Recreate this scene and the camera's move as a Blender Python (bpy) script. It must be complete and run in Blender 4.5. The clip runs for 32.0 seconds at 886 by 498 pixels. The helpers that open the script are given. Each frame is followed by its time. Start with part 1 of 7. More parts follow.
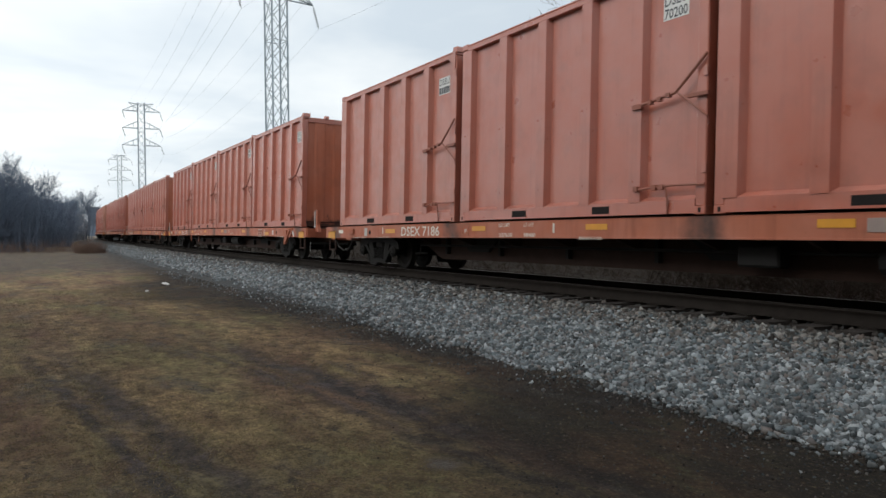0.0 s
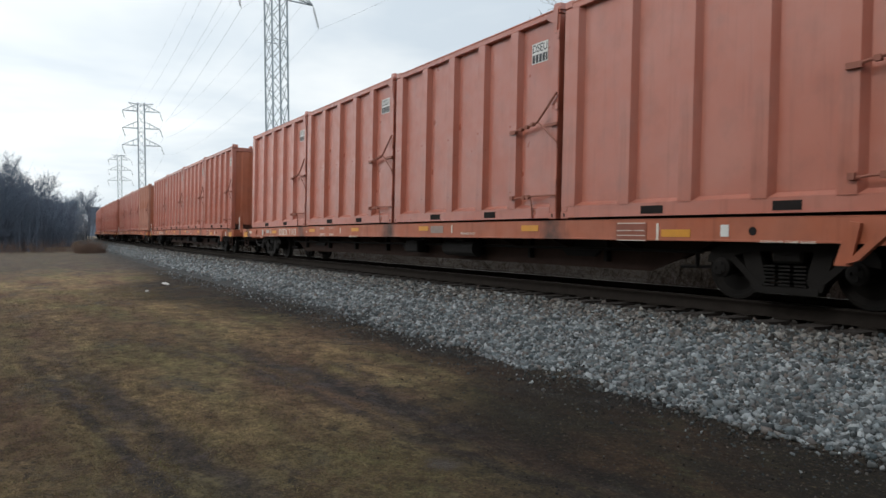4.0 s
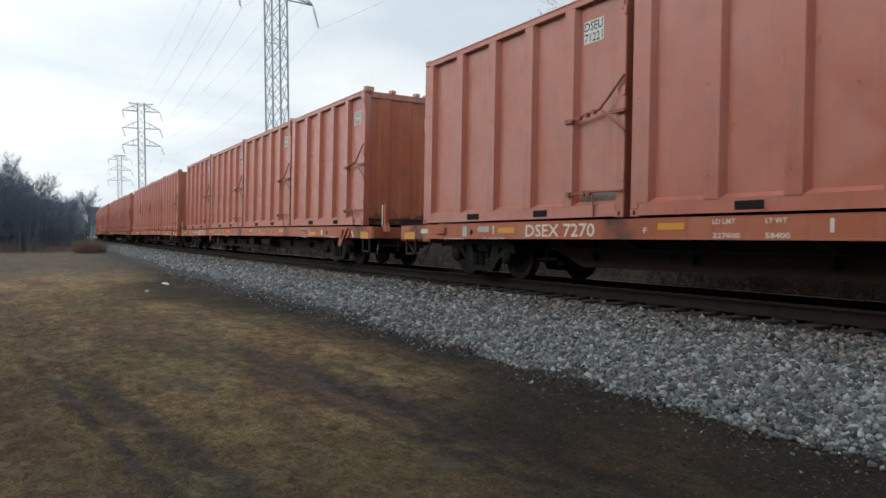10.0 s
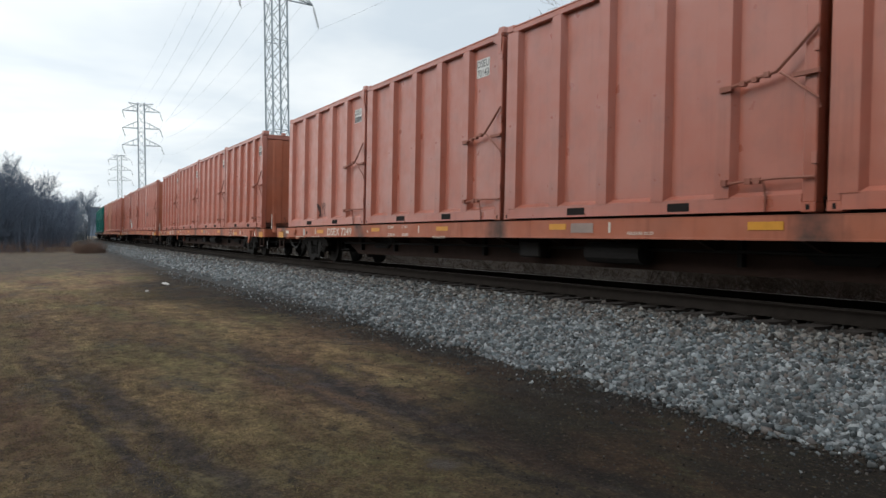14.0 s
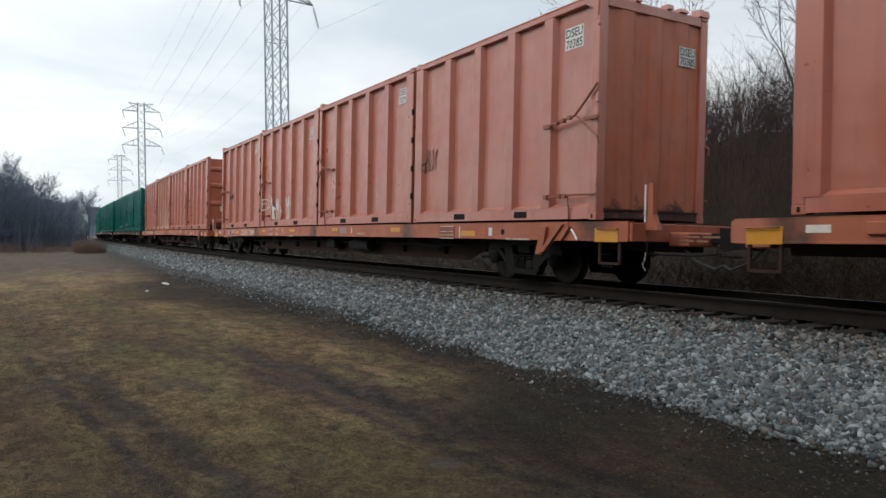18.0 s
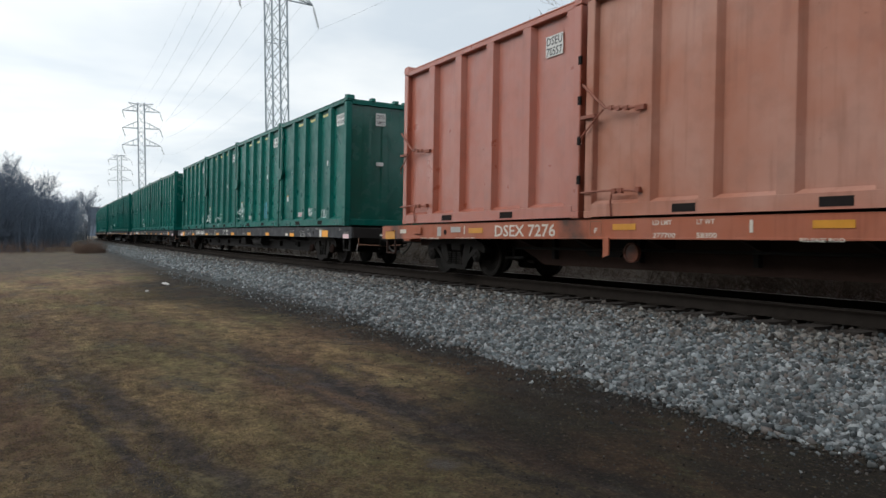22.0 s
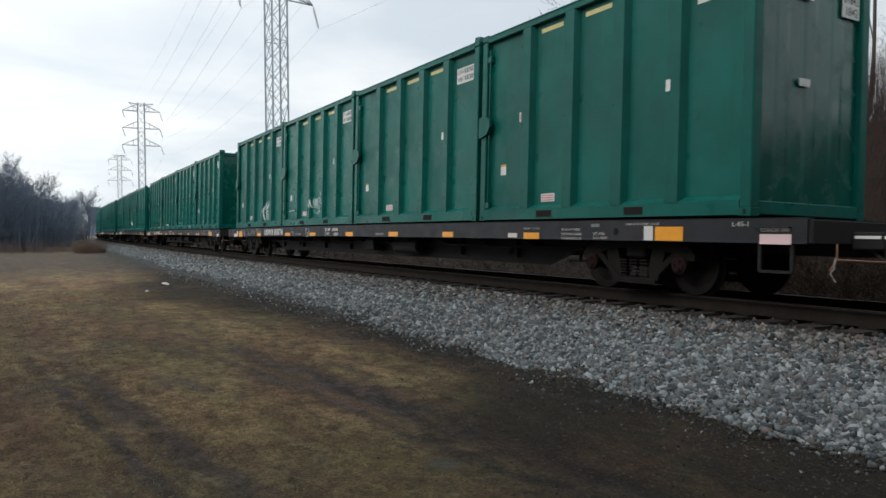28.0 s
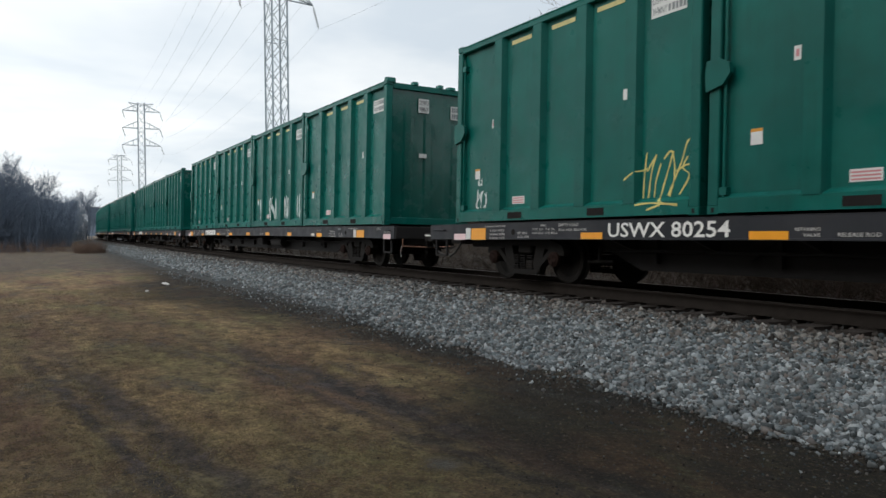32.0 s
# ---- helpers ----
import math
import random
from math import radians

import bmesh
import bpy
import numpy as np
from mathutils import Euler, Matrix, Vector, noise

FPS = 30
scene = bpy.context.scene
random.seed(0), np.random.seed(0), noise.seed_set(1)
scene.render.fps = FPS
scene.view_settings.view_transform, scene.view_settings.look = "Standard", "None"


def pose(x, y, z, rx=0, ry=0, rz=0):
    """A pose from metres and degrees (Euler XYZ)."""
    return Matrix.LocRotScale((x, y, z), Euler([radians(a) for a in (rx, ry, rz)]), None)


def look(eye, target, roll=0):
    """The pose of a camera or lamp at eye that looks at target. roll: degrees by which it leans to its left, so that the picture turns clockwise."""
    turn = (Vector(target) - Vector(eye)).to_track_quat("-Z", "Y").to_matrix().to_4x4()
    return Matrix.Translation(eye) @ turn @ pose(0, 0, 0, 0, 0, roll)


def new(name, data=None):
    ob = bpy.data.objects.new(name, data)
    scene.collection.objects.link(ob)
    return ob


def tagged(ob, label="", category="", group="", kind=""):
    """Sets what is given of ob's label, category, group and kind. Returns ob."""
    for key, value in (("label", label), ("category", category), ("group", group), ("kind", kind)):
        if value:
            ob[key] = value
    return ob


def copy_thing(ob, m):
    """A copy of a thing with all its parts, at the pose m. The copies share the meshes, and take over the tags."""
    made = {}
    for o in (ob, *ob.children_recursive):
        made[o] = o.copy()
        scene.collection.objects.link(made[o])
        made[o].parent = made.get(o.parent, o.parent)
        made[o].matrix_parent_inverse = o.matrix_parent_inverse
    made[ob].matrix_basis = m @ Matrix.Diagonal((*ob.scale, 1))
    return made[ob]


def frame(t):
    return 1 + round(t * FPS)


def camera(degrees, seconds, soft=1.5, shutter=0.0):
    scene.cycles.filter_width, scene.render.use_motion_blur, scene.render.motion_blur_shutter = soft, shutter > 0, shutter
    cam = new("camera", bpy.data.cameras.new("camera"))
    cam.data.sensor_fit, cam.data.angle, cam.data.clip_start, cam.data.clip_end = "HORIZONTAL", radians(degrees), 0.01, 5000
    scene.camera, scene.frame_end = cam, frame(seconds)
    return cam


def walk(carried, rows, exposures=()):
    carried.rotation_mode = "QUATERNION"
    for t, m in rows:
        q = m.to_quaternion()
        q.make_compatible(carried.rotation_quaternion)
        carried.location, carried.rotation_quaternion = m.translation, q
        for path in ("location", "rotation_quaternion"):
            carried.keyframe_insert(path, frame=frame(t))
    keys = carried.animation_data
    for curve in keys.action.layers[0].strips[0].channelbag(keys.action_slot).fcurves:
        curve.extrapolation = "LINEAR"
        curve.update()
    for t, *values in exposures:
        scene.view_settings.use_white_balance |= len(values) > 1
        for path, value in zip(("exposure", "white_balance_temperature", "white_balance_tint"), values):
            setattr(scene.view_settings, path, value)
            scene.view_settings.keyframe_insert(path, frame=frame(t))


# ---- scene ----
import itertools

# ---------------------------------------------------------------- camera: stands still on the grass beside the line
cam = camera(63.006, 32.0, soft=1.5, shutter=0.06)
EYE = (0.0, 0.0, 1.55)
YAW, PITCH = radians(31.517), radians(-1.449)
AIM = (EYE[0] + math.sin(YAW) * math.cos(PITCH), EYE[1] + math.cos(YAW) * math.cos(PITCH), EYE[2] + math.sin(PITCH))
HELD = look(EYE, AIM, roll=-0.398)
walk(cam, [(0.0, HELD), (32.0, HELD)], exposures=((0.0, 0.0, 6450, 7), (19.0, 0.0, 6450, 7), (23.5, 0.0, 6500, 8), (32.0, 0.0, 6500, 8)))

# ---------------------------------------------------------------- daylight: an overcast sky and a weak, wide sun
SUN_AZ, SUN_EL = radians(-90), radians(36)      # from +Y towards +X


def make_world():
    world = bpy.data.worlds.new("overcast_sky")
    scene.world = world
    world.use_nodes = True
    nt = world.node_tree
    nt.nodes.clear()
    N, L = nt.nodes.new, nt.links.new
    out, bg = N("ShaderNodeOutputWorld"), N("ShaderNodeBackground")
    sky = N("ShaderNodeTexSky")
    sky.sky_type, sky.sun_disc = "NISHITA", False
    sky.sun_elevation, sky.sun_rotation = SUN_EL, SUN_AZ
    sky.air_density, sky.dust_density = 1.0, 3.0
    dim = N("ShaderNodeVectorMath")
    dim.operation = "SCALE"
    dim.inputs["Scale"].default_value = 0.1
    L(sky.outputs["Color"], dim.inputs[0])
    # cloud sheet, stretched flat towards the horizon
    co, sep = N("ShaderNodeTexCoord"), N("ShaderNodeSeparateXYZ")
    L(co.outputs["Generated"], sep.inputs[0])
    lift = N("ShaderNodeMath")
    lift.operation = "ADD"
    lift.inputs[1].default_value = 0.16
    L(sep.outputs["Z"], lift.inputs[0])
    hi = N("ShaderNodeMath")
    hi.operation = "MAXIMUM"
    hi.inputs[1].default_value = 0.1
    L(lift.outputs[0], hi.inputs[0])
    flat = N("ShaderNodeCombineXYZ")
    for i, ax in enumerate(("X", "Y")):
        d = N("ShaderNodeMath")
        d.operation = "DIVIDE"
        L(sep.outputs[ax], d.inputs[0])
        L(hi.outputs[0], d.inputs[1])
        L(d.outputs[0], flat.inputs[i])
    big = N("ShaderNodeTexNoise")
    big.inputs["Scale"].default_value, big.inputs["Detail"].default_value = 0.85, 5.0
    big.inputs["Roughness"].default_value = 0.5
    big.inputs["Distortion"].default_value = 0.3
    L(flat.outputs[0], big.inputs["Vector"])
    ramp = N("ShaderNodeValToRGB")
    e = ramp.color_ramp.elements
    e[0].position, e[0].color = 0.34, (0.685, 0.755, 0.835, 1)
    e[1].position, e[1].color = 0.60, (1.03, 1.045, 1.055, 1)
    L(big.outputs["Fac"], ramp.inputs[0])
    mix = N("ShaderNodeMixRGB")
    mix.inputs[0].default_value = 0.9
    L(dim.outputs[0], mix.inputs[1])
    L(ramp.outputs[0], mix.inputs[2])
    # the cloud is brighter towards the hidden sun
    toward = N("ShaderNodeVectorMath")
    toward.operation = "DOT_PRODUCT"
    toward.inputs[1].default_value = (math.sin(SUN_AZ), math.cos(SUN_AZ), 0.2)
    L(co.outputs["Generated"], toward.inputs[0])
    glow = N("ShaderNodeMath")
    glow.operation = "MULTIPLY_ADD"
    glow.inputs[1].default_value, glow.inputs[2].default_value = 0.30, 1.18
    L(toward.outputs["Value"], glow.inputs[0])
    lit = N("ShaderNodeVectorMath")
    lit.operation = "SCALE"
    L(mix.outputs[0], lit.inputs[0])
    L(glow.outputs[0], lit.inputs["Scale"])
    L(lit.outputs[0], bg.inputs["Color"])
    bg.inputs["Strength"].default_value = 1.0
    L(bg.outputs[0], out.inputs["Surface"])


make_world()
sun = new("sun", bpy.data.lights.new("sun", "SUN"))
sun.data.energy, sun.data.angle, sun.data.color = 1.12, radians(30), (1.0, 0.96, 0.9)
sun.matrix_world = look((0, 0, 0), (-math.sin(SUN_AZ) * math.cos(SUN_EL), -math.cos(SUN_AZ) * math.cos(SUN_EL), -math.sin(SUN_EL)))
sun.location = (-30, 10, 40)

# ---------------------------------------------------------------- the line: arc to the right, then straight, then a second arc
ARC0, ARC1, ARC2, RADIUS, RADIUS_2 = -14.26, 48.0, 100.0, 1302.2, 930.0
TRACK_X, RAIL_Z, CANT = 8.909, 0.597, radians(1.718)
FLOOR = 1.098                      # underside of the containers above the rail


def track_at(s):
    """Place and heading (towards +X) of the track's centre at s metres along the line."""
    if s <= ARC0:
        return TRACK_X, s, 0.0
    a = (min(s, ARC1) - ARC0) / RADIUS
    x, y = TRACK_X + RADIUS * (1 - math.cos(a)), ARC0 + RADIUS * math.sin(a)
    if s > ARC1:
        d = min(s, ARC2) - ARC1
        x, y = x + d * math.sin(a), y + d * math.cos(a)
    if s > ARC2:
        b = a + (s - ARC2) / RADIUS_2
        x, y, a = x + RADIUS_2 * (math.cos(a) - math.cos(b)), y + RADIUS_2 * (math.sin(b) - math.sin(a)), b
    return x, y, a


def beside(s, side):
    """The point side metres to the camera's side of the track's centre at s."""
    x, y, a = track_at(s)
    return x - side * math.cos(a), y + side * math.sin(a)


def side_of(x, y):
    """Metres to the camera's side of the track, and metres along it (near stretch)."""
    if y < ARC0:
        return TRACK_X - x, y
    dx, dy = x - TRACK_X - RADIUS, y - ARC0
    a = math.atan2(dy, -dx)
    if a * RADIUS + ARC0 <= ARC1:
        return math.hypot(dx, dy) - RADIUS, ARC0 + a * RADIUS
    x1, y1, h = track_at(ARC1)
    along = ARC1 + (x - x1) * math.sin(h) + (y - y1) * math.cos(h)
    return max(0.0, along - ARC2) ** 2 / (2 * RADIUS_2) - ((x - x1) * math.cos(h) - (y - y1) * math.sin(h)), along


# ---------------------------------------------------------------- materials
def tree_of(name, rough=0.6, metal=0.0, spec=0.5):
    m = bpy.data.materials.new(name)
    m.use_nodes = True
    nt = m.node_tree
    b = nt.nodes["Principled BSDF"]
    b.inputs["Roughness"].default_value, b.inputs["Metallic"].default_value = rough, metal
    b.inputs["Specular IOR Level"].default_value = spec
    return m, nt, b


def noise_node(nt, scale, detail=4.0, rough=0.55, stretch=(1, 1, 1), source="Object", kind="noise", shift=(0, 0, 0)):
    co, mp = nt.nodes.new("ShaderNodeTexCoord"), nt.nodes.new("ShaderNodeMapping")
    mp.inputs["Scale"].default_value = stretch
    mp.inputs["Location"].default_value = shift
    nt.links.new(co.outputs[source], mp.inputs["Vector"])
    t = nt.nodes.new("ShaderNodeTexNoise" if kind == "noise" else "ShaderNodeTexVoronoi")
    t.inputs["Scale"].default_value = scale
    if kind == "noise":
        t.inputs["Detail"].default_value, t.inputs["Roughness"].default_value = detail, rough
    nt.links.new(mp.outputs[0], t.inputs["Vector"])
    return t.outputs["Fac"] if kind == "noise" else t.outputs["Distance"]


def ramp_node(nt, fac, stops):
    r = nt.nodes.new("ShaderNodeValToRGB")
    e = r.color_ramp.elements
    while len(e) < len(stops):
        e.new(0.5)
    for el, (p, c) in zip(e, stops):
        el.position = p
        el.color = (*c, 1) if not isinstance(c, (int, float)) else (c, c, c, 1)
    nt.links.new(fac, r.inputs[0])
    return r.outputs["Color"]


def mix_node(nt, fac, a, b, mode="MIX"):
    m = nt.nodes.new("ShaderNodeMixRGB")
    m.blend_type = mode
    for sock, v in zip(m.inputs, (fac, a, b)):
        if isinstance(v, bpy.types.NodeSocket):
            nt.links.new(v, sock)
        else:
            sock.default_value = v if isinstance(v, (int, float)) else (*v, 1)
    return m.outputs[0]


def math_node(nt, op, a, b=0.0, clamp=False):
    m = nt.nodes.new("ShaderNodeMath")
    m.operation, m.use_clamp = op, clamp
    for sock, v in zip(m.inputs, (a, b)):
        if isinstance(v, bpy.types.NodeSocket):
            nt.links.new(v, sock)
        else:
            sock.default_value = v
    return m.outputs[0]


def bump_node(nt, b, height, strength=0.3, distance=0.02):
    n = nt.nodes.new("ShaderNodeBump")
    n.inputs["Strength"].default_value, n.inputs["Distance"].default_value = strength, distance
    nt.links.new(height, n.inputs["Height"])
    nt.links.new(n.outputs[0], b.inputs["Normal"])


def paint(name, base, rough=0.45, fade_sheen=(0.8, 0.75, 0.72), fade_sheen_amount=0.22, rust=0.3, streak=0.35, grime=(0.05, 0.035, 0.03), dents=0.25, spec=0.5, coat=0.0):
    """Worn outdoor paint: faded patches (on green, painted reflections), run-down streaks, specks of rust, shallow
    dents.
    """
    m, nt, b = tree_of(name, rough, spec=spec)
    b.inputs["Coat Weight"].default_value, b.inputs["Coat Roughness"].default_value = coat, 0.28
    patches = ramp_node(nt, noise_node(nt, 0.7, 4), [(0.38, 0.0), (0.7, 1.0)])
    lighter = tuple(c + (f - c) * 0.25 for c, f in zip(base, fade_sheen))
    col = mix_node(nt, math_node(nt, "MULTIPLY", patches, fade_sheen_amount), base, lighter)
    runs = ramp_node(nt, noise_node(nt, 5.0, 5, 0.6, (1.6, 1.6, 0.09)), [(0.52, 0.0), (0.75, 1.0)])
    col = mix_node(nt, math_node(nt, "MULTIPLY", runs, streak), col, tuple(c * 0.55 for c in base))
    specks = ramp_node(nt, noise_node(nt, 9.0, 6, 0.7), [(0.64, 0.0), (0.72, 1.0)])
    zone = ramp_node(nt, noise_node(nt, 1.1, 3, shift=(7, 3, 1)), [(0.45, 0.0), (0.65, 1.0)])
    col = mix_node(nt, math_node(nt, "MULTIPLY", math_node(nt, "MULTIPLY", specks, zone), rust), col, (0.13, 0.045, 0.02))
    dirt = ramp_node(nt, noise_node(nt, 2.3, 5, 0.6, shift=(2, 9, 4)), [(0.5, 0.0), (0.8, 1.0)])
    col = mix_node(nt, math_node(nt, "MULTIPLY", dirt, 0.25), col, grime)
    nt.links.new(col, b.inputs["Base Color"])
    gloss = ramp_node(nt, noise_node(nt, 3.0, 4), [(0.3, rough - 0.08), (0.75, min(1, rough + 0.25))])
    nt.links.new(gloss, b.inputs["Roughness"])
    bump_node(nt, b, noise_node(nt, 1.7, 3, 0.5), dents, 0.03)
    return m


def plain(name, base, rough=0.6, metal=0.0, vary=0.35, scale=6.0, bump=0.15, spec=0.5):
    """One colour with grain and mottling at two sizes."""
    m, nt, b = tree_of(name, rough, metal, spec)
    dark = tuple(c * (1 - vary) for c in base)
    col = mix_node(nt, noise_node(nt, scale, 5, 0.6), dark, tuple(min(1, c * (1 + vary)) for c in base))
    col = mix_node(nt, math_node(nt, "MULTIPLY", noise_node(nt, scale * 9, 3, 0.6), vary), col, dark)
    nt.links.new(col, b.inputs["Base Color"])
    bump_node(nt, b, noise_node(nt, scale * 5, 4, 0.6), bump, 0.01)
    return m


MAT = {
    "orange": [paint("orange_paint_a", (0.350, 0.095, 0.057), 0.34, spec=0.85, coat=0.3),
               paint("orange_paint_b", (0.368, 0.108, 0.070), 0.37, spec=0.85, coat=0.3, fade_sheen_amount=0.35),
               paint("orange_paint_c", (0.333, 0.086, 0.049), 0.34, spec=0.85, coat=0.3, rust=0.5),
               paint("orange_paint_d", (0.355, 0.101, 0.061), 0.38, spec=0.85, coat=0.3, streak=0.5)],
    "faded": paint("faded_orange_paint", (0.35, 0.140, 0.090), 0.5, fade_sheen_amount=0.6, rust=0.8, streak=0.5),
    "orange_end": paint("orange_end_paint", (0.37, 0.100, 0.046), 0.45, streak=0.45, rust=0.5),
    "sill": paint("sill_orange_paint", (0.46, 0.125, 0.058), 0.5, rust=0.6, streak=0.55),
    # strong pale patches paint cloudy sky reflections into the green
    "green": [paint("green_paint_a", (0.003, 0.085, 0.072), 0.3, fade_sheen=(0.0, 0.25, 0.20), fade_sheen_amount=0.75, rust=0.05, streak=0.25, grime=(0.004, 0.03, 0.022), spec=0.2),
              paint("green_paint_b", (0.003, 0.077, 0.066), 0.34, fade_sheen=(0.0, 0.25, 0.20), fade_sheen_amount=0.85, rust=0.08, streak=0.3, grime=(0.004, 0.03, 0.022), spec=0.2),
              paint("green_paint_c", (0.003, 0.090, 0.076), 0.28, fade_sheen=(0.0, 0.25, 0.20), fade_sheen_amount=0.65, rust=0.05, streak=0.2, grime=(0.004, 0.03, 0.022), spec=0.2)],
    # end faces: a darker copy of the green, dark reflections put into it
    "green_end_shaded": paint("shaded_glossy_green_end", (0.002, 0.066, 0.053), 0.16, fade_sheen=(0.0, 0.25, 0.20), fade_sheen_amount=0.5, rust=0.05, streak=0.2, grime=(0.004, 0.03, 0.022), dents=0.12, spec=0.45),
    "black_sill": paint("dark_sill_paint", (0.0120, 0.0138, 0.0190), 0.5, fade_sheen=(0.2, 0.2, 0.22), fade_sheen_amount=0.25, rust=0.1, spec=0.35),
    "under": plain("underframe_rust", (0.046, 0.027, 0.022), 0.85, 0.0, 0.5, 3.0, spec=0.2),
    "under_black": plain("underframe_black", (0.019, 0.018, 0.0185), 0.8, 0.0, 0.4, 3.0, spec=0.25),
    "steel_dirty": plain("dirty_cast_steel", (0.0105, 0.0092, 0.0086), 0.8, 0.0, 0.5, 5.0, spec=0.2),
    "tread": plain("worn_steel", (0.32, 0.30, 0.28), 0.3, 0.9, 0.3, 12.0),
    "rail_side": plain("rusted_rail", (0.023, 0.0195, 0.0175), 1.0, 0.0, 0.5, 8.0, spec=0.05),
    "hardware": paint("rusty_latch_paint", (0.215, 0.062, 0.036), 0.6, rust=0.9),
    # flat plates in this black stand for the shade inside holes and pockets
    "hole": plain("recess_shade", (0.018, 0.016, 0.016), 0.9, 0.0, 0.3, spec=0.1),
    "white": plain("white_stencil", (0.72, 0.72, 0.70), 0.6, 0.0, 0.15, 14.0, 0.02),
    "old_white": plain("worn_white_stencil", (0.62, 0.58, 0.52), 0.6, 0.0, 0.35, 10.0, 0.02),
    "label": plain("white_label", (0.58, 0.59, 0.58), 0.5, 0.0, 0.15, 5.0, 0.03),
    "ink": plain("black_lettering", (0.025, 0.028, 0.035), 0.6, 0.0, 0.3, 9.0, 0.02),
    "yellow": plain("yellow_reflector", (0.56, 0.255, 0.025), 0.4, 0.0, 0.25, 6.0, 0.03),
    "amber": plain("amber_reflector", (0.78, 0.33, 0.02), 0.35, 0.0, 0.15, 6.0, 0.03),
    "pale_yellow": plain("pale_yellow_strip", (0.55, 0.50, 0.22), 0.5, 0.0, 0.3, 9.0, 0.03),
    "pink": plain("pink_white_label", (0.75, 0.55, 0.58), 0.5, 0.0, 0.15, 6.0, 0.03),
    "red_label": plain("red_print", (0.50, 0.20, 0.22), 0.5, 0.0, 0.2, 6.0, 0.03),
    "rust_cap": plain("rusty_bearing_cap", (0.022, 0.013, 0.011), 0.9, 0.0, 0.5, 6.0, spec=0.1),
    "spray_white": plain("white_spray_paint", (0.66, 0.72, 0.72), 0.7, 0.0, 0.3, 12.0, 0.02),
    "spray_blue": plain("blue_spray_paint", (0.10, 0.33, 0.45), 0.7, 0.0, 0.3, 12.0, 0.02),
    "spray_yellow": plain("yellow_spray_paint", (0.60, 0.54, 0.18), 0.7, 0.0, 0.3, 12.0, 0.02),
    "spray_black": plain("black_spray_paint", (0.05, 0.03, 0.03), 0.7, 0.0, 0.3, 12.0, 0.02),
    "hose": plain("black_rubber", (0.02, 0.02, 0.02), 0.7, 0.0, 0.3),
    # zinc grey with distance haze mixed into the base colour
    "lattice": plain("hazed_galvanised_lattice", (0.26, 0.31, 0.35), 0.6, 0.2, 0.2, 1.0, 0.0),
    "wire": plain("weathered_conductor", (0.56, 0.60, 0.64), 0.6, 0.3, 0.1, 1.0, 0.0),
    "porcelain": plain("grey_insulator", (0.10, 0.115, 0.135), 0.4, 0.0, 0.2),
    "bark": plain("grey_bark", (0.085, 0.074, 0.066), 0.95, 0.0, 0.4, 3.0, 0.3, 0.15),
    # bark of the wood ahead, lightened and bluish to stand for distance haze
    "bark_hazed": plain("haze_blue_bark", (0.118, 0.145, 0.188), 0.95, 0.0, 0.4, 3.0, 0.3, 0.15),
    "twig": plain("twigs", (0.062, 0.055, 0.056), 0.95, 0.0, 0.4, 0.7, 0.0, 0.1),
    # haze of the wood ahead put into its blue-grey twig colour
    "twig_hazed": plain("haze_blue_twigs", (0.128, 0.160, 0.212), 0.95, 0.0, 0.4, 0.7, 0.0, 0.1),
    "twig_red": plain("reddish_twigs", (0.074, 0.048, 0.044), 0.95, 0.0, 0.4, 0.7, 0.0, 0.1),
    # still farther twigs, paler because more haze is painted in
    "twig_far": plain("haze_pale_twigs", (0.19, 0.215, 0.25), 0.95, 0.0, 0.3, 0.7, 0.0, 0.1),
    "dry_weed": plain("dry_russet_weed", (0.16, 0.11, 0.088), 0.95, 0.0, 0.4, 0.9, 0.0, 0.1),
    "building": plain("blue_grey_cladding", (0.14, 0.18, 0.24), 0.7, 0.0, 0.15, 0.4, 0.0),
    "faint": plain("worn_brown_stencil", (0.24, 0.12, 0.08), 0.7, 0.0, 0.3, 10.0, 0.02),
    "dim_white": plain("thin_white_stencil", (0.40, 0.39, 0.38), 0.6, 0.0, 0.3, 10.0, 0.02),
    # brush behind the train: the dim light there is put into near-black twigs
    "twig_black": plain("shade_dark_brush", (0.026, 0.018, 0.013), 1.0, 0.0, 0.5, 0.9, 0.0, 0.05),
    "grey_ink": plain("worn_grey_print", (0.16, 0.18, 0.19), 0.6, 0.0, 0.4, 9.0, 0.02),
    "bare_steel": plain("scraped_grey_steel", (0.17, 0.13, 0.115), 0.6, 0.1, 0.45, 7.0, 0.05),
    "pale_orange": plain("fresh_orange_patch", (0.40, 0.15, 0.095), 0.5, 0.0, 0.1, 5.0, 0.02),
    "grey_primer": plain("grey_primer_patch", (0.27, 0.21, 0.19), 0.7, 0.0, 0.25, 7.0, 0.02),
    "paper": plain("white_litter", (0.5, 0.49, 0.48), 0.8, 0.0, 0.1),
}


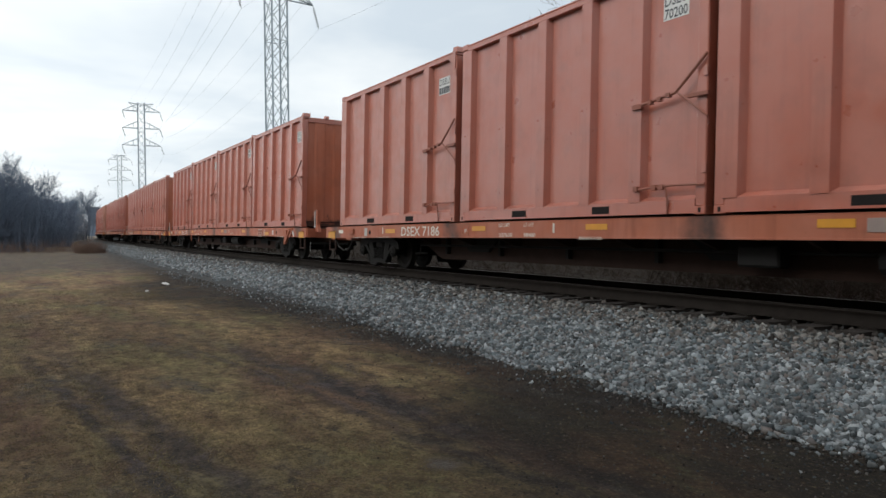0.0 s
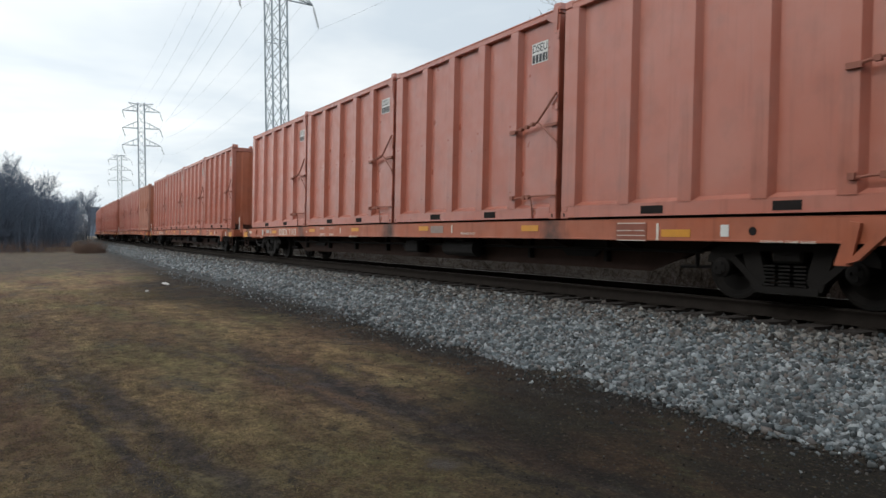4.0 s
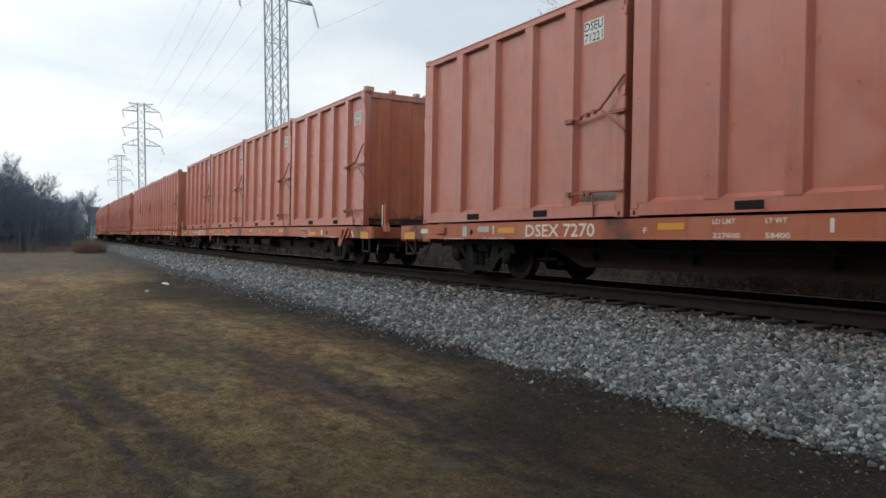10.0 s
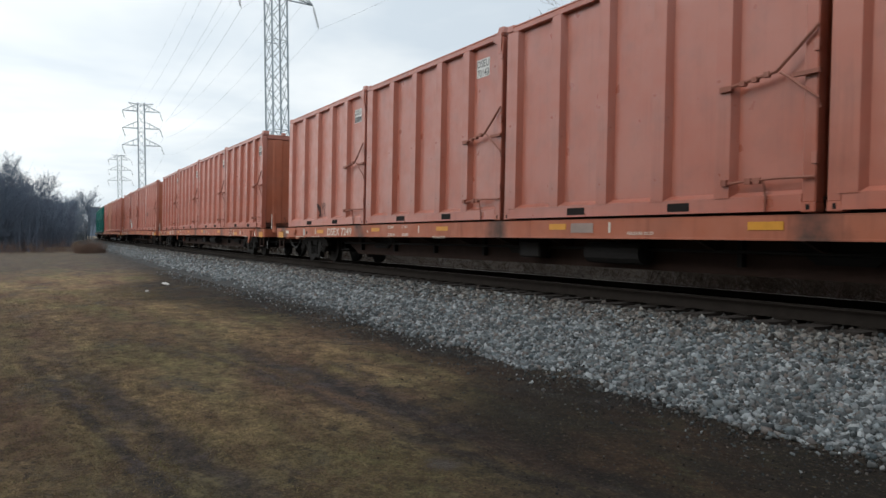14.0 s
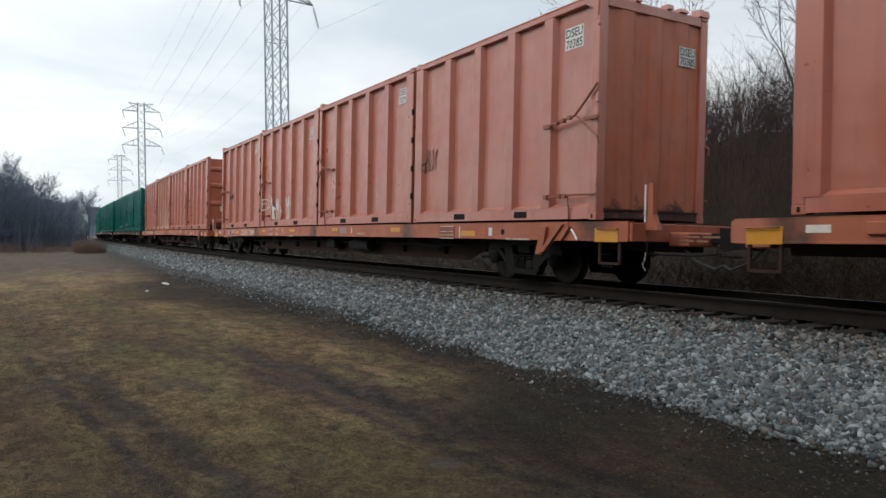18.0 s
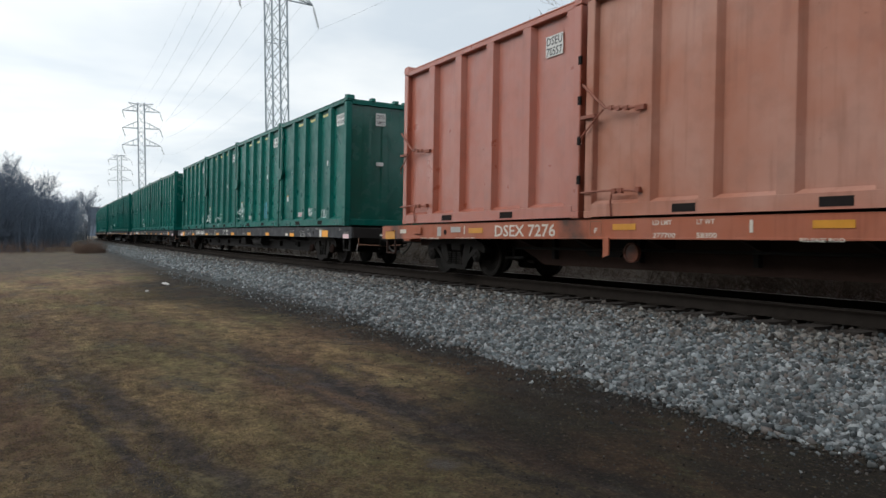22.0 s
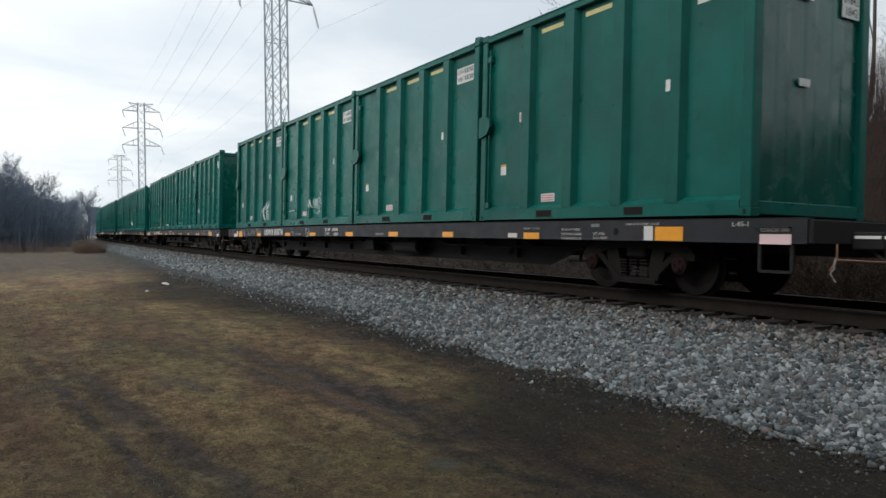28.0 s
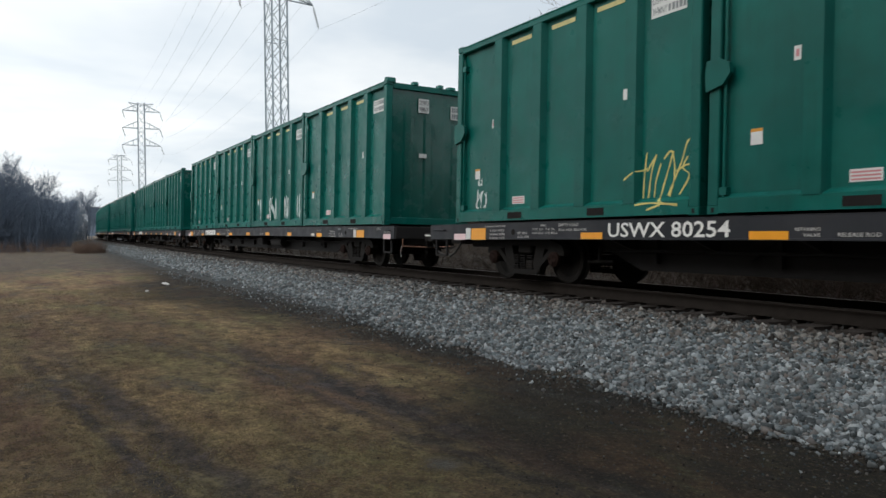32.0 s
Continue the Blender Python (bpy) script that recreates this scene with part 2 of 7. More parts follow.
def sill_material(name, base, stain_colour):
    """Sill paint with leachate stains under the joints between the containers."""
    m = paint(name, base, 0.5, rust=0.6, streak=0.55)
    nt = m.node_tree
    b = nt.nodes["Principled BSDF"]
    old = b.inputs["Base Color"].links[0].from_socket
    co, sep = nt.nodes.new("ShaderNodeTexCoord"), nt.nodes.new("ShaderNodeSeparateXYZ")
    nt.links.new(co.outputs["Object"], sep.inputs[0])
    wob = math_node(nt, "MULTIPLY", math_node(nt, "SUBTRACT", noise_node(nt, 2.2, 4), 0.5), 0.7)
    x = math_node(nt, "ADD", math_node(nt, "ADD", sep.outputs["X"], 12.45 + 62.32 + 3.116), wob)
    d = math_node(nt, "ABSOLUTE", math_node(nt, "SUBTRACT", math_node(nt, "MODULO", x, 6.232), 3.116))
    mask = ramp_node(nt, d, [(0.12, 1.0), (0.42, 0.0)])
    mask = math_node(nt, "MULTIPLY", mask, ramp_node(nt, noise_node(nt, 1.3, 5, 0.6), [(0.35, 0.25), (0.6, 0.95)]))
    nt.links.new(mix_node(nt, mask, old, stain_colour), b.inputs["Base Color"])
    return m




def sludge(m):
    """Black leachate round the foot of a door, in ragged blots."""
    nt = m.node_tree
    b = nt.nodes["Principled BSDF"]
    old = b.inputs["Base Color"].links[0].from_socket
    co, sep = nt.nodes.new("ShaderNodeTexCoord"), nt.nodes.new("ShaderNodeSeparateXYZ")
    nt.links.new(co.outputs["Object"], sep.inputs[0])
    blot = math_node(nt, "SUBTRACT", math_node(nt, "MULTIPLY", noise_node(nt, 3.2, 6, 0.65), 1.1), math_node(nt, "MULTIPLY", sep.outputs["Z"], 0.85))
    nt.links.new(mix_node(nt, ramp_node(nt, blot, [(0.27, 0.0), (0.42, 0.9)]), old, (0.016, 0.011, 0.010)), b.inputs["Base Color"])


sludge(MAT["orange_end"])
MAT["sill"] = sill_material("stained_orange_sill", (0.33, 0.090, 0.042), (0.045, 0.022, 0.016))


# ---------------------------------------------------------------- mesh helpers
def box(bm, x0, x1, y0, y1, z0, z1, bevel=0.0):
    v = [bm.verts.new((x, y, z)) for x in (x0, x1) for y in (y0, y1) for z in (z0, z1)]
    f = [bm.faces.new([v[i] for i in q]) for q in ((0, 1, 3, 2), (4, 6, 7, 5), (0, 4, 5, 1), (2, 3, 7, 6), (0, 2, 6, 4), (1, 5, 7, 3))]
    if bevel:
        bmesh.ops.bevel(bm, geom=list({e for q in f for e in q.edges}), offset=bevel, segments=1, affect="EDGES")
    return bm


def prism(bm, outline, y0, y1):
    """An outline in x and z, drawn out from y0 to y1."""
    a = [bm.verts.new((x, y0, z)) for x, z in outline]
    b = [bm.verts.new((x, y1, z)) for x, z in outline]
    bm.faces.new(a)
    bm.faces.new(b[::-1])
    n = len(a)
    for i in range(n):
        bm.faces.new((a[i], b[i], b[(i + 1) % n], a[(i + 1) % n]))
    return bm


def girder(bm, outline, x0, x1):
    """An outline in y and z, drawn out from x0 to x1."""
    a = [bm.verts.new((x0, y, z)) for y, z in outline]
    b = [bm.verts.new((x1, y, z)) for y, z in outline]
    bm.faces.new(a)
    bm.faces.new(b[::-1])
    n = len(a)
    for i in range(n):
        bm.faces.new((a[i], b[i], b[(i + 1) % n], a[(i + 1) % n]))
    return bm


def slab(bm, outline, z0, z1):
    """An outline in x and y, drawn up from z0 to z1."""
    a = [bm.verts.new((x, y, z0)) for x, y in outline]
    b = [bm.verts.new((x, y, z1)) for x, y in outline]
    bm.faces.new(a[::-1])
    bm.faces.new(b)
    n = len(a)
    for i in range(n):
        bm.faces.new((a[i], a[(i + 1) % n], b[(i + 1) % n], b[i]))
    return bm


def rod(bm, points, r, seg=6, r_end=None):
    """A round bar along points."""
    pts = [Vector(p) for p in points]
    rings = []
    for i, p in enumerate(pts):
        d = (pts[min(i + 1, len(pts) - 1)] - pts[max(i - 1, 0)]).normalized()
        u = d.cross(Vector((0, 0, 1)) if abs(d.z) < 0.9 else Vector((1, 0, 0))).normalized()
        w = d.cross(u)
        k = r if r_end is None else r + (r_end - r) * i / (len(pts) - 1)
        rings.append([bm.verts.new(p + u * k * math.cos(t) + w * k * math.sin(t)) for t in (math.tau * j / seg for j in range(seg))])
    for a, b in zip(rings, rings[1:]):
        for j in range(seg):
            bm.faces.new((a[j], a[(j + 1) % seg], b[(j + 1) % seg], b[j]))
    bm.faces.new(rings[0][::-1])
    bm.faces.new(rings[-1])
    return bm


def lathe(bm, profile, seg=28):
    """A profile of (y, radius) turned about the y axis."""
    rings = [[bm.verts.new((r * math.cos(t), y, r * math.sin(t))) for t in (math.tau * j / seg for j in range(seg))] for y, r in profile]
    for a, b in zip(rings, rings[1:]):
        for j in range(seg):
            bm.faces.new((a[j], a[(j + 1) % seg], b[(j + 1) % seg], b[j]))
    bm.faces.new(rings[0][::-1])
    bm.faces.new(rings[-1])
    return bm


def mesh_of(name, bm, material, smooth=False):
    bmesh.ops.recalc_face_normals(bm, faces=bm.faces)
    me = bpy.data.meshes.new(name)
    bm.to_mesh(me)
    bm.free()
    me.materials.append(material)
    if smooth:
        me.shade_smooth()
    return me


def part(name, bm, material, parent, label="", smooth=False):
    """Links a bmesh, or a mesh, as one mesh object under a thing or a part."""
    me = bm if isinstance(bm, bpy.types.Mesh) else mesh_of(name, bm, material, smooth)
    ob = new(name, me)
    ob.parent = parent
    return tagged(ob, label)


def mesh_np(name, verts, faces, material):
    """A mesh from arrays: faces all with the same number of corners."""
    me = bpy.data.meshes.new(name)
    n, k = len(faces), faces.shape[1]
    me.vertices.add(len(verts))
    me.vertices.foreach_set("co", np.asarray(verts, np.float32).ravel())
    me.loops.add(n * k)
    me.loops.foreach_set("vertex_index", np.asarray(faces, np.int32).ravel())
    me.polygons.add(n)
    me.polygons.foreach_set("loop_start", np.arange(0, n * k, k, dtype=np.int32))
    me.update(calc_edges=True)
    me.materials.append(material)
    return me


def empty(name, m=None):
    ob = new(name)
    ob.empty_display_size = 0.3
    if m is not None:
        ob.matrix_world = m
    return ob


# ---------------------------------------------------------------- ground
def ground_height(x, y):
    side, s = side_of(x, y)
    z = 0.03 * noise.noise((x * 0.35, y * 0.35, 0)) + 0.018 * noise.noise((x * 1.7, y * 1.7, 3))
    # two wheel ruts in the grass
    for c, w, d in ((3.57, 0.20, 0.055), (1.62, 0.20, 0.045), (1.30, 0.10, 0.025)):
        k = x + 0.1 * y - c + 0.07 * noise.noise((y * 0.6, 2.0, c))
        z -= d * math.exp(-(k / w) ** 2) * (0.55 + 0.45 * noise.noise((x * 0.5, y * 0.5, 9))) * max(0.0, min(1.0, (13 - y) / 5))
    far = max(0.0, min(1.0, (abs(side) - 3.1) / 0.55))
    z = z * far - 0.16 * (1 - far)
    # an unseen bank behind the camera, added to cut off low sky light
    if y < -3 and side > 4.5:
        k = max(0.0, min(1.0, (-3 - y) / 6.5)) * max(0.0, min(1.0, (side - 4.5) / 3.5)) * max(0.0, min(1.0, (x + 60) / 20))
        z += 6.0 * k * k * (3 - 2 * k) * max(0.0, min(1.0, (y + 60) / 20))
    # a second added bank on the camera's other side, which dies out along the line
    # out of view, it blocks low sky to darken the near cars
    if x < -3:
        k, f = min(1.0, (-3 - x) / 7.0), max(0.0, min(1.0, (27 - y) / 12.0)) * max(0.0, min(1.0, (y + 70) / 20))
        z = max(z, z + 10.2 * k * k * (3 - 2 * k) * f * f * (3 - 2 * f) * max(0.0, min(1.0, (x + 80) / 30)))
    # the overgrown bank beyond the line
    if side < -8 and y < 170:
        k = max(0.0, min(1.0, (-side - 7.5) / 7.5))
        z += 5.0 * k * k * (3 - 2 * k) * max(0.0, min(1.0, (170 - y) / 40)) + 0.25 * noise.noise((x * 0.5, y * 0.5, 5)) * k
    return z


def ground_material():
    m, nt, b = tree_of("grass_and_mud", 0.9, spec=0.25)
    # distance from the curved line, for the bands that run along it
    co = nt.nodes.new("ShaderNodeTexCoord")
    away = nt.nodes.new("ShaderNodeVectorMath")
    away.operation = "DISTANCE"
    flatten = nt.nodes.new("ShaderNodeVectorMath")
    flatten.operation = "MULTIPLY"
    flatten.inputs[1].default_value = (1, 1, 0)
    nt.links.new(co.outputs["Object"], flatten.inputs[0])
    nt.links.new(flatten.outputs[0], away.inputs[0])
    away.inputs[1].default_value = (TRACK_X + RADIUS, ARC0, 0)
    side = math_node(nt, "SUBTRACT", away.outputs["Value"], RADIUS)
    wobble = math_node(nt, "MULTIPLY", math_node(nt, "SUBTRACT", noise_node(nt, 0.35, 4), 0.5), 3.0)
    fine = math_node(nt, "MULTIPLY", math_node(nt, "SUBTRACT", noise_node(nt, 2.6, 4), 0.5), 0.9)
    edge = math_node(nt, "ADD", math_node(nt, "ADD", side, wobble), fine)
    sep = nt.nodes.new("ShaderNodeSeparateXYZ")
    nt.links.new(co.outputs["Object"], sep.inputs[0])
    tan, olive, brown = (0.520, 0.360, 0.185), (0.330, 0.300, 0.130), (0.255, 0.148, 0.098)
    mud, cinder, purple = (0.060, 0.048, 0.044), (0.011, 0.0108, 0.0108), (0.108, 0.090, 0.094)
    along = (1.4, 0.4, 1.0)
    col = mix_node(nt, ramp_node(nt, noise_node(nt, 0.55, 5, 0.55, along), [(0.38, 0.0), (0.62, 1.0)]), tan, brown)
    col = mix_node(nt, ramp_node(nt, noise_node(nt, 0.7, 5, 0.58, along, shift=(11, 4, 0)), [(0.46, 0.0), (0.66, 0.85)]), col, olive)
    # greener towards the camera
    green = ramp_node(nt, math_node(nt, "MULTIPLY", math_node(nt, "ADD", sep.outputs["Y"], math_node(nt, "MULTIPLY", wobble, 1.2)), 0.1), [(0.38, 0.75), (0.66, 0.0)])
    col = mix_node(nt, green, col, mix_node(nt, noise_node(nt, 2.0, 5, 0.6), olive, (0.128, 0.098, 0.048)))
    patches = ramp_node(nt, noise_node(nt, 1.0, 7, 0.68, (1.4, 0.6, 1), shift=(3, 8, 0)), [(0.52, 0.0), (0.64, 1.0)])
    col = mix_node(nt, math_node(nt, "MULTIPLY", patches, 0.7), col, mud)
    # worn red-brown turf between the tufts
    mottle = ramp_node(nt, noise_node(nt, 2.4, 9, 0.76, (1.2, 0.6, 1), shift=(4, 7, 0)), [(0.46, 0.0), (0.56, 0.75)])
    col = mix_node(nt, mottle, col, mix_node(nt, 0.75, col, (0.150, 0.082, 0.056)))
    bare = ramp_node(nt, noise_node(nt, 3.6, 9, 0.74, (1.2, 0.55, 1), shift=(8, 2, 0)), [(0.57, 0.0), (0.63, 0.8)])
    col = mix_node(nt, bare, col, (0.052, 0.041, 0.036))
    # muddy wheel tracks that swing slowly away from the line
    lane = math_node(nt, "ADD", math_node(nt, "ADD", sep.outputs["X"], math_node(nt, "MULTIPLY", fine, 0.42)), math_node(nt, "MULTIPLY", sep.outputs["Y"], 0.1))
    ends = ramp_node(nt, math_node(nt, "MULTIPLY", math_node(nt, "ADD", sep.outputs["Y"], math_node(nt, "MULTIPLY", wobble, 0.8)), 0.05), [(0.42, 1.0), (0.62, 0.0)])
    for c, w, most in ((3.57, 0.26, 1.0), (3.16, 0.10, 0.7), (1.62, 0.23, 0.85), (1.28, 0.11, 0.9)):
        off = math_node(nt, "ABSOLUTE", math_node(nt, "SUBTRACT", lane, c))
        rut = ramp_node(nt, off, [(w * 0.35, 1.0), (w * 1.15, 0.0)])
        worn = ramp_node(nt, noise_node(nt, 1.5, 6, 0.68, (1.3, 0.6, 1), shift=(c, 2, 0)), [(0.36, 0.2), (0.50, most)])
        churned = mix_node(nt, ramp_node(nt, noise_node(nt, 4.5, 6, 0.7, (1.2, 0.6, 1), shift=(c, 5, 0)), [(0.42, 0.0), (0.60, 1.0)]), (0.050, 0.041, 0.041), purple)
        col = mix_node(nt, math_node(nt, "MULTIPLY", math_node(nt, "MULTIPLY", rut, worn), ends), col, churned)
    # cinders below the shoulder, wider close by
    close = ramp_node(nt, math_node(nt, "MULTIPLY", sep.outputs["Y"], 0.1), [(0.15, 1.0), (0.75, 0.0)])
    edge = math_node(nt, "SUBTRACT", edge, math_node(nt, "MULTIPLY", close, 1.9))
    muddy = ramp_node(nt, math_node(nt, "MULTIPLY", sep.outputs["Y"], 0.02), [(0.24, 0.0), (0.36, 1.0), (0.46, 1.0), (0.56, 0.0)])
    edge = math_node(nt, "SUBTRACT", edge, math_node(nt, "MULTIPLY", muddy, 1.5))
    band = ramp_node(nt, math_node(nt, "MULTIPLY", edge, 0.1), [(0.42, 1.0), (0.58, 0.0)])
    soil = mix_node(nt, ramp_node(nt, noise_node(nt, 1.6, 6, 0.65, (1.3, 0.5, 1), shift=(5, 1, 0)), [(0.42, 0.0), (0.58, 1.0)]), (0.018, 0.0155, 0.0135), (0.066, 0.037, 0.023))
    soil = mix_node(nt, ramp_node(nt, noise_node(nt, 2.2, 6, 0.65, (1.2, 0.5, 1), shift=(9, 5, 0)), [(0.52, 0.0), (0.64, 0.8)]), soil, (0.050, 0.051, 0.028))
    col = mix_node(nt, math_node(nt, "MULTIPLY", band, 0.94), col, mix_node(nt, ramp_node(nt, noise_node(nt, 1.3, 8, 0.68, (1.2, 0.5, 1)), [(0.40, 0.0), (0.56, 1.0)]), cinder, soil))
    # wet black cinders in ragged blots along the foot of the ballast
    toe = ramp_node(nt, math_node(nt, "MULTIPLY", math_node(nt, "ADD", side, math_node(nt, "MULTIPLY", fine, 1.1)), 0.1), [(0.42, 1.0), (0.50, 0.0)])
    blots = ramp_node(nt, noise_node(nt, 0.8, 6, 0.65, (1.0, 0.6, 1), shift=(1, 13, 0)), [(0.42, 0.15), (0.54, 0.95)])
    col = mix_node(nt, math_node(nt, "MULTIPLY", toe, blots), col, (0.012, 0.012, 0.0125))
    # grey gritty hard standing farther off, and shade-dark leaf mould beyond the line
    grit = ramp_node(nt, math_node(nt, "MULTIPLY", math_node(nt, "ADD", sep.outputs["Y"], math_node(nt, "MULTIPLY", wobble, 3.0)), 0.01), [(0.27, 0.0), (0.36, 0.7)])
    col = mix_node(nt, grit, col, mix_node(nt, noise_node(nt, 5.0, 5, 0.7), (0.060, 0.056, 0.056), (0.135, 0.128, 0.125)))
    # shade under and behind the train goes into the mould's near-black
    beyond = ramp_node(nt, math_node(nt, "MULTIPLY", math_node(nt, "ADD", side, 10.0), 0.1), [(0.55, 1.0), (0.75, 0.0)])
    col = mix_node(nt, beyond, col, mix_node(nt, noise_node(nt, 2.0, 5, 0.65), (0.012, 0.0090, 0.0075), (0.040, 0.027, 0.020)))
    tufts = ramp_node(nt, noise_node(nt, 5.5, 7, 0.7, (1.0, 0.6, 1.0), shift=(2, 6, 0)), [(0.40, 0.85), (0.55, 0.0)])
    col = mix_node(nt, tufts, col, mix_node(nt, 0.55, col, (0.016, 0.013, 0.010)))
    grains = noise_node(nt, 42.0, 4, 0.7)
    col = mix_node(nt, math_node(nt, "MULTIPLY", ramp_node(nt, grains, [(0.48, 0.0), (0.58, 1.0)]), 0.68), col, mix_node(nt, 0.7, col, (0.014, 0.012, 0.009)))
    straw = ramp_node(nt, noise_node(nt, 70.0, 3, 0.6, (1, 0.4, 1)), [(0.56, 0.0), (0.68, 1.0)])
    col = mix_node(nt, math_node(nt, "MULTIPLY", straw, 0.75), col, mix_node(nt, 0.4, col, (0.29, 0.22, 0.12)))
    # a small wet hollow in the nearer wheel track
    hollow = nt.nodes.new("ShaderNodeVectorMath")
    hollow.operation = "DISTANCE"
    nt.links.new(flatten.outputs[0], hollow.inputs[0])
    hollow.inputs[1].default_value = (2.47, 4.09, 0)
    damp = ramp_node(nt, math_node(nt, "ADD", hollow.outputs["Value"], math_node(nt, "MULTIPLY", fine, 0.3)), [(0.03, 0.9), (0.20, 0.0)])
    wet = mix_node(nt, damp, ramp_node(nt, patches, [(0.2, 0.95), (1.0, 0.7)]), (0.33, 0.33, 0.33))
    nt.links.new(wet, b.inputs["Roughness"])
    clods = noise_node(nt, 9.0, 7, 0.72)
    col = mix_node(nt, ramp_node(nt, clods, [(0.40, 0.6), (0.52, 0.0)]), col, mix_node(nt, 0.6, col, (0.012, 0.010, 0.008)))
    col = mix_node(nt, damp, col, (0.020, 0.016, 0.014))
    nt.links.new(col, b.inputs["Base Color"])
    relief = math_node(nt, "ADD", grains, math_node(nt, "MULTIPLY", clods, 1.6))
    bump_node(nt, b, math_node(nt, "MULTIPLY", relief, math_node(nt, "SUBTRACT", 1.0, math_node(nt, "MULTIPLY", damp, 0.85))), 1.0, 0.06)
    return m


def axis(lo, hi, step, reach):
    pts = list(np.arange(lo, hi + step / 2, step))
    d, right, left = step, [hi], [lo]
    while right[-1] < reach:
        d *= 1.25
        right.append(right[-1] + d)
    d = step
    while left[-1] > -reach:
        d *= 1.25
        left.append(left[-1] - d)
    return np.array(left[:0:-1] + pts + right[1:])


def make_ground():
    xs, ys = axis(-9.0, 26.0, 0.2, 3500), axis(-4.0, 46.0, 0.2, 3500)
    X, Y = np.meshgrid(xs, ys)
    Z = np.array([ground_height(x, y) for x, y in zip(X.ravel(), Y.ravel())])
    nx, ny = len(xs), len(ys)
    i = (np.arange(ny - 1)[:, None] * nx + np.arange(nx - 1)[None]).ravel()
    faces = np.stack([i, i + 1, i + nx + 1, i + nx], 1)
    me = mesh_np("ground", np.stack([X.ravel(), Y.ravel(), Z], 1), faces, ground_material())
    me.shade_smooth()
    return tagged(new("ground", me), "worn brown winter grass with mud and wheel ruts", "ground", kind="structure")


ground = make_ground()


def ribbon(name, section, s_list, material, cant=0.0):
    """A strip along the line; section: (side, z) from the far side to the camera's side."""
    verts, faces, n = [], [], len(section)
    for s in s_list:
        for side, z in section:
            x, y = beside(s, side)
            verts.append((x, y, z))
    for j in range(len(s_list) - 1):
        for i in range(n - 1):
            a = j * n + i
            faces.append((a, a + 1, a + n + 1, a + n))
    return mesh_np(name, np.array(verts), np.array(faces), material)


def stone_material(name, dark, mid, light):
    m, nt, b = tree_of(name, 0.85, spec=0.2)
    geo = nt.nodes.new("ShaderNodeNewGeometry")
    col = ramp_node(nt, geo.outputs["Random Per Island"], [(0.0, dark), (0.28, tuple(c * 0.45 for c in mid)), (0.72, tuple(c * 1.25 for c in mid)), (1.0, light)])
    warm = nt.nodes.new("ShaderNodeMath")
    warm.operation = "FRACT"
    nt.links.new(math_node(nt, "MULTIPLY", geo.outputs["Random Per Island"], 37.3), warm.inputs[0])
    col = mix_node(nt, ramp_node(nt, warm.outputs[0], [(0.68, 0.0), (0.97, 0.7)]), col, (0.185, 0.145, 0.125))
    cool = nt.nodes.new("ShaderNodeMath")
    cool.operation = "FRACT"
    nt.links.new(math_node(nt, "MULTIPLY", geo.outputs["Random Per Island"], 91.7), cool.inputs[0])
    col = mix_node(nt, ramp_node(nt, cool.outputs[0], [(0.5, 0.0), (0.85, 0.6)]), col, mix_node(nt, 0.5, col, (0.10, 0.15, 0.18)))
    col = mix_node(nt, math_node(nt, "MULTIPLY", noise_node(nt, 22.0, 5, 0.65), 0.4), col, dark)
    nt.links.new(col, b.inputs["Base Color"])
    bump_node(nt, b, noise_node(nt, 60.0, 4), 0.3, 0.01)
    return m


MAT["stone"] = stone_material("crushed_limestone", (0.050, 0.057, 0.061), (0.170, 0.187, 0.197), (0.43, 0.46, 0.475))
MAT["stone_dark"] = stone_material("oily_ballast", (0.022, 0.019, 0.017), (0.044, 0.039, 0.036), (0.085, 0.077, 0.070))
# bed darker than the stones: shade of their gaps put into its colour
MAT["bed"] = plain("ballast_bed", (0.050, 0.052, 0.053), 0.95, 0.0, 0.6, 14.0, 0.8, 0.2)
MAT["bed_dark"] = plain("oily_ballast_bed", (0.046, 0.040, 0.037), 0.95, 0.0, 0.5, 10.0, 0.6, 0.1)
MAT["tie"] = plain("creosoted_wood", (0.042, 0.036, 0.033), 0.9, 0.0, 0.5, 4.0, 0.5, 0.15)

S_ALL = [*np.arange(-60, 60, 1.0), *np.arange(60, 560, 5.0)]
TOE, SHOULDER = 4.0, 1.36


def bed_height(side):
    a = abs(side)
    if a < SHOULDER:
        return 0.375
    return max(-0.08, 0.375 - (a - SHOULDER) / (TOE - SHOULDER) * 0.395)


ballast = tagged(new("ballast", ribbon("ballast", [(a, bed_height(a)) for a in (-4.6, -4.0, -3.2, -2.3, -1.36, 1.36, 1.8, 2.3, 2.8, 3.4, 3.9, 4.15)], S_ALL, MAT["bed"])),
                 "pale grey crushed stone ballast shoulder beside the rails", "ballast", kind="structure")
part("oily_bed", ribbon("oily_bed", [(-1.42, 0.382), (0.0, 0.386), (1.40, 0.382)], S_ALL, MAT["bed_dark"]), None, ballast, "black oil-stained ballast between the ties")

ICO_V = np.array([(0, 0, -1), (.72, -.53, -.45), (-.28, -.85, -.45), (-.89, 0, -.45), (-.28, .85, -.45), (.72, .53, -.45),
                  (.28, -.85, .45), (-.72, -.53, .45), (-.72, .53, .45), (.28, .85, .45), (.89, 0, .45), (0, 0, 1)])
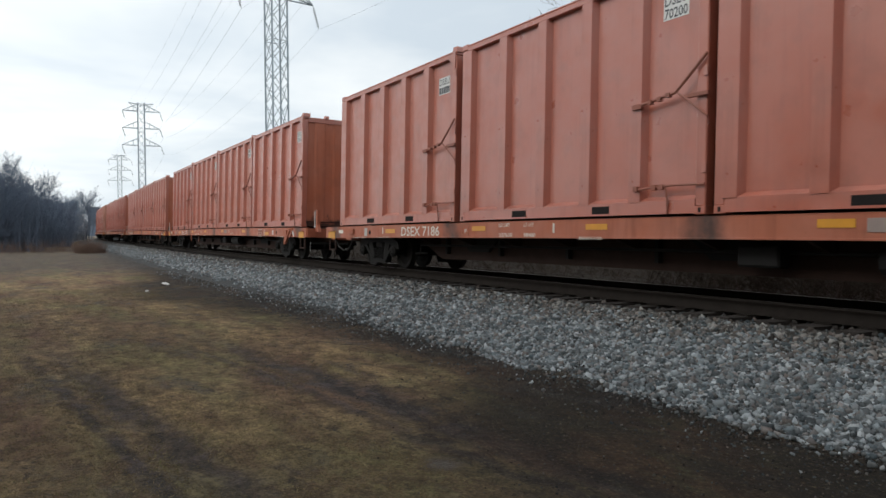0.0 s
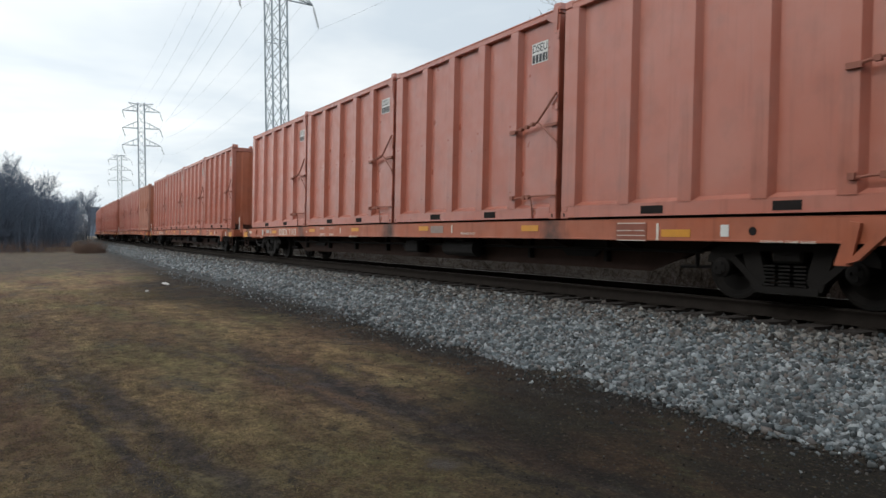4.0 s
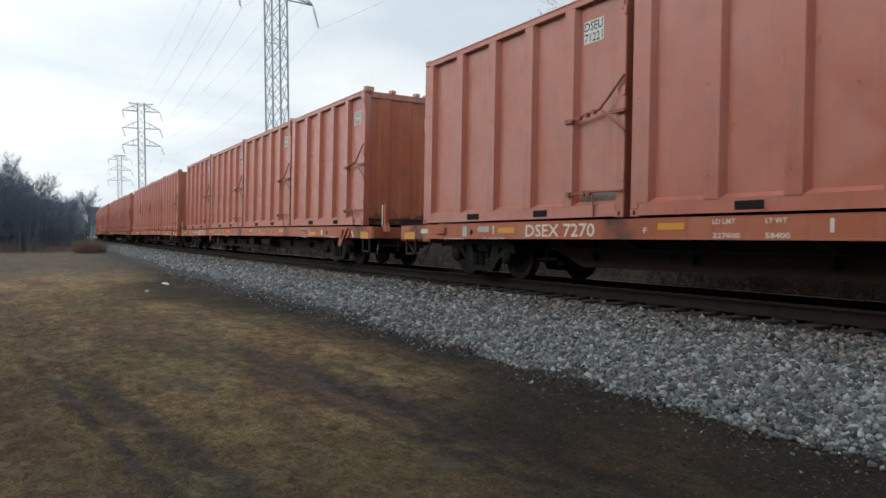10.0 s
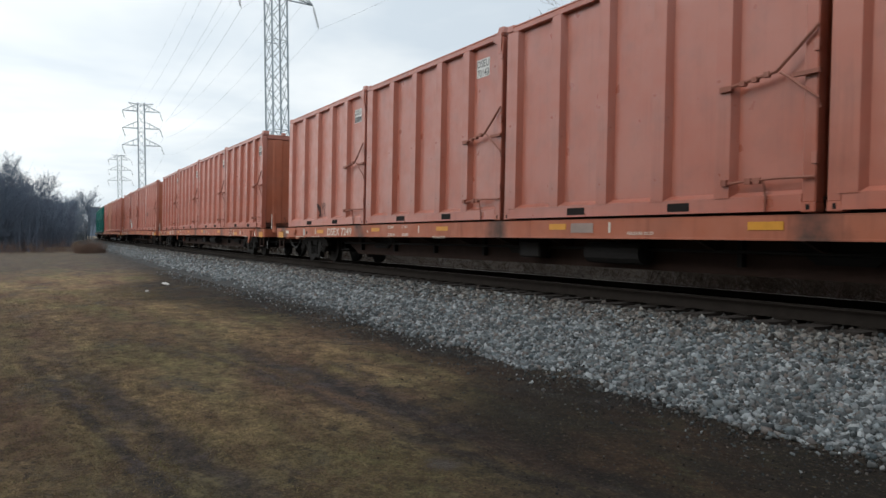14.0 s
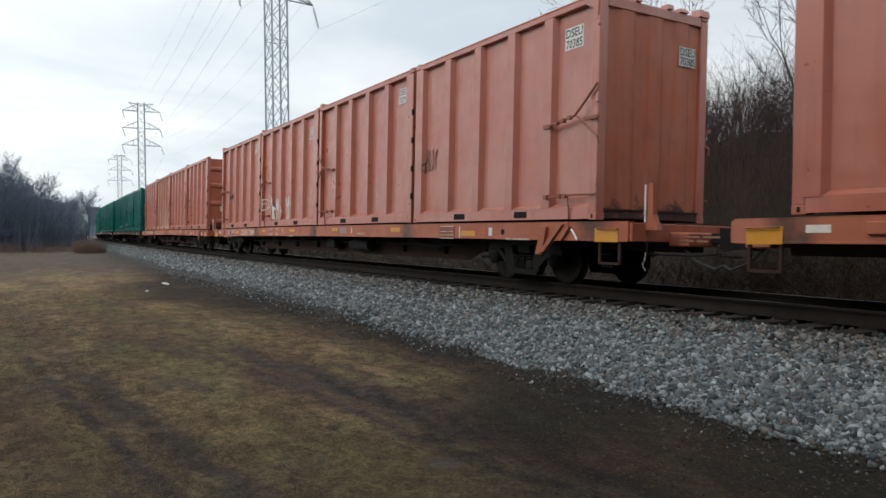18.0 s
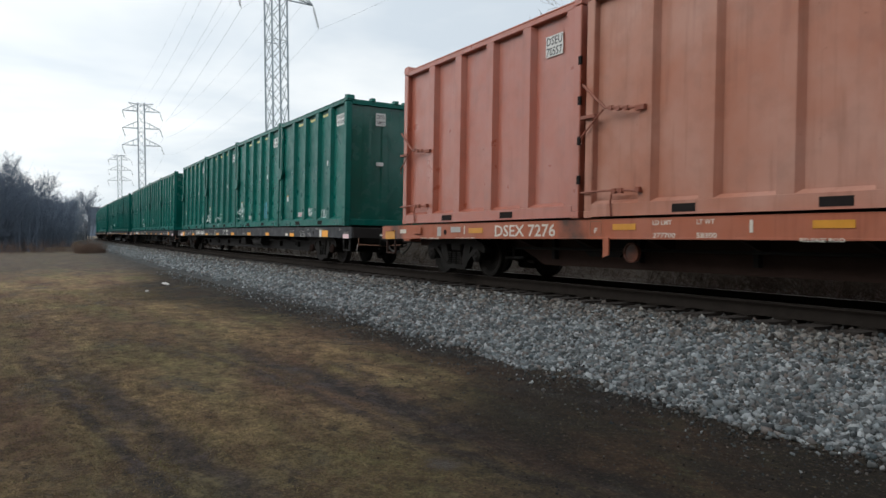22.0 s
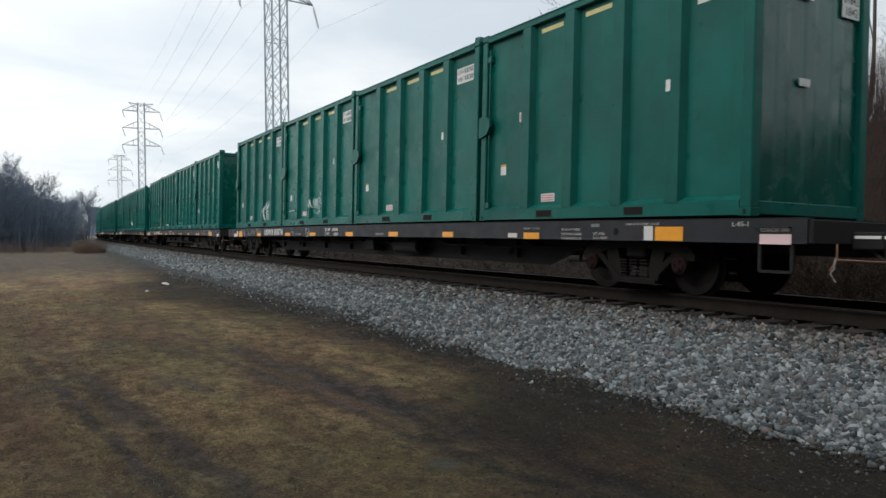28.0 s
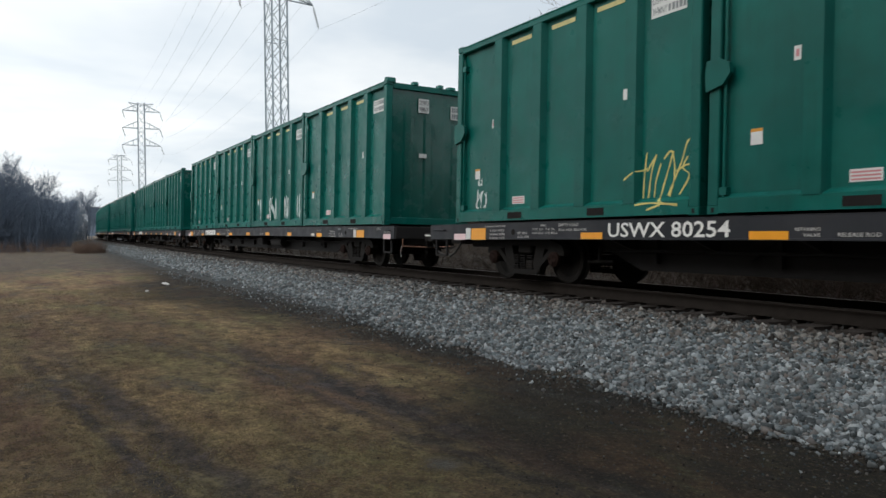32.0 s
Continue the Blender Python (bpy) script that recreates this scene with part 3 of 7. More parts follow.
ICO_F = np.array([(0, 1, 2), (1, 0, 5), (0, 2, 3), (0, 3, 4), (0, 4, 5), (1, 5, 10), (2, 1, 6), (3, 2, 7), (4, 3, 8), (5, 4, 9),
                  (1, 10, 6), (2, 6, 7), (3, 7, 8), (4, 8, 9), (5, 9, 10), (6, 10, 11), (7, 6, 11), (8, 7, 11), (9, 8, 11), (10, 9, 11)])


# a cut block: eight corners, twelve faces
OCT_V = np.array([(x, y, z) for x in (-0.8, 0.8) for y in (-0.8, 0.8) for z in (-0.8, 0.8)]) * np.array([1.0, 0.9, 0.8])
OCT_F = np.array([(0, 1, 3), (0, 3, 2), (4, 6, 7), (4, 7, 5), (0, 4, 5), (0, 5, 1), (2, 3, 7), (2, 7, 6), (0, 2, 6), (0, 6, 4), (1, 5, 7), (1, 7, 3)])


def turns(rng, n):
    q = rng.normal(size=(n, 4))
    q /= np.linalg.norm(q, axis=1)[:, None]
    w, x, y, z = q.T
    return np.stack([1 - 2 * (y * y + z * z), 2 * (x * y - z * w), 2 * (x * z + y * w), 2 * (x * y + z * w), 1 - 2 * (x * x + z * z), 2 * (y * z - x * w),
                     2 * (x * z - y * w), 2 * (y * z + x * w), 1 - 2 * (x * x + y * y)], 1).reshape(n, 3, 3)


def stones(name, places, sizes, material, seed):
    """Broken stones, one island each, at places."""
    rng = np.random.default_rng(seed)
    n = len(places)
    few = n > 10000
    v0, f0 = (OCT_V, OCT_F) if few else (ICO_V, ICO_F)
    c = len(v0)
    shape = v0[None] * rng.uniform(0.6, 1.35, (n, 1, 3)) * rng.uniform(0.7, 1.25, (n, c, 1)) + rng.normal(0, 0.14, (n, c, 3))
    v = np.einsum("nij,nkj->nki", turns(rng, n), shape) * sizes[:, None, None] + places[:, None, :]
    f = f0[None] + (np.arange(n) * c)[:, None, None]
    return mesh_np(name, v.reshape(-1, 3), f.reshape(-1, 3), material)


def scatter(rng, n, s0, s1, a0, a1, power=1.0):
    s = s0 + (s1 - s0) * rng.random(n) ** power
    a = a0 + (a1 - a0) * rng.random(n)
    p = np.array([(*beside(si, ai), bed_height(ai)) for si, ai in zip(s, a)])
    return p, s, a


def make_stones():
    rng = np.random.default_rng(5)
    sets, brown = [], []
    for n, s0, s1, size, pw in ((46000, 0.8, 10.0, 0.0205, 1.0), (34000, 10.0, 24.0, 0.0225, 1.0), (34000, 24.0, 90.0, 0.028, 1.5)):
        p, s, a = scatter(rng, n, s0, s1, 1.30, 4.12, pw)
        ragged = np.array([noise.noise((si * 0.8, 4.0, 0)) + 0.6 * noise.noise((si * 2.3, 8.0, 0)) for si in s])
        foot = 4.12 - 0.5 * np.clip((s - 8.0) / 10.0, 0.0, 1.0)
        keep = rng.random(n) < np.clip((foot - a + 0.45 * ragged) / 0.6, 0.0, 1)
        k = size * np.clip(rng.lognormal(0.0, 0.34, n), 0.5, 1.9)
        p[:, 2] += k * rng.uniform(-0.2, 0.6, n)
        low = a > 3.55
        p[low, 2] = np.maximum(p[low, 2], [ground_height(x, y) for x, y, _ in p[low]])
        dusty = keep & (rng.random(n) < np.clip((2.5 - a) / 1.0, 0.0, 0.9))
        keep &= ~dusty
        sets.append((p[keep], k[keep]))
        brown.append((p[dusty], k[dusty]))
    # strays on the grass below the shoulder
    n = 2600
    p, s, a = scatter(rng, n, 1.0, 30.0, 3.8, 5.0)
    p[:, 2] = [ground_height(x, y) + 0.01 for x, y, _ in p]
    keep = rng.random(n) < (5.0 - a) ** 2
    sets.append((p[keep], 0.011 * rng.lognormal(0, 0.4, n)[keep]))
    places, sizes = np.concatenate([p for p, _ in sets]), np.concatenate([k for _, k in sets])
    tagged(part("crushed_stone", stones("crushed_stone", places, sizes, MAT["stone"], 6), None, ballast), kind="stuff")
    places, sizes = np.concatenate([p for p, _ in brown]), np.concatenate([k for _, k in brown])
    dust = stone_material("brake_dust_stone", (0.024, 0.022, 0.020), (0.105, 0.097, 0.090), (0.33, 0.32, 0.30))
    tagged(part("dusty_stone", stones("dusty_stone", places, sizes, dust, 8), None, ballast, "crushed stone browned with brake dust beside the ties"), kind="stuff")
    n = 5000
    p, s, a = scatter(rng, n, 1.0, 30.0, -1.3, 1.45, 1.2)
    p[:, 2] += rng.uniform(-0.01, 0.03, n)
    tagged(part("oily_stone", stones("oily_stone", p, 0.034 * rng.uniform(0.6, 1.3, n), MAT["stone_dark"], 7), None, ballast), kind="stuff")
    # loose single stones along the edge nearest to the camera
    single = stone_material("loose_limestone", (0.024, 0.029, 0.032), (0.105, 0.117, 0.120), (0.26, 0.28, 0.28))
    shapes = [stones("stone", np.zeros((1, 3)), np.array([1.0]), single, 20 + i) for i in range(10)]
    p, s, a = scatter(rng, 280, 1.6, 6.5, 3.3, 4.25)
    for i, q in enumerate(p):
        ob = part("stone", shapes[i % 10], None, ballast)
        k = rng.uniform(0.015, 0.032)
        ob.matrix_local = Matrix.Translation((q[0], q[1], max(q[2], 0.0) + 0.35 * k)) @ pose(0, 0, 0, *rng.uniform(0, 360, 3)) @ Matrix.Scale(k, 4)


make_stones()


def make_debris():
    """Clods, chips of stone and dead leaves strewn over the bare ground near the camera."""
    rng = np.random.default_rng(15)
    out = []
    while len(out) < 4500:
        d = 2.6 + 9 * rng.random() ** 1.4
        a = radians(rng.uniform(-3, 70))
        x, y = d * math.sin(a), d * math.cos(a)
        if 3.9 < side_of(x, y)[0] < 3.9 + 3.2 * rng.random() ** 1.3:
            out.append((x, y, ground_height(x, y) + 0.002))
    p = np.array(out)
    k = 0.0045 * np.clip(rng.lognormal(0, 0.45, len(p)), 0.4, 2.2)
    me = stones("loose_debris", p, k, stone_material("clods_and_chips", (0.013, 0.011, 0.010), (0.036, 0.028, 0.022), (0.10, 0.095, 0.085)), 16)
    chips, s, a = scatter(rng, 20000, 1.0, 18.0, 3.45, 5.2)
    thin = rng.random(len(a)) < np.clip((5.2 - a) / 1.4, 0, 1) ** 1.9
    chips = chips[thin]
    chips[:, 2] = np.maximum(chips[:, 2], [ground_height(x, y) for x, y, _ in chips]) + 0.002
    grit = stones("grit", chips, 0.0080 * np.clip(rng.lognormal(0, 0.4, len(chips)), 0.4, 2.2), stone_material("muddy_grit", (0.014, 0.013, 0.013), (0.042, 0.040, 0.038), (0.15, 0.15, 0.145)), 17)
    tagged(new("grit", grit), "muddy stone grit along the foot of the ballast", "grit", kind="stuff")
    tagged(new("loose_debris", me), "clods, stone chips and dead leaves on the mud", "debris", kind="stuff")


make_debris()


# ---------------------------------------------------------------- rails and ties
def make_rail(side):
    c = math.cos(CANT)
    top = RAIL_Z + side * math.sin(CANT)
    prof = [(-0.07, -0.18), (-0.07, -0.165), (-0.012, -0.14), (-0.012, -0.045), (-0.034, -0.03), (-0.034, -0.004), (-0.026, 0.0),
            (0.026, 0.0), (0.034, -0.004), (0.034, -0.03), (0.012, -0.045), (0.012, -0.14), (0.07, -0.165), (0.07, -0.18)]
    ob = empty("rail")
    tagged(ob, "rusted steel rail with a bright worn running surface", "rail", "rails of the track")
    part("web", ribbon("web", [(side + a * c, top + z + a * math.sin(CANT)) for a, z in prof], S_ALL, MAT["rail_side"]), None, ob)
    part("running_surface", ribbon("running_surface", [(side + a, top + 0.0015 + a * math.sin(CANT)) for a in (-0.024, 0.024)], S_ALL, MAT["tread"]), None, ob, "bright polished steel running surface")


make_rail(0.755)
make_rail(-0.755)


def make_ties():
    rng = np.random.default_rng(3)
    shapes = []
    for i in range(6):
        bm = bmesh.new()
        w, e = 0.112 + 0.008 * (i % 3), 0.03 * (i - 3) / 3
        outline = [(-w, -1.30 + e), (w, -1.29), (w + 0.006, 0.3), (w, 1.30 + e), (-w, 1.31 - e), (-w - 0.005, -0.2)]
        slab(bm, outline, -0.18, 0.0)
        shapes.append(mesh_of("tie", bm, MAT["tie"]))
    holder = tagged(empty("track_ties"), "black creosoted wooden ties under the rails", "ties", kind="structure")
    plate = bmesh.new()
    box(plate, -0.1, 0.1, -0.17, 0.17, 0, 0.018)
    plate = mesh_of("tie_plate", plate, MAT["rail_side"])
    for i in range(150):
        s = -4 + i * 0.52
        x, y, a = track_at(s)
        ob = part("tie", shapes[i % 6], None, holder)
        base = Matrix.Translation((x, y, RAIL_Z - 0.198)) @ Matrix.Rotation(math.pi / 2 - a, 4, "Z") @ Matrix.Rotation(CANT, 4, "X")
        ob.matrix_local = base @ pose(0, rng.uniform(-0.04, 0.04), 0, 0, 0, rng.uniform(-1, 1))
        if i < 60:
            for sd in (0.755, -0.755):
                pl = part("tie_plate", plate, None, ob)
                pl.matrix_local = pose(0, sd, 0)


make_ties()


# ---------------------------------------------------------------- lettering: flat meshes from the built-in font
LETTERS = {}


def letter_all(strings):
    """Turns all strings into flat meshes, scaled and placed by lettering()."""
    made = []
    for text in strings:
        cu = bpy.data.curves.new("lettering", "FONT")
        cu.body, cu.align_x, cu.align_y, cu.resolution_u = text, "LEFT", "BOTTOM_BASELINE", 2
        cu.offset = 0.014
        made.append((text, new("lettering", cu)))
    deps = bpy.context.evaluated_depsgraph_get()
    for text, ob in made:
        me = bpy.data.meshes.new_from_object(ob.evaluated_get(deps))
        co = np.zeros(len(me.vertices) * 3, np.float32)
        me.vertices.foreach_get("co", co)
        LETTERS[text] = (co.reshape(-1, 3)[:, :2].copy(), [tuple(p.vertices) for p in me.polygons])
        bpy.data.meshes.remove(me)
        cu = ob.data
        bpy.data.objects.remove(ob)
        bpy.data.curves.remove(cu)


def lettering(text, x_left, z_base, y, width, height, material, parent, name="lettering", facing=1, label=""):
    """Writes text on a wall at y that faces the camera's side (facing 1: read towards falling x)."""
    co, polys = LETTERS[text]
    lo, hi = co.min(0), co.max(0)
    u = (co[:, 0] - lo[0]) / max(1e-6, hi[0] - lo[0]) * width
    w = (co[:, 1] - lo[1]) / max(1e-6, hi[1] - lo[1]) * height
    v = np.stack([x_left - facing * u, np.full(len(u), y), z_base + w], 1)
    me = bpy.data.meshes.new(name)
    me.from_pydata(v.tolist(), [], polys)
    me.materials.append(material)
    ob = new(name, me)
    ob.parent = parent
    return tagged(ob, label, kind="stuff" if name == "stencil" else "")


def end_lettering(text, y_left, z_base, x, width, height, material, parent, label=""):
    """Writes text on an end wall that faces falling x."""
    co, polys = LETTERS[text]
    lo, hi = co.min(0), co.max(0)
    u = (co[:, 0] - lo[0]) / max(1e-6, hi[0] - lo[0]) * width
    w = (co[:, 1] - lo[1]) / max(1e-6, hi[1] - lo[1]) * height
    me = bpy.data.meshes.new("lettering")
    me.from_pydata(np.stack([np.full(len(u), x), y_left - u, z_base + w], 1).tolist(), [], polys)
    me.materials.append(material)
    ob = new("lettering", me)
    ob.parent = parent
    return tagged(ob, label)


def plate(name, x0, x1, z0, z1, y, material, parent, thick=0.003, label=""):
    """A thin plate on a wall at y."""
    bm = bmesh.new()
    box(bm, x0, x1, min(y - 0.001, y + thick), y + thick, z0, z1)
    return part(name, bm, material, parent, label)


def bars(name, rows, x_left, y, material, parent, label=""):
    """Unreadable stencil: rows of short bars; rows: (z, height, widths and gaps...)."""
    bm = bmesh.new()
    for z, h, *runs in rows:
        x = x_left
        for i, w in enumerate(runs):
            if i % 2 == 0:
                box(bm, x - w, x, y, y + 0.002, z, z + h)
            x -= w
    return tagged(part(name, bm, material, parent, label), kind="stuff")


def strokes(name, lines, width, y, material, parent, label=""):
    """A sprayed tag: flat ribbons through points in x and z, one mesh."""
    verts, faces = [], []
    for pts in drawn(lines):
        p = [Vector((a, b)) for a, b in pts]
        for i, c in enumerate(p):
            d = (p[min(i + 1, len(p) - 1)] - p[max(i - 1, 0)])
            d = d.normalized() if d.length > 1e-6 else Vector((1, 0))
            n = Vector((-d.y, d.x)) * width * 0.5 * (0.9 + 0.2 * math.sin(i * 0.6))
            verts += [(q.x, wall_at(q.x, q.y) if y is None else y, q.y) for q in (c + n, c - n)]
            if i:
                k = len(verts)
                faces.append((k - 4, k - 3, k - 1, k - 2))
    return tagged(part(name, mesh_np(name, np.array(verts), np.array(faces), material), None, parent, label), kind="stuff")


def wall_at(x, z):
    """Where the outer face of the folded side wall lies at x, z."""
    if z < 0.215:
        return WID + 0.005
    for u in RIBS:
        d = abs(x - (u - HALF))
        if d < 0.175:
            return WID + 0.012 - DEPTH * max(0.0, (d - 0.115) / 0.06) + 0.006
    if z < 0.27:
        return WID + 0.006 - (z - 0.21) / 0.06 * (DEPTH - 0.02)
    return WID - DEPTH + 0.026


def drawn(lines, step=0.03):
    """The same lines with close points, so that they follow the folds of the wall."""
    out = []
    for pts in lines:
        row = [pts[0]]
        for (a, b), (c, d) in zip(pts, pts[1:]):
            n = max(1, int(math.hypot(c - a, d - b) / step))
            row += [(a + (c - a) * i / n, b + (d - b) * i / n) for i in range(1, n + 1)]
        out.append(row)
    return out


def scrawl(x, z, w, h, seed, letters=4):
    """Points of a made-up tag: looping strokes side by side, no letters meant."""
    rng = random.Random(seed)
    lines = []
    for i in range(letters):
        cx = x + w * (0.5 - (i + 0.5) / letters)
        pw = w / letters * 0.75
        a, b, ph = rng.uniform(0.8, 2.2), rng.uniform(0.6, 1.7), rng.uniform(0, 6)
        slant = pw * 0.25
        lines.append([(cx + pw * 0.5 * math.sin(a * k / 22 * math.tau * 0.7 + ph) - slant * (0.5 + 0.5 * math.sin(b * k / 22 * math.tau * 0.8 + ph)),
                       z + h * (0.5 + 0.45 * math.sin(b * k / 22 * math.tau * 0.8 + ph))) for k in range(20)])
        top = cx + pw * rng.uniform(-0.35, 0.35)
        lines.append([(top - slant, z + h * rng.uniform(0.85, 1.05)), (top, z + h * 0.5), (top + slant * 0.5, z + h * rng.uniform(-0.05, 0.15))])
    return lines


# ---------------------------------------------------------------- containers: origin under the middle, x away along the train, y to the camera's side
LEN, HALF, WID, TALL = 6.10, 3.05, 1.22, 3.55
RIBS = (1.27, 2.36, 3.50, 4.66, 5.86)
DEPTH = 0.115


def container_shell(thing, body, ribs=None):
    ribs = ribs or RIBS
    post = 0.17
    bm = bmesh.new()
    # side walls: a flat recessed skin, and on the far side one folded sheet
    box(bm, -HALF + 0.06, HALF - 0.06, WID - DEPTH - 0.02, WID - DEPTH + 0.02, 0.12, TALL - 0.06)
    part("side_wall", bm, body, thing)
    bm = bmesh.new()
    fold = [(-HALF + 0.06, -WID + DEPTH)]
    for u in ribs:
        fold += [(u - HALF - 0.175, -WID + DEPTH), (u - HALF - 0.115, -WID + 0.004), (u - HALF + 0.115, -WID + 0.004), (min(u - HALF + 0.175, HALF - 0.07), -WID + DEPTH)]
    fold += [(HALF - 0.06, -WID + DEPTH), (HALF - 0.06, -WID + DEPTH + 0.04), (-HALF + 0.06, -WID + DEPTH + 0.04)]
    slab(bm, fold, 0.215, TALL - 0.06)
    part("side_wall", bm, body, thing)
    bm = bmesh.new()
    box(bm, -HALF + 0.05, HALF - 0.05, -WID + 0.1, WID - 0.1, 0.05, 0.14)
    part("floor_pan", bm, MAT["under"], thing)
    bm = bmesh.new()
    box(bm, -HALF + 0.05, HALF - 0.05, -WID + 0.06, WID - 0.06, TALL - 0.085, TALL - 0.06)
    for i in range(9):
        x = -2.6 + i * 0.65
        prism_y = [(x - 0.07, TALL - 0.062), (x - 0.045, TALL - 0.025), (x + 0.045, TALL - 0.025), (x + 0.07, TALL - 0.062)]
        prism(bm, prism_y, -WID + 0.1, WID - 0.1)
    part("roof", bm, body, thing)
    # ribs: folded posts on both sides
    outline = [(-0.175, 0), (0.175, 0), (0.115, DEPTH), (-0.115, DEPTH)]
    bm = bmesh.new()
    slab(bm, [(x, y) for x, y in outline], 0.2, TALL - 0.13)
    near = mesh_of("rib", bm, body)
    for u in ribs:
        ob = part("rib", near, None, thing)
        ob.location = (u - HALF, WID - DEPTH + 0.012, 0)
    # rails along the bottom with two fork pockets, and along the top
    for sy in (1, -1):
        y0, y1 = sorted((sy * (WID - 0.13), sy * WID))
        bm = bmesh.new()
        rim = [(sy * (WID - 0.13), 0.02), (sy * WID, 0.02), (sy * WID, 0.21), (sy * (WID - DEPTH + 0.02), 0.27), (sy * (WID - 0.13), 0.27)]
        girder(bm, rim, -HALF + post, HALF - post)
        part("bottom_rail", bm, body, thing)
        for c, w in ((1.98, 0.19), (4.09, 0.21)):
            if sy > 0:
                bm = bmesh.new()
                box(bm, c - HALF - w, c - HALF + w, WID - 0.01, WID + 0.0035, 0.05, 0.165)
                part("fork_pocket", bm, MAT["hole"], thing, "fork pocket, a flat dark plate for its shaded inside")
        bm = bmesh.new()
        box(bm, -HALF + post, HALF - post, y0, y1, TALL - 0.13, TALL - 0.03, 0.012)
        rod(bm, [(-HALF + 0.15, sy * (WID - 0.02), TALL - 0.015), (HALF - 0.15, sy * (WID - 0.02), TALL - 0.015)], 0.022)
        part("top_rail", bm, body, thing)
    # corner posts with cast corner blocks
    bm = bmesh.new()
    box(bm, -0.085, 0.085, -0.085, 0.085, 0.11, TALL - 0.1, 0.014)
    post_mesh = mesh_of("corner_post", bm, body)
    bm = bmesh.new()
    box(bm, -0.092, 0.092, -0.088, 0.088, 0.0, 0.118, 0.01)
    box(bm, -0.03, 0.03, -0.0905, -0.088, 0.03, 0.09)
    cast = mesh_of("corner_block", bm, body)
    for sx in (1, -1):
        for sy in (1, -1):
            ob = part("corner_post", post_mesh, None, thing)
            ob.location = (sx * (HALF - 0.085), sy * (WID - 0.085), 0)
            for z in (0.0, TALL - 0.09):
                ob = part("corner_block", cast, None, thing)
                ob.location = (sx * (HALF - 0.09), sy * (WID - 0.086), z)
            if sy < 0:
                continue
            bm = bmesh.new()
            box(bm, sx * (HALF - 0.09) - 0.022, sx * (HALF - 0.09) + 0.022, *sorted((sy * (WID + 0.0025), sy * (WID + 0.004))), 0.028, 0.092)
            part("lock_hole", bm, MAT["hole"], thing)


def locking_lugs(thing, body):
    """Lugs and a lifting bar on top of the door end."""
    for y, w, h in ((1.1, 0.11, 0.09), (0.42, 0.06, 0.055), (-0.30, 0.06, 0.055), (-0.62, 0.09, 0.035), (-1.1, 0.12, 0.10)):
        bm = bmesh.new()
        prism(bm, [(-HALF - 0.03, TALL - 0.03), (-HALF + 0.19, TALL - 0.03), (-HALF + 0.16, TALL + h), (-HALF + 0.0, TALL + h * 0.9)], y - w, y + w)
        part("locking_lug", bm, body, thing)


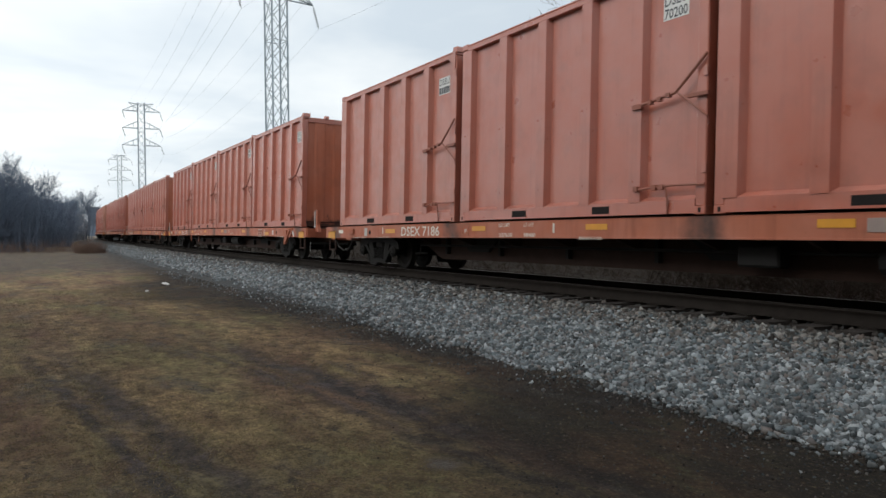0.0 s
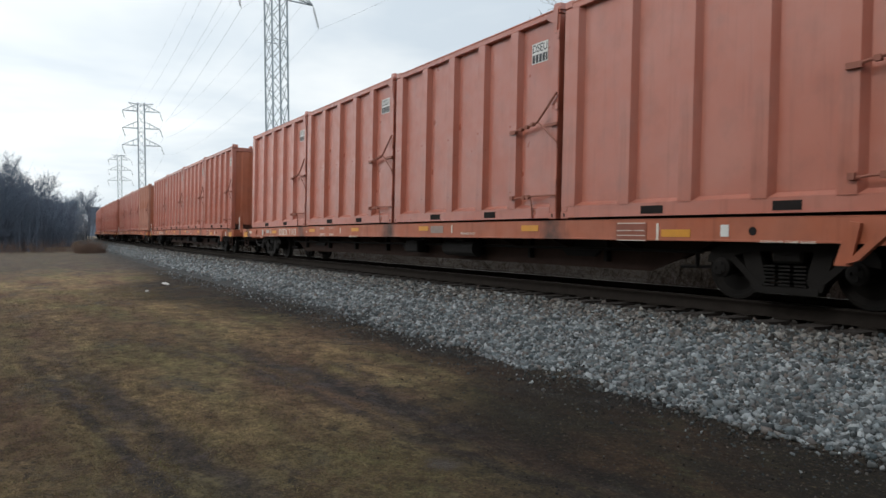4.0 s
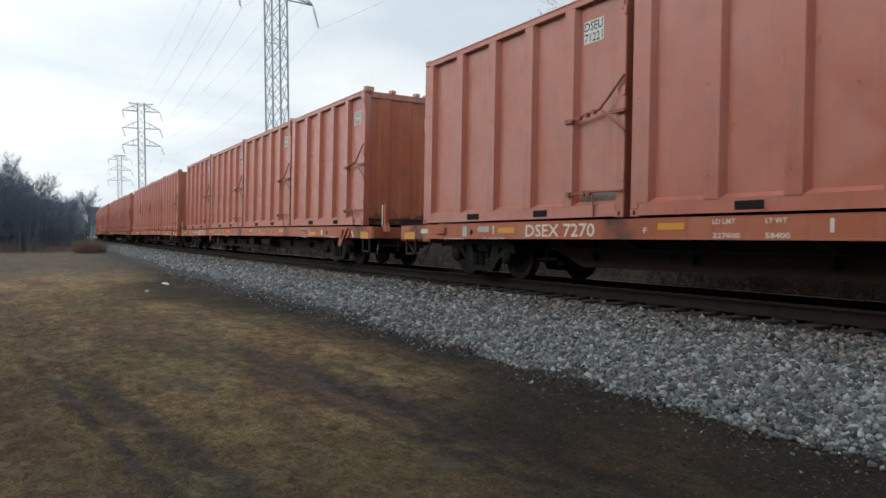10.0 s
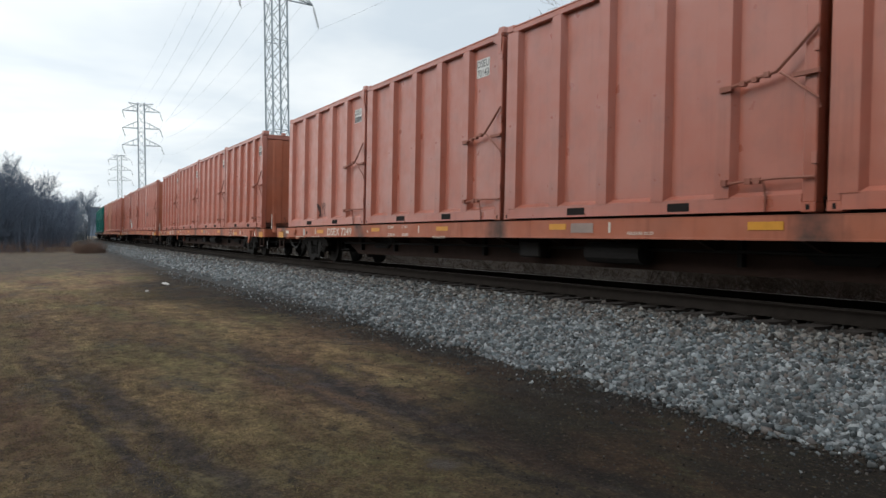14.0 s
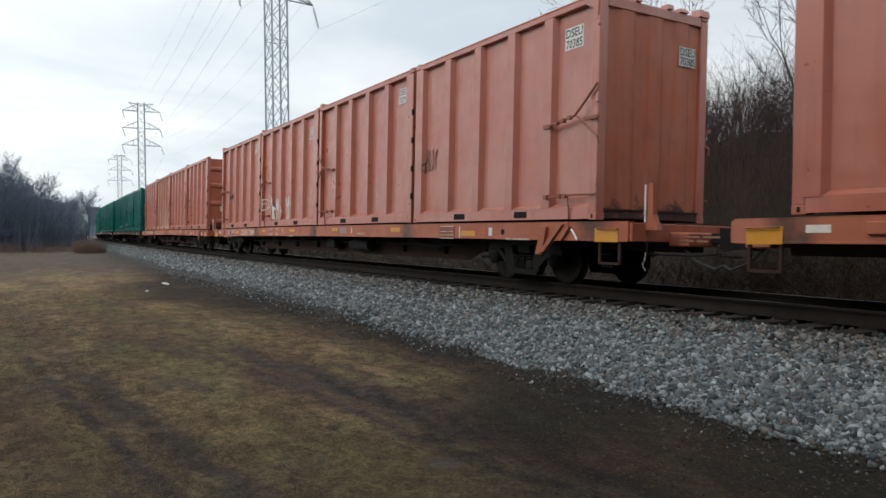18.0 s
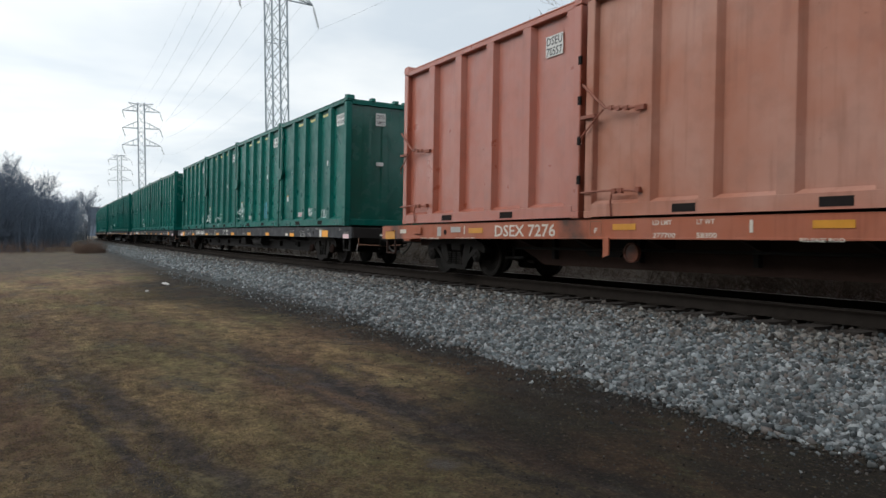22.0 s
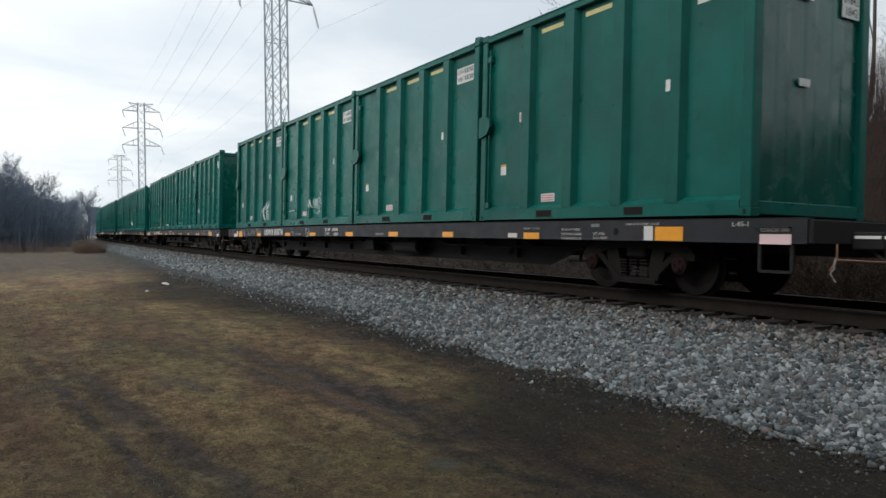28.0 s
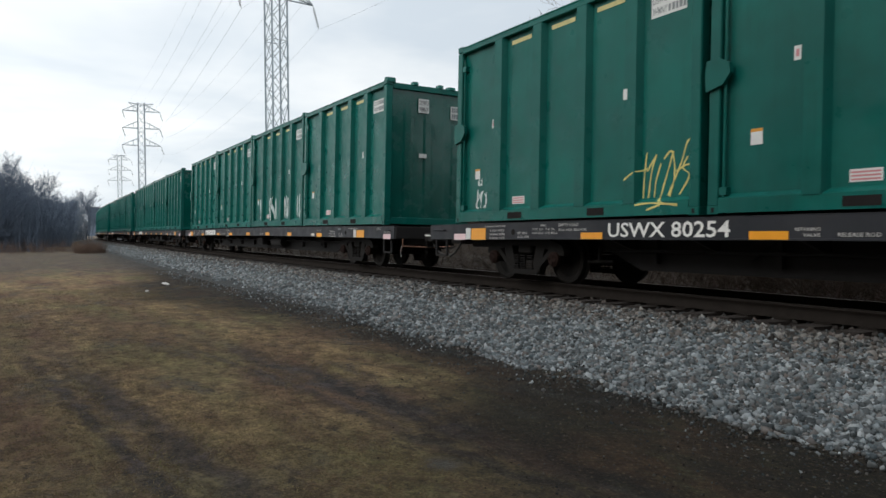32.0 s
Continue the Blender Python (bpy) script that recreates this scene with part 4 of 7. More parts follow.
def orange_container(paint_mat, name="waste_container"):
    thing = tagged(empty(name), "faded orange ribbed steel waste container riding on a flat car", "container", "containers on the train")
    container_shell(thing, paint_mat)
    locking_lugs(thing, paint_mat)
    # door end: falling x; upright swages and a frame
    bm = bmesh.new()
    x = -HALF + 0.05
    fold = [(x + 0.05, -WID + 0.12), (x, -WID + 0.12)]
    for y, w in ((-0.62, 0.2), (0.0, 0.2), (0.62, 0.2)):
        fold += [(x, y - w), (x - 0.03, y - w + 0.07), (x - 0.03, y + w - 0.07), (x, y + w)]
    fold += [(x, WID - 0.12), (x + 0.05, WID - 0.12)]
    slab(bm, fold, 0.18, TALL - 0.1)
    door = part("end_door", bm, MAT["orange_end"], thing, "rust-orange swaged end door")
    bm = bmesh.new()
    box(bm, -HALF + 0.005, -HALF + 0.1, -WID + 0.17, WID - 0.17, TALL - 0.2, TALL - 0.04, 0.01)
    part("header", bm, paint_mat, door)
    bm = bmesh.new()
    box(bm, -HALF + 0.01, -HALF + 0.1, -WID + 0.17, WID - 0.17, 0.03, 0.17, 0.01)
    part("door_sill", bm, MAT["orange_end"], door)
    bm = bmesh.new()
    box(bm, -HALF - 0.012, -HALF + 0.012, -WID + 0.15, WID - 0.15, 0.155, 0.185)
    part("seal", bm, MAT["under"], door, "dark wet rubber door seal")
    bm = bmesh.new()
    prism(bm, [(-HALF + 0.02, TALL - 0.02), (-HALF + 0.30, TALL - 0.10), (-HALF + 0.30, TALL - 0.15), (-HALF + 0.14, TALL - 0.24), (-HALF + 0.10, TALL - 0.42), (-HALF + 0.04, TALL - 0.42)], WID - 0.01, WID + 0.022)
    part("corner_gusset", bm, paint_mat, thing)
    # far end: four level box ribs
    bm = bmesh.new()
    x = HALF - 0.06
    box(bm, x - 0.04, x, -WID + 0.12, WID - 0.12, 0.1, TALL - 0.08)
    for z in (0.42, 1.30, 2.18, 3.0):
        prism(bm, [(x - 0.01, z - 0.13), (x + 0.055, z - 0.07), (x + 0.055, z + 0.05), (x - 0.01, z + 0.13)], -WID + 0.16, WID - 0.16)
    part("end_wall", bm, MAT["orange_end"], thing, "end wall with level box ribs")
    # ratchet latches of the door on both sides
    for sy in (1, -1):
        y = sy * (WID + 0.045)
        bm = bmesh.new()
        rod(bm, [(-HALF + 1.24, y - sy * 0.04, 1.58), (-HALF + 1.1, y, 1.60), (-HALF + 0.5, y, 1.68), (-HALF + 0.28, y, 1.86), (-HALF - 0.02, y, 2.12)], 0.021)
        box(bm, -HALF + 1.12, -HALF + 1.3, *sorted((y - sy * 0.05, y + sy * 0.012)), 1.55, 1.62)
        for a, zz in ((0.95, 1.61), (0.78, 1.63), (0.62, 1.66)):
            box(bm, -HALF + a - 0.035, -HALF + a + 0.035, *sorted((y - sy * 0.03, y + sy * 0.03)), zz - 0.03, zz + 0.035)
        latch = part("ratchet_latch", bm, MAT["hardware"], thing, "rusty bent latch bar")
        bm = bmesh.new()
        rod(bm, [(-HALF + 0.45, y, 1.66), (-HALF + 0.36, y, 1.60), (-HALF + 0.12, y, 1.41), (-HALF - 0.04, y, 1.29), (-HALF - 0.05, y - sy * 0.02, 1.18)], 0.015)
        part("strut", bm, MAT["hardware"], latch)
        bm = bmesh.new()
        box(bm, -HALF - 0.05, -HALF + 0.28, *sorted((y - sy * 0.03, y + sy * 0.02)), 1.57, 1.62)
        part("keeper", bm, MAT["hardware"], latch)
        bm = bmesh.new()
        rod(bm, [(-HALF + 1.25, y - sy * 0.03, 0.37), (-HALF + 1.0, y, 0.39), (-HALF + 0.5, y, 0.41), (-HALF - 0.02, y, 0.40)], 0.018)
        for a in (1.2, 0.85, 0.72):
            box(bm, -HALF + a - 0.04, -HALF + a + 0.04, *sorted((y - sy * 0.03, y + sy * 0.025)), 0.355, 0.43)
        rod(bm, [(-HALF + 0.66, y - sy * 0.01, 0.4), (-HALF + 0.62, y - sy * 0.015, 0.2), (-HALF + 0.63, y - sy * 0.03, 0.02)], 0.014)
        part("lower_latch", bm, MAT["hardware"], thing)
        if sy > 0:
            for z in (0.62, 1.9, 3.1):
                bm = bmesh.new()
                box(bm, -HALF - 0.014, -HALF + 0.05, WID - 0.03, WID + 0.02, z - 0.07, z + 0.07, 0.006)
                part("hinge", bm, paint_mat, thing)

    return thing


def green_container(paint_mat, name="green_container"):
    thing = tagged(empty(name), "glossy dark green ribbed steel container riding on a flat car", "container", "containers on the train")
    container_shell(thing, paint_mat, RIBS[:4])
    locking_lugs(thing, paint_mat)
    for sx in (1, -1):
        bm = bmesh.new()
        x = sx * (HALF - 0.075)
        fold = [(x - sx * 0.03, -WID + 0.12), (x, -WID + 0.12)]
        for y in (-0.58, 0.0, 0.58):
            fold += [(x, y - 0.15), (x + sx * 0.006, y - 0.08), (x + sx * 0.006, y + 0.08), (x, y + 0.15)]
        fold += [(x, WID - 0.12), (x - sx * 0.03, WID - 0.12)]
        slab(bm, fold, 0.12, TALL - 0.08)
        door = part("end_door" if sx < 0 else "end_wall", bm, MAT["green_end_shaded"], thing)
        bm = bmesh.new()
        box(bm, *sorted((sx * (HALF - 0.1), sx * (HALF - 0.005))), -WID + 0.17, WID - 0.17, TALL - 0.17, TALL - 0.03, 0.01)
        part("door_header", bm, paint_mat, door)
        bm = bmesh.new()
        box(bm, *sorted((sx * (HALF - 0.1), sx * (HALF - 0.005))), -WID + 0.17, WID - 0.17, 0.03, 0.2, 0.01)
        part("door_sill", bm, paint_mat, door)
    for sy in (1, -1):
        # upright lock shaft with a bulged guard in the recess by the far post
        y = sy * (WID - 0.03)
        bm = bmesh.new()
        rod(bm, [(HALF - 0.235, y, 0.2), (HALF - 0.235, y, 3.28)], 0.022)
        for z in (0.3, 3.1):
            box(bm, HALF - 0.29, HALF - 0.18, *sorted((y - sy * 0.08, y + sy * 0.025)), z - 0.05, z + 0.05)
        part("lock_shaft", bm, paint_mat, thing)
        bm = bmesh.new()
        prism(bm, [(HALF + 0.015, 1.6), (HALF + 0.03, 1.72), (HALF + 0.03, 1.88), (HALF + 0.015, 2.0), (HALF - 0.16, 2.02), (HALF - 0.33, 1.93), (HALF - 0.35, 1.8), (HALF - 0.24, 1.66)], *sorted((sy * (WID - 0.02), sy * (WID + 0.045))))
        part("guard", bm, paint_mat, thing)
        for a, b in ((1.5, 2.1), (2.62, 3.22), (3.78, 4.36)) if sy > 0 else ():
            plate("reflective_strip", a - HALF, b - HALF, 3.26, 3.335, sy * (WID - DEPTH + 0.025), MAT["pale_yellow"], thing, 0.002 * sy, "pale yellow strip under the top rail")
    # stickers on the camera's side
    y = WID - DEPTH + 0.0215
    plate("sticker", 1.36 - HALF - 0.04, 1.36 - HALF + 0.04, 1.75, 1.91, WID + 0.013, MAT["label"], thing)
    s = plate("sticker", 4.93 - HALF - 0.05, 4.93 - HALF + 0.04, 1.80, 1.97, y, MAT["label"], thing)
    plate("print", 4.93 - HALF - 0.025, 4.93 - HALF + 0.015, 1.84, 1.93, y + 0.003, MAT["red_label"], s, 0.001)
    s = plate("sticker", 5.45 - HALF - 0.085, 5.45 - HALF + 0.08, 0.86, 1.06, y, MAT["label"], thing)
    plate("band", 5.45 - HALF - 0.085, 5.45 - HALF + 0.08, 1.02, 1.06, y + 0.003, MAT["yellow"], s, 0.001)
    s = plate("notice", 4.1 - HALF - 0.18, 4.1 - HALF + 0.18, 0.32, 0.46, y, MAT["label"], thing)
    for z in (0.335, 0.375, 0.415):
        plate("print", 4.1 - HALF - 0.16, 4.1 - HALF + 0.16, z, z + 0.022, y + 0.003, MAT["red_label"], s, 0.001)
    s = plate("number_label", 0.33 - HALF, 0.97 - HALF, 2.86, 3.18, y, MAT["label"], thing, 0.003, "white number label")
    x = -HALF + 0.04
    for y0, z0, z1, w in ((0.32, 2.85, 3.2, 0.3), (-0.62, 2.76, 3.1, 0.38), (0.28, 1.72, 1.82, 0.22)):
        bm = bmesh.new()
        box(bm, x - 0.012, x - 0.008 + 0.01, y0 - w, y0, z0, z1)
        s = part("end_label", bm, MAT["label"], thing)
    return thing


# ---------------------------------------------------------------- flat cars: origin on the rail under the middle
MID = 12.45                    # from the near container end to the car's middle
SILL0, SILL1 = -0.76, 25.66
SILL_TOP, SILL_LOW = FLOOR - 0.055, FLOOR - 0.345
EDGE_TOP, EDGE_LOW = FLOOR - 0.030, FLOOR - 0.332   # outer edges of the side sill's flanges
MARK_Z = FLOOR - 0.372          # foot of the stencils on the sill
SILL_Y = 1.34
TRUCKS = (2.15, 22.75)
AXLE, WHEEL_R = 0.885, 0.42


def camber(x):
    """How far the deck rises above its mean at x metres from the car's middle."""
    return 0.012 - 0.042 * (x / 12.8) ** 2


def bow(car, done):
    """Bends the frame of a car to its camber; the trucks stay as they are."""
    for ob in car.children_recursive:
        if ob.type != "MESH" or ob.parent.name.startswith("truck") or (ob.parent.parent and ob.parent.parent.name.startswith("truck")):
            continue
        if abs(ob.location.x) > 0.01:
            ob.location.z += camber(ob.location.x)
        elif ob.data.name not in done:
            done.add(ob.data.name)
            bm = bmesh.new()
            bm.from_mesh(ob.data)
            xs = [v.co.x for v in bm.verts]
            if max(xs) - min(xs) > 4.0:
                for i in range(-5, 6):
                    bmesh.ops.bisect_plane(bm, geom=bm.verts[:] + bm.edges[:] + bm.faces[:], plane_co=(i * 2.3, 0, 0), plane_no=(1, 0, 0))
            for v in bm.verts:
                v.co.z += camber(v.co.x)
            bm.to_mesh(ob.data)
            bm.free()


def truck_parts(car, u, side_mat, cap_mat):
    tr = new("truck")
    tr.parent = car
    tr.location = (u - MID, 0, 0)
    tr.empty_display_size = 0.2
    for sy in (1, -1):
        bm = bmesh.new()
        y0, y1 = sorted((sy * 0.92, sy * 1.08))
        # cast side frame: top member, two pedestals, two sloping ties, bottom seat
        prism(bm, [(-1.12, 0.56), (-1.05, 0.66), (-0.55, 0.80), (0.55, 0.80), (1.05, 0.66), (1.12, 0.56), (1.12, 0.48), (0.98, 0.50), (0.5, 0.64), (-0.5, 0.64), (-0.98, 0.50), (-1.12, 0.48)], y0, y1)
        for sx in (1, -1):
            prism(bm, [(sx * 0.62, 0.68), (sx * 0.36, 0.66), (sx * 0.26, 0.30), (sx * 0.34, 0.18), (sx * 0.46, 0.18)], y0 + 0.01, y1 - 0.01)
            prism(bm, [(sx * 1.0, 0.52), (sx * 0.78, 0.52), (sx * 0.36, 0.16), (sx * 0.30, 0.22), (sx * 0.74, 0.60)], y0 + 0.005, y1 - 0.005)
        box(bm, -0.42, 0.42, y0, y1, 0.13, 0.22)
        part("side_frame", bm, side_mat, tr)
        bm = bmesh.new()
        for x in (-0.2, 0.0, 0.2):
            for k in range(6):
                z = 0.23 + k * 0.045
                rod(bm, [(x, y0 + 0.03, z), (x, y1 + 0.02 * 1, z + 0.012)], 0.013, 4)
                box(bm, x - 0.075, x + 0.075, *sorted((sy * 1.0, sy * 1.095)), z, z + 0.022)
        tagged(part("spring_nest", bm, MAT["steel_dirty"], tr), kind="stuff")
    bm = bmesh.new()
    box(bm, -0.2, 0.2, -1.06, 1.06, 0.5, 0.68, 0.03)
    part("bolster", bm, side_mat, tr)
    sets = []
    for sx in (-1, 1):
        ws = new("wheelset", wheel_mesh())
        ws.parent = tr
        ws.location = (sx * AXLE, 0, WHEEL_R)
        sets.append(ws)
    for sx in (-1, 1):
        bm = bmesh.new()
        lathe(bm, [(1.06, 0.13), (1.12, 0.13), (1.135, 0.10), (1.15, 0.09)], 14)
        for k in range(3):
            t = math.tau * k / 3
            box(bm, 0.06 * math.cos(t) - 0.018, 0.06 * math.cos(t) + 0.018, 1.15, 1.172, 0.06 * math.sin(t) - 0.018, 0.06 * math.sin(t) + 0.018)
        cap = part("bearing_cap", bm, cap_mat, tr)
        cap.location = (sx * AXLE, 0, WHEEL_R)
    return tr, sets


WHEEL = []


def wheel_mesh():
    if not WHEEL:
        bm = bmesh.new()
        for sy in (1, -1):
            prof = [(0.0, 0.09), (0.62, 0.09), (0.66, 0.12), (0.685, 0.30), (0.68, 0.36), (0.675, 0.455), (0.70, 0.452), (0.715, 0.425), (0.80, 0.415), (0.805, 0.37), (0.79, 0.35), (0.765, 0.30), (0.77, 0.13), (0.80, 0.10), (1.04, 0.09)]
            lathe(bm, [(sy * y, r) for y, r in prof], 26)
        box(bm, 0.18, 0.24, 0.74, 0.78, -0.03, 0.03)
        WHEEL.append(mesh_of("wheelset", bm, MAT["steel_dirty"]))
    return WHEEL[0]


def flat_car(style, k):
    """One flat car of a style, orange or black."""
    orange = style == "orange"
    sill_mat, low_mat = (MAT["sill"], MAT["under"]) if orange else (MAT["black_sill"], MAT["under_black"])
    mark_mat = MAT["old_white"] if orange else MAT["white"]
    car = tagged(empty("flat_car"), "orange-red flat car with dirty side sill and dark underframe" if orange else "black flat car with white stencils and amber reflectors", "rail car", "flat cars of the train")
    X = lambda u: u - MID
    T, B = SILL_TOP, SILL_LOW
    bm = bmesh.new()
    box(bm, X(SILL0 + 0.02), X(SILL1 - 0.02), -SILL_Y + 0.05, SILL_Y - 0.05, T - 0.05, EDGE_TOP - 0.008)
    part("deck", bm, low_mat, car, "worn steel deck")
    for sy in (1, -1):
        bm = bmesh.new()
        lo, hi = EDGE_LOW, EDGE_TOP
        channel = [(-0.16, lo), (0.004, lo), (0.004, lo + 0.022), (0.0, lo + 0.026), (0.0, hi - 0.014), (0.004, hi - 0.01), (0.004, hi), (-0.12, hi), (-0.12, hi - 0.012), (-0.03, hi - 0.02), (-0.03, lo + 0.03), (-0.16, lo + 0.02)]
        girder(bm, [(sy * (SILL_Y + a), z) for a, z in channel], X(SILL0), X(SILL1))
        part("side_sill", bm, sill_mat, car)
    # fish-bellied centre sill and the cross members that stick out from it
    bm = bmesh.new()
    prism(bm, [(X(-0.7), T - 0.05), (X(SILL1 - 0.1), T - 0.05), (X(SILL1 - 0.1), 0.62), (X(20.6), 0.62), (X(18.6), 0.36), (X(6.4), 0.36), (X(4.4), 0.62), (X(-0.7), 0.62)], -0.33, 0.33)
    part("centre_sill", bm, low_mat, car)
    bm = bmesh.new()
    girder(bm, [(-0.33, 0.48), (0.33, 0.48), (1.0, B - 0.06), (1.26, B + 0.03), (1.26, T - 0.06), (-1.26, T - 0.06), (-1.26, B + 0.03), (-1.0, B - 0.06)], -0.03, 0.03)
    bearer = mesh_of("cross_bearer", bm, low_mat)
    for i in range(11):
        ob = part("cross_bearer", bearer, None, car)
        ob.location = (X(4.9 + 1.55 * i), 0, 0)
    # deep web behind the side sill
    bm = bmesh.new()
    prism(bm, [(X(3.5), B + 0.05), (X(21.4), B + 0.05), (X(21.0), B - 0.16), (X(20.3), 0.30), (X(4.7), 0.30), (X(3.9), B - 0.16)], 0.60, 0.64)
    part("inner_girder", bm, low_mat, car)
    # stiffeners and gusset plates on the deep web
    bm = bmesh.new()
    box(bm, -0.035, 0.035, 0.64, 0.74, B - 0.34, B + 0.04)
    stiff = mesh_of("stiffener", bm, MAT["under_black"])
    for i in range(8):
        ob = part("stiffener", stiff, None, car)
        ob.location = (X(5.6 + 2.05 * i), 0, 0)
    for u in (6.25, 12.48, 18.7):
        bm = bmesh.new()
        prism(bm, [(X(u - 0.75), B + 0.03), (X(u + 0.75), B + 0.03), (X(u + 0.35), B - 0.27), (X(u - 0.35), B - 0.27)], 0.645, 0.70)
        part("gusset", bm, MAT["under_black"], car, "black gusset plate under a container joint")
    for u in (3.75, 21.15):
        bm = bmesh.new()
        rod(bm, [(X(u), 0.72, 0.66), (X(u), 0.72, 0.40)], 0.03, 6)
        rod(bm, [(X(u - 0.3), 0.7, 0.42), (X(u + 0.3), 0.7, 0.40)], 0.028, 6)
        part("brake_lever", bm, MAT["under_black"], car)
    # brake gear under the frame
    bm = bmesh.new()
    rod(bm, [(X(9.2), 0.86, 0.55), (X(10.4), 0.86, 0.55)], 0.17, 12)
    part("air_reservoir", bm, MAT["under_black"], car)
    bm = bmesh.new()
    box(bm, X(11.6), X(12.2), 0.75, 1.0, 0.42, 0.7, 0.03)
    part("brake_cylinder", bm, MAT["under_black"], car)
    bm = bmesh.new()
    rod(bm, [(X(3.6), 0.78, 0.62), (X(21.0), 0.78, 0.60)], 0.025, 5)
    part("brake_rod", bm, MAT["under_black"], car)
    # end platforms, couplers, hoses
    for sgn, edge in ((-1, SILL0), (1, SILL1)):
        bm = bmesh.new()
        box(bm, *sorted((X(edge), X(edge + sgn * 0.06))), -SILL_Y + 0.02, SILL_Y - 0.02, B + 0.02, T, 0.008)
        box(bm, *sorted((X(edge + sgn * 0.03), X(edge + sgn * 0.42))), -0.55, 0.55, B - 0.04, T - 0.12, 0.02)
        part("end_sill", bm, sill_mat if orange else low_mat, car)
        bm = bmesh.new()
        box(bm, *sorted((X(edge + sgn * 0.1), X(edge + sgn * 0.72))), -0.08, 0.08, 0.76, 0.92, 0.02)
        prism(bm, [(X(edge + sgn * 0.62), 0.68), (X(edge + sgn * 0.96), 0.70), (X(edge + sgn * 0.96), 0.98), (X(edge + sgn * 0.62), 1.0)], -0.16, 0.14)
        part("coupler", bm, MAT["steel_dirty"], car)
        bm = bmesh.new()
        rod(bm, [(X(edge + sgn * 0.2), 0.42, 0.72), (X(edge + sgn * 0.45), 0.42, 0.5), (X(edge + sgn * 0.75), 0.38, 0.4), (X(edge + sgn * 0.88), 0.36, 0.46)], 0.024, 6)
        part("air_hose", bm, MAT["hose"], car)
        bm = bmesh.new()
        y = SILL_Y - 0.08
        rod(bm, [(X(edge + sgn * 0.3), y, 0.78), (X(edge + sgn * 0.3), y, 0.6), (X(edge + sgn * 0.24), y + 0.03, 0.48)], 0.01, 5)
        rod(bm, [(X(edge + sgn * 0.3), y, 0.6), (X(edge + sgn * 0.5), 0.5, 0.58), (X(edge + sgn * 0.75), 0.25, 0.62)], 0.012, 5)
        part("uncoupling_lever", bm, MAT["steel_dirty"] if orange or sgn > 0 else MAT["faint"], car)
        bm = bmesh.new()
        rod(bm, [(X(edge + sgn * 0.3), y + 0.03, 0.62), (X(edge + sgn * 0.29), y + 0.035, 0.5), (X(edge + sgn * 0.25), y + 0.035, 0.45), (X(edge + sgn * 0.31), y + 0.035, 0.36)], 0.0065, 5)
        part("lever_handle", bm, MAT["dim_white"] if sgn < 0 else MAT["steel_dirty"], car, "bent uncoupling lever handle")
        # stirrup step under the corner
        bm = bmesh.new()
        a, b2 = X(edge - sgn * 0.2), X(edge - sgn * 0.62)
        for xx in (a, b2):
            box(bm, xx - 0.02, xx + 0.02, SILL_Y - 0.06, SILL_Y - 0.02, B - 0.32, B)
        box(bm, min(a, b2), max(a, b2), SILL_Y - 0.07, SILL_Y - 0.015, B - 0.335, B - 0.3)
        part("stirrup_step", bm, low_mat, car)
        bm = bmesh.new()
        rod(bm, [(a, SILL_Y + 0.005, T - 0.09), (a, SILL_Y + 0.05, T - 0.09), (b2, SILL_Y + 0.05, T - 0.09), (b2, SILL_Y + 0.005, T - 0.09)], 0.012, 5)
        part("grab_iron", bm, sill_mat, car)
    y = SILL_Y + 0.0045
    B = MARK_Z
    if orange:
        # brake stand and crumpled hitch gear at the leading end
        bm = bmesh.new()
        prism(bm, [(X(-1.06), T - 0.1), (X(-0.76), T - 0.1), (X(-0.85), T + 0.12), (X(-0.87), T + 0.58), (X(-0.95), T + 0.58), (X(-0.96), T + 0.12)], 0.96, 1.06)
        part("brake_stand", bm, sill_mat, car)
        bm = bmesh.new()
        rod(bm, [(X(-0.84), 1.09, T + 0.02), (X(-0.84), 1.09, T + 0.56)], 0.014, 5)
        part("hand_rail", bm, MAT["white"], car, "white-painted hand rail")
        bm = bmesh.new()
        prism(bm, [(X(1.36), B - 0.2), (X(1.18), B - 0.2), (X(1.08), T - 0.06), (X(1.2), T - 0.04)], SILL_Y + 0.01, SILL_Y + 0.06)
        prism(bm, [(X(1.22), B - 0.18), (X(1.08), B - 0.14), (X(0.62), T - 0.02), (X(0.8), T - 0.06)], SILL_Y + 0.02, SILL_Y + 0.09)
        prism(bm, [(X(0.92), B + 0.02), (X(0.7), B + 0.04), (X(0.5), T - 0.06), (X(0.58), T + 0.03), (X(0.84), T - 0.08)], SILL_Y + 0.005, SILL_Y + 0.05)
        part("folded_bracket", bm, sill_mat, car, "bent orange steel bracket hanging on the sill")
        bm = bmesh.new()
        rod(bm, [(X(0.46), SILL_Y + 0.03, T - 0.1), (X(0.38), SILL_Y + 0.05, T - 0.16), (X(0.3), SILL_Y + 0.05, T - 0.26)], 0.016, 5)
        part("release_handle", bm, MAT["white"], car)
        for a, b2, z0, z1 in ((-0.56, -0.06, 0.03, 0.24), (25.0, 25.48, 0.03, 0.24), (21.31, 21.81, 0.145, 0.245), (17.51, 17.97, 0.175, 0.265), (14.22, 14.70, 0.175, 0.265), (10.47, 10.90, 0.18, 0.275), (6.60, 7.08, 0.165, 0.265), (3.35, 3.85, 0.09, 0.19)):
            plate("reflector", X(a), X(b2), B + z0, B + z1, y, MAT["yellow"], car, 0.004, "dull yellow reflector")
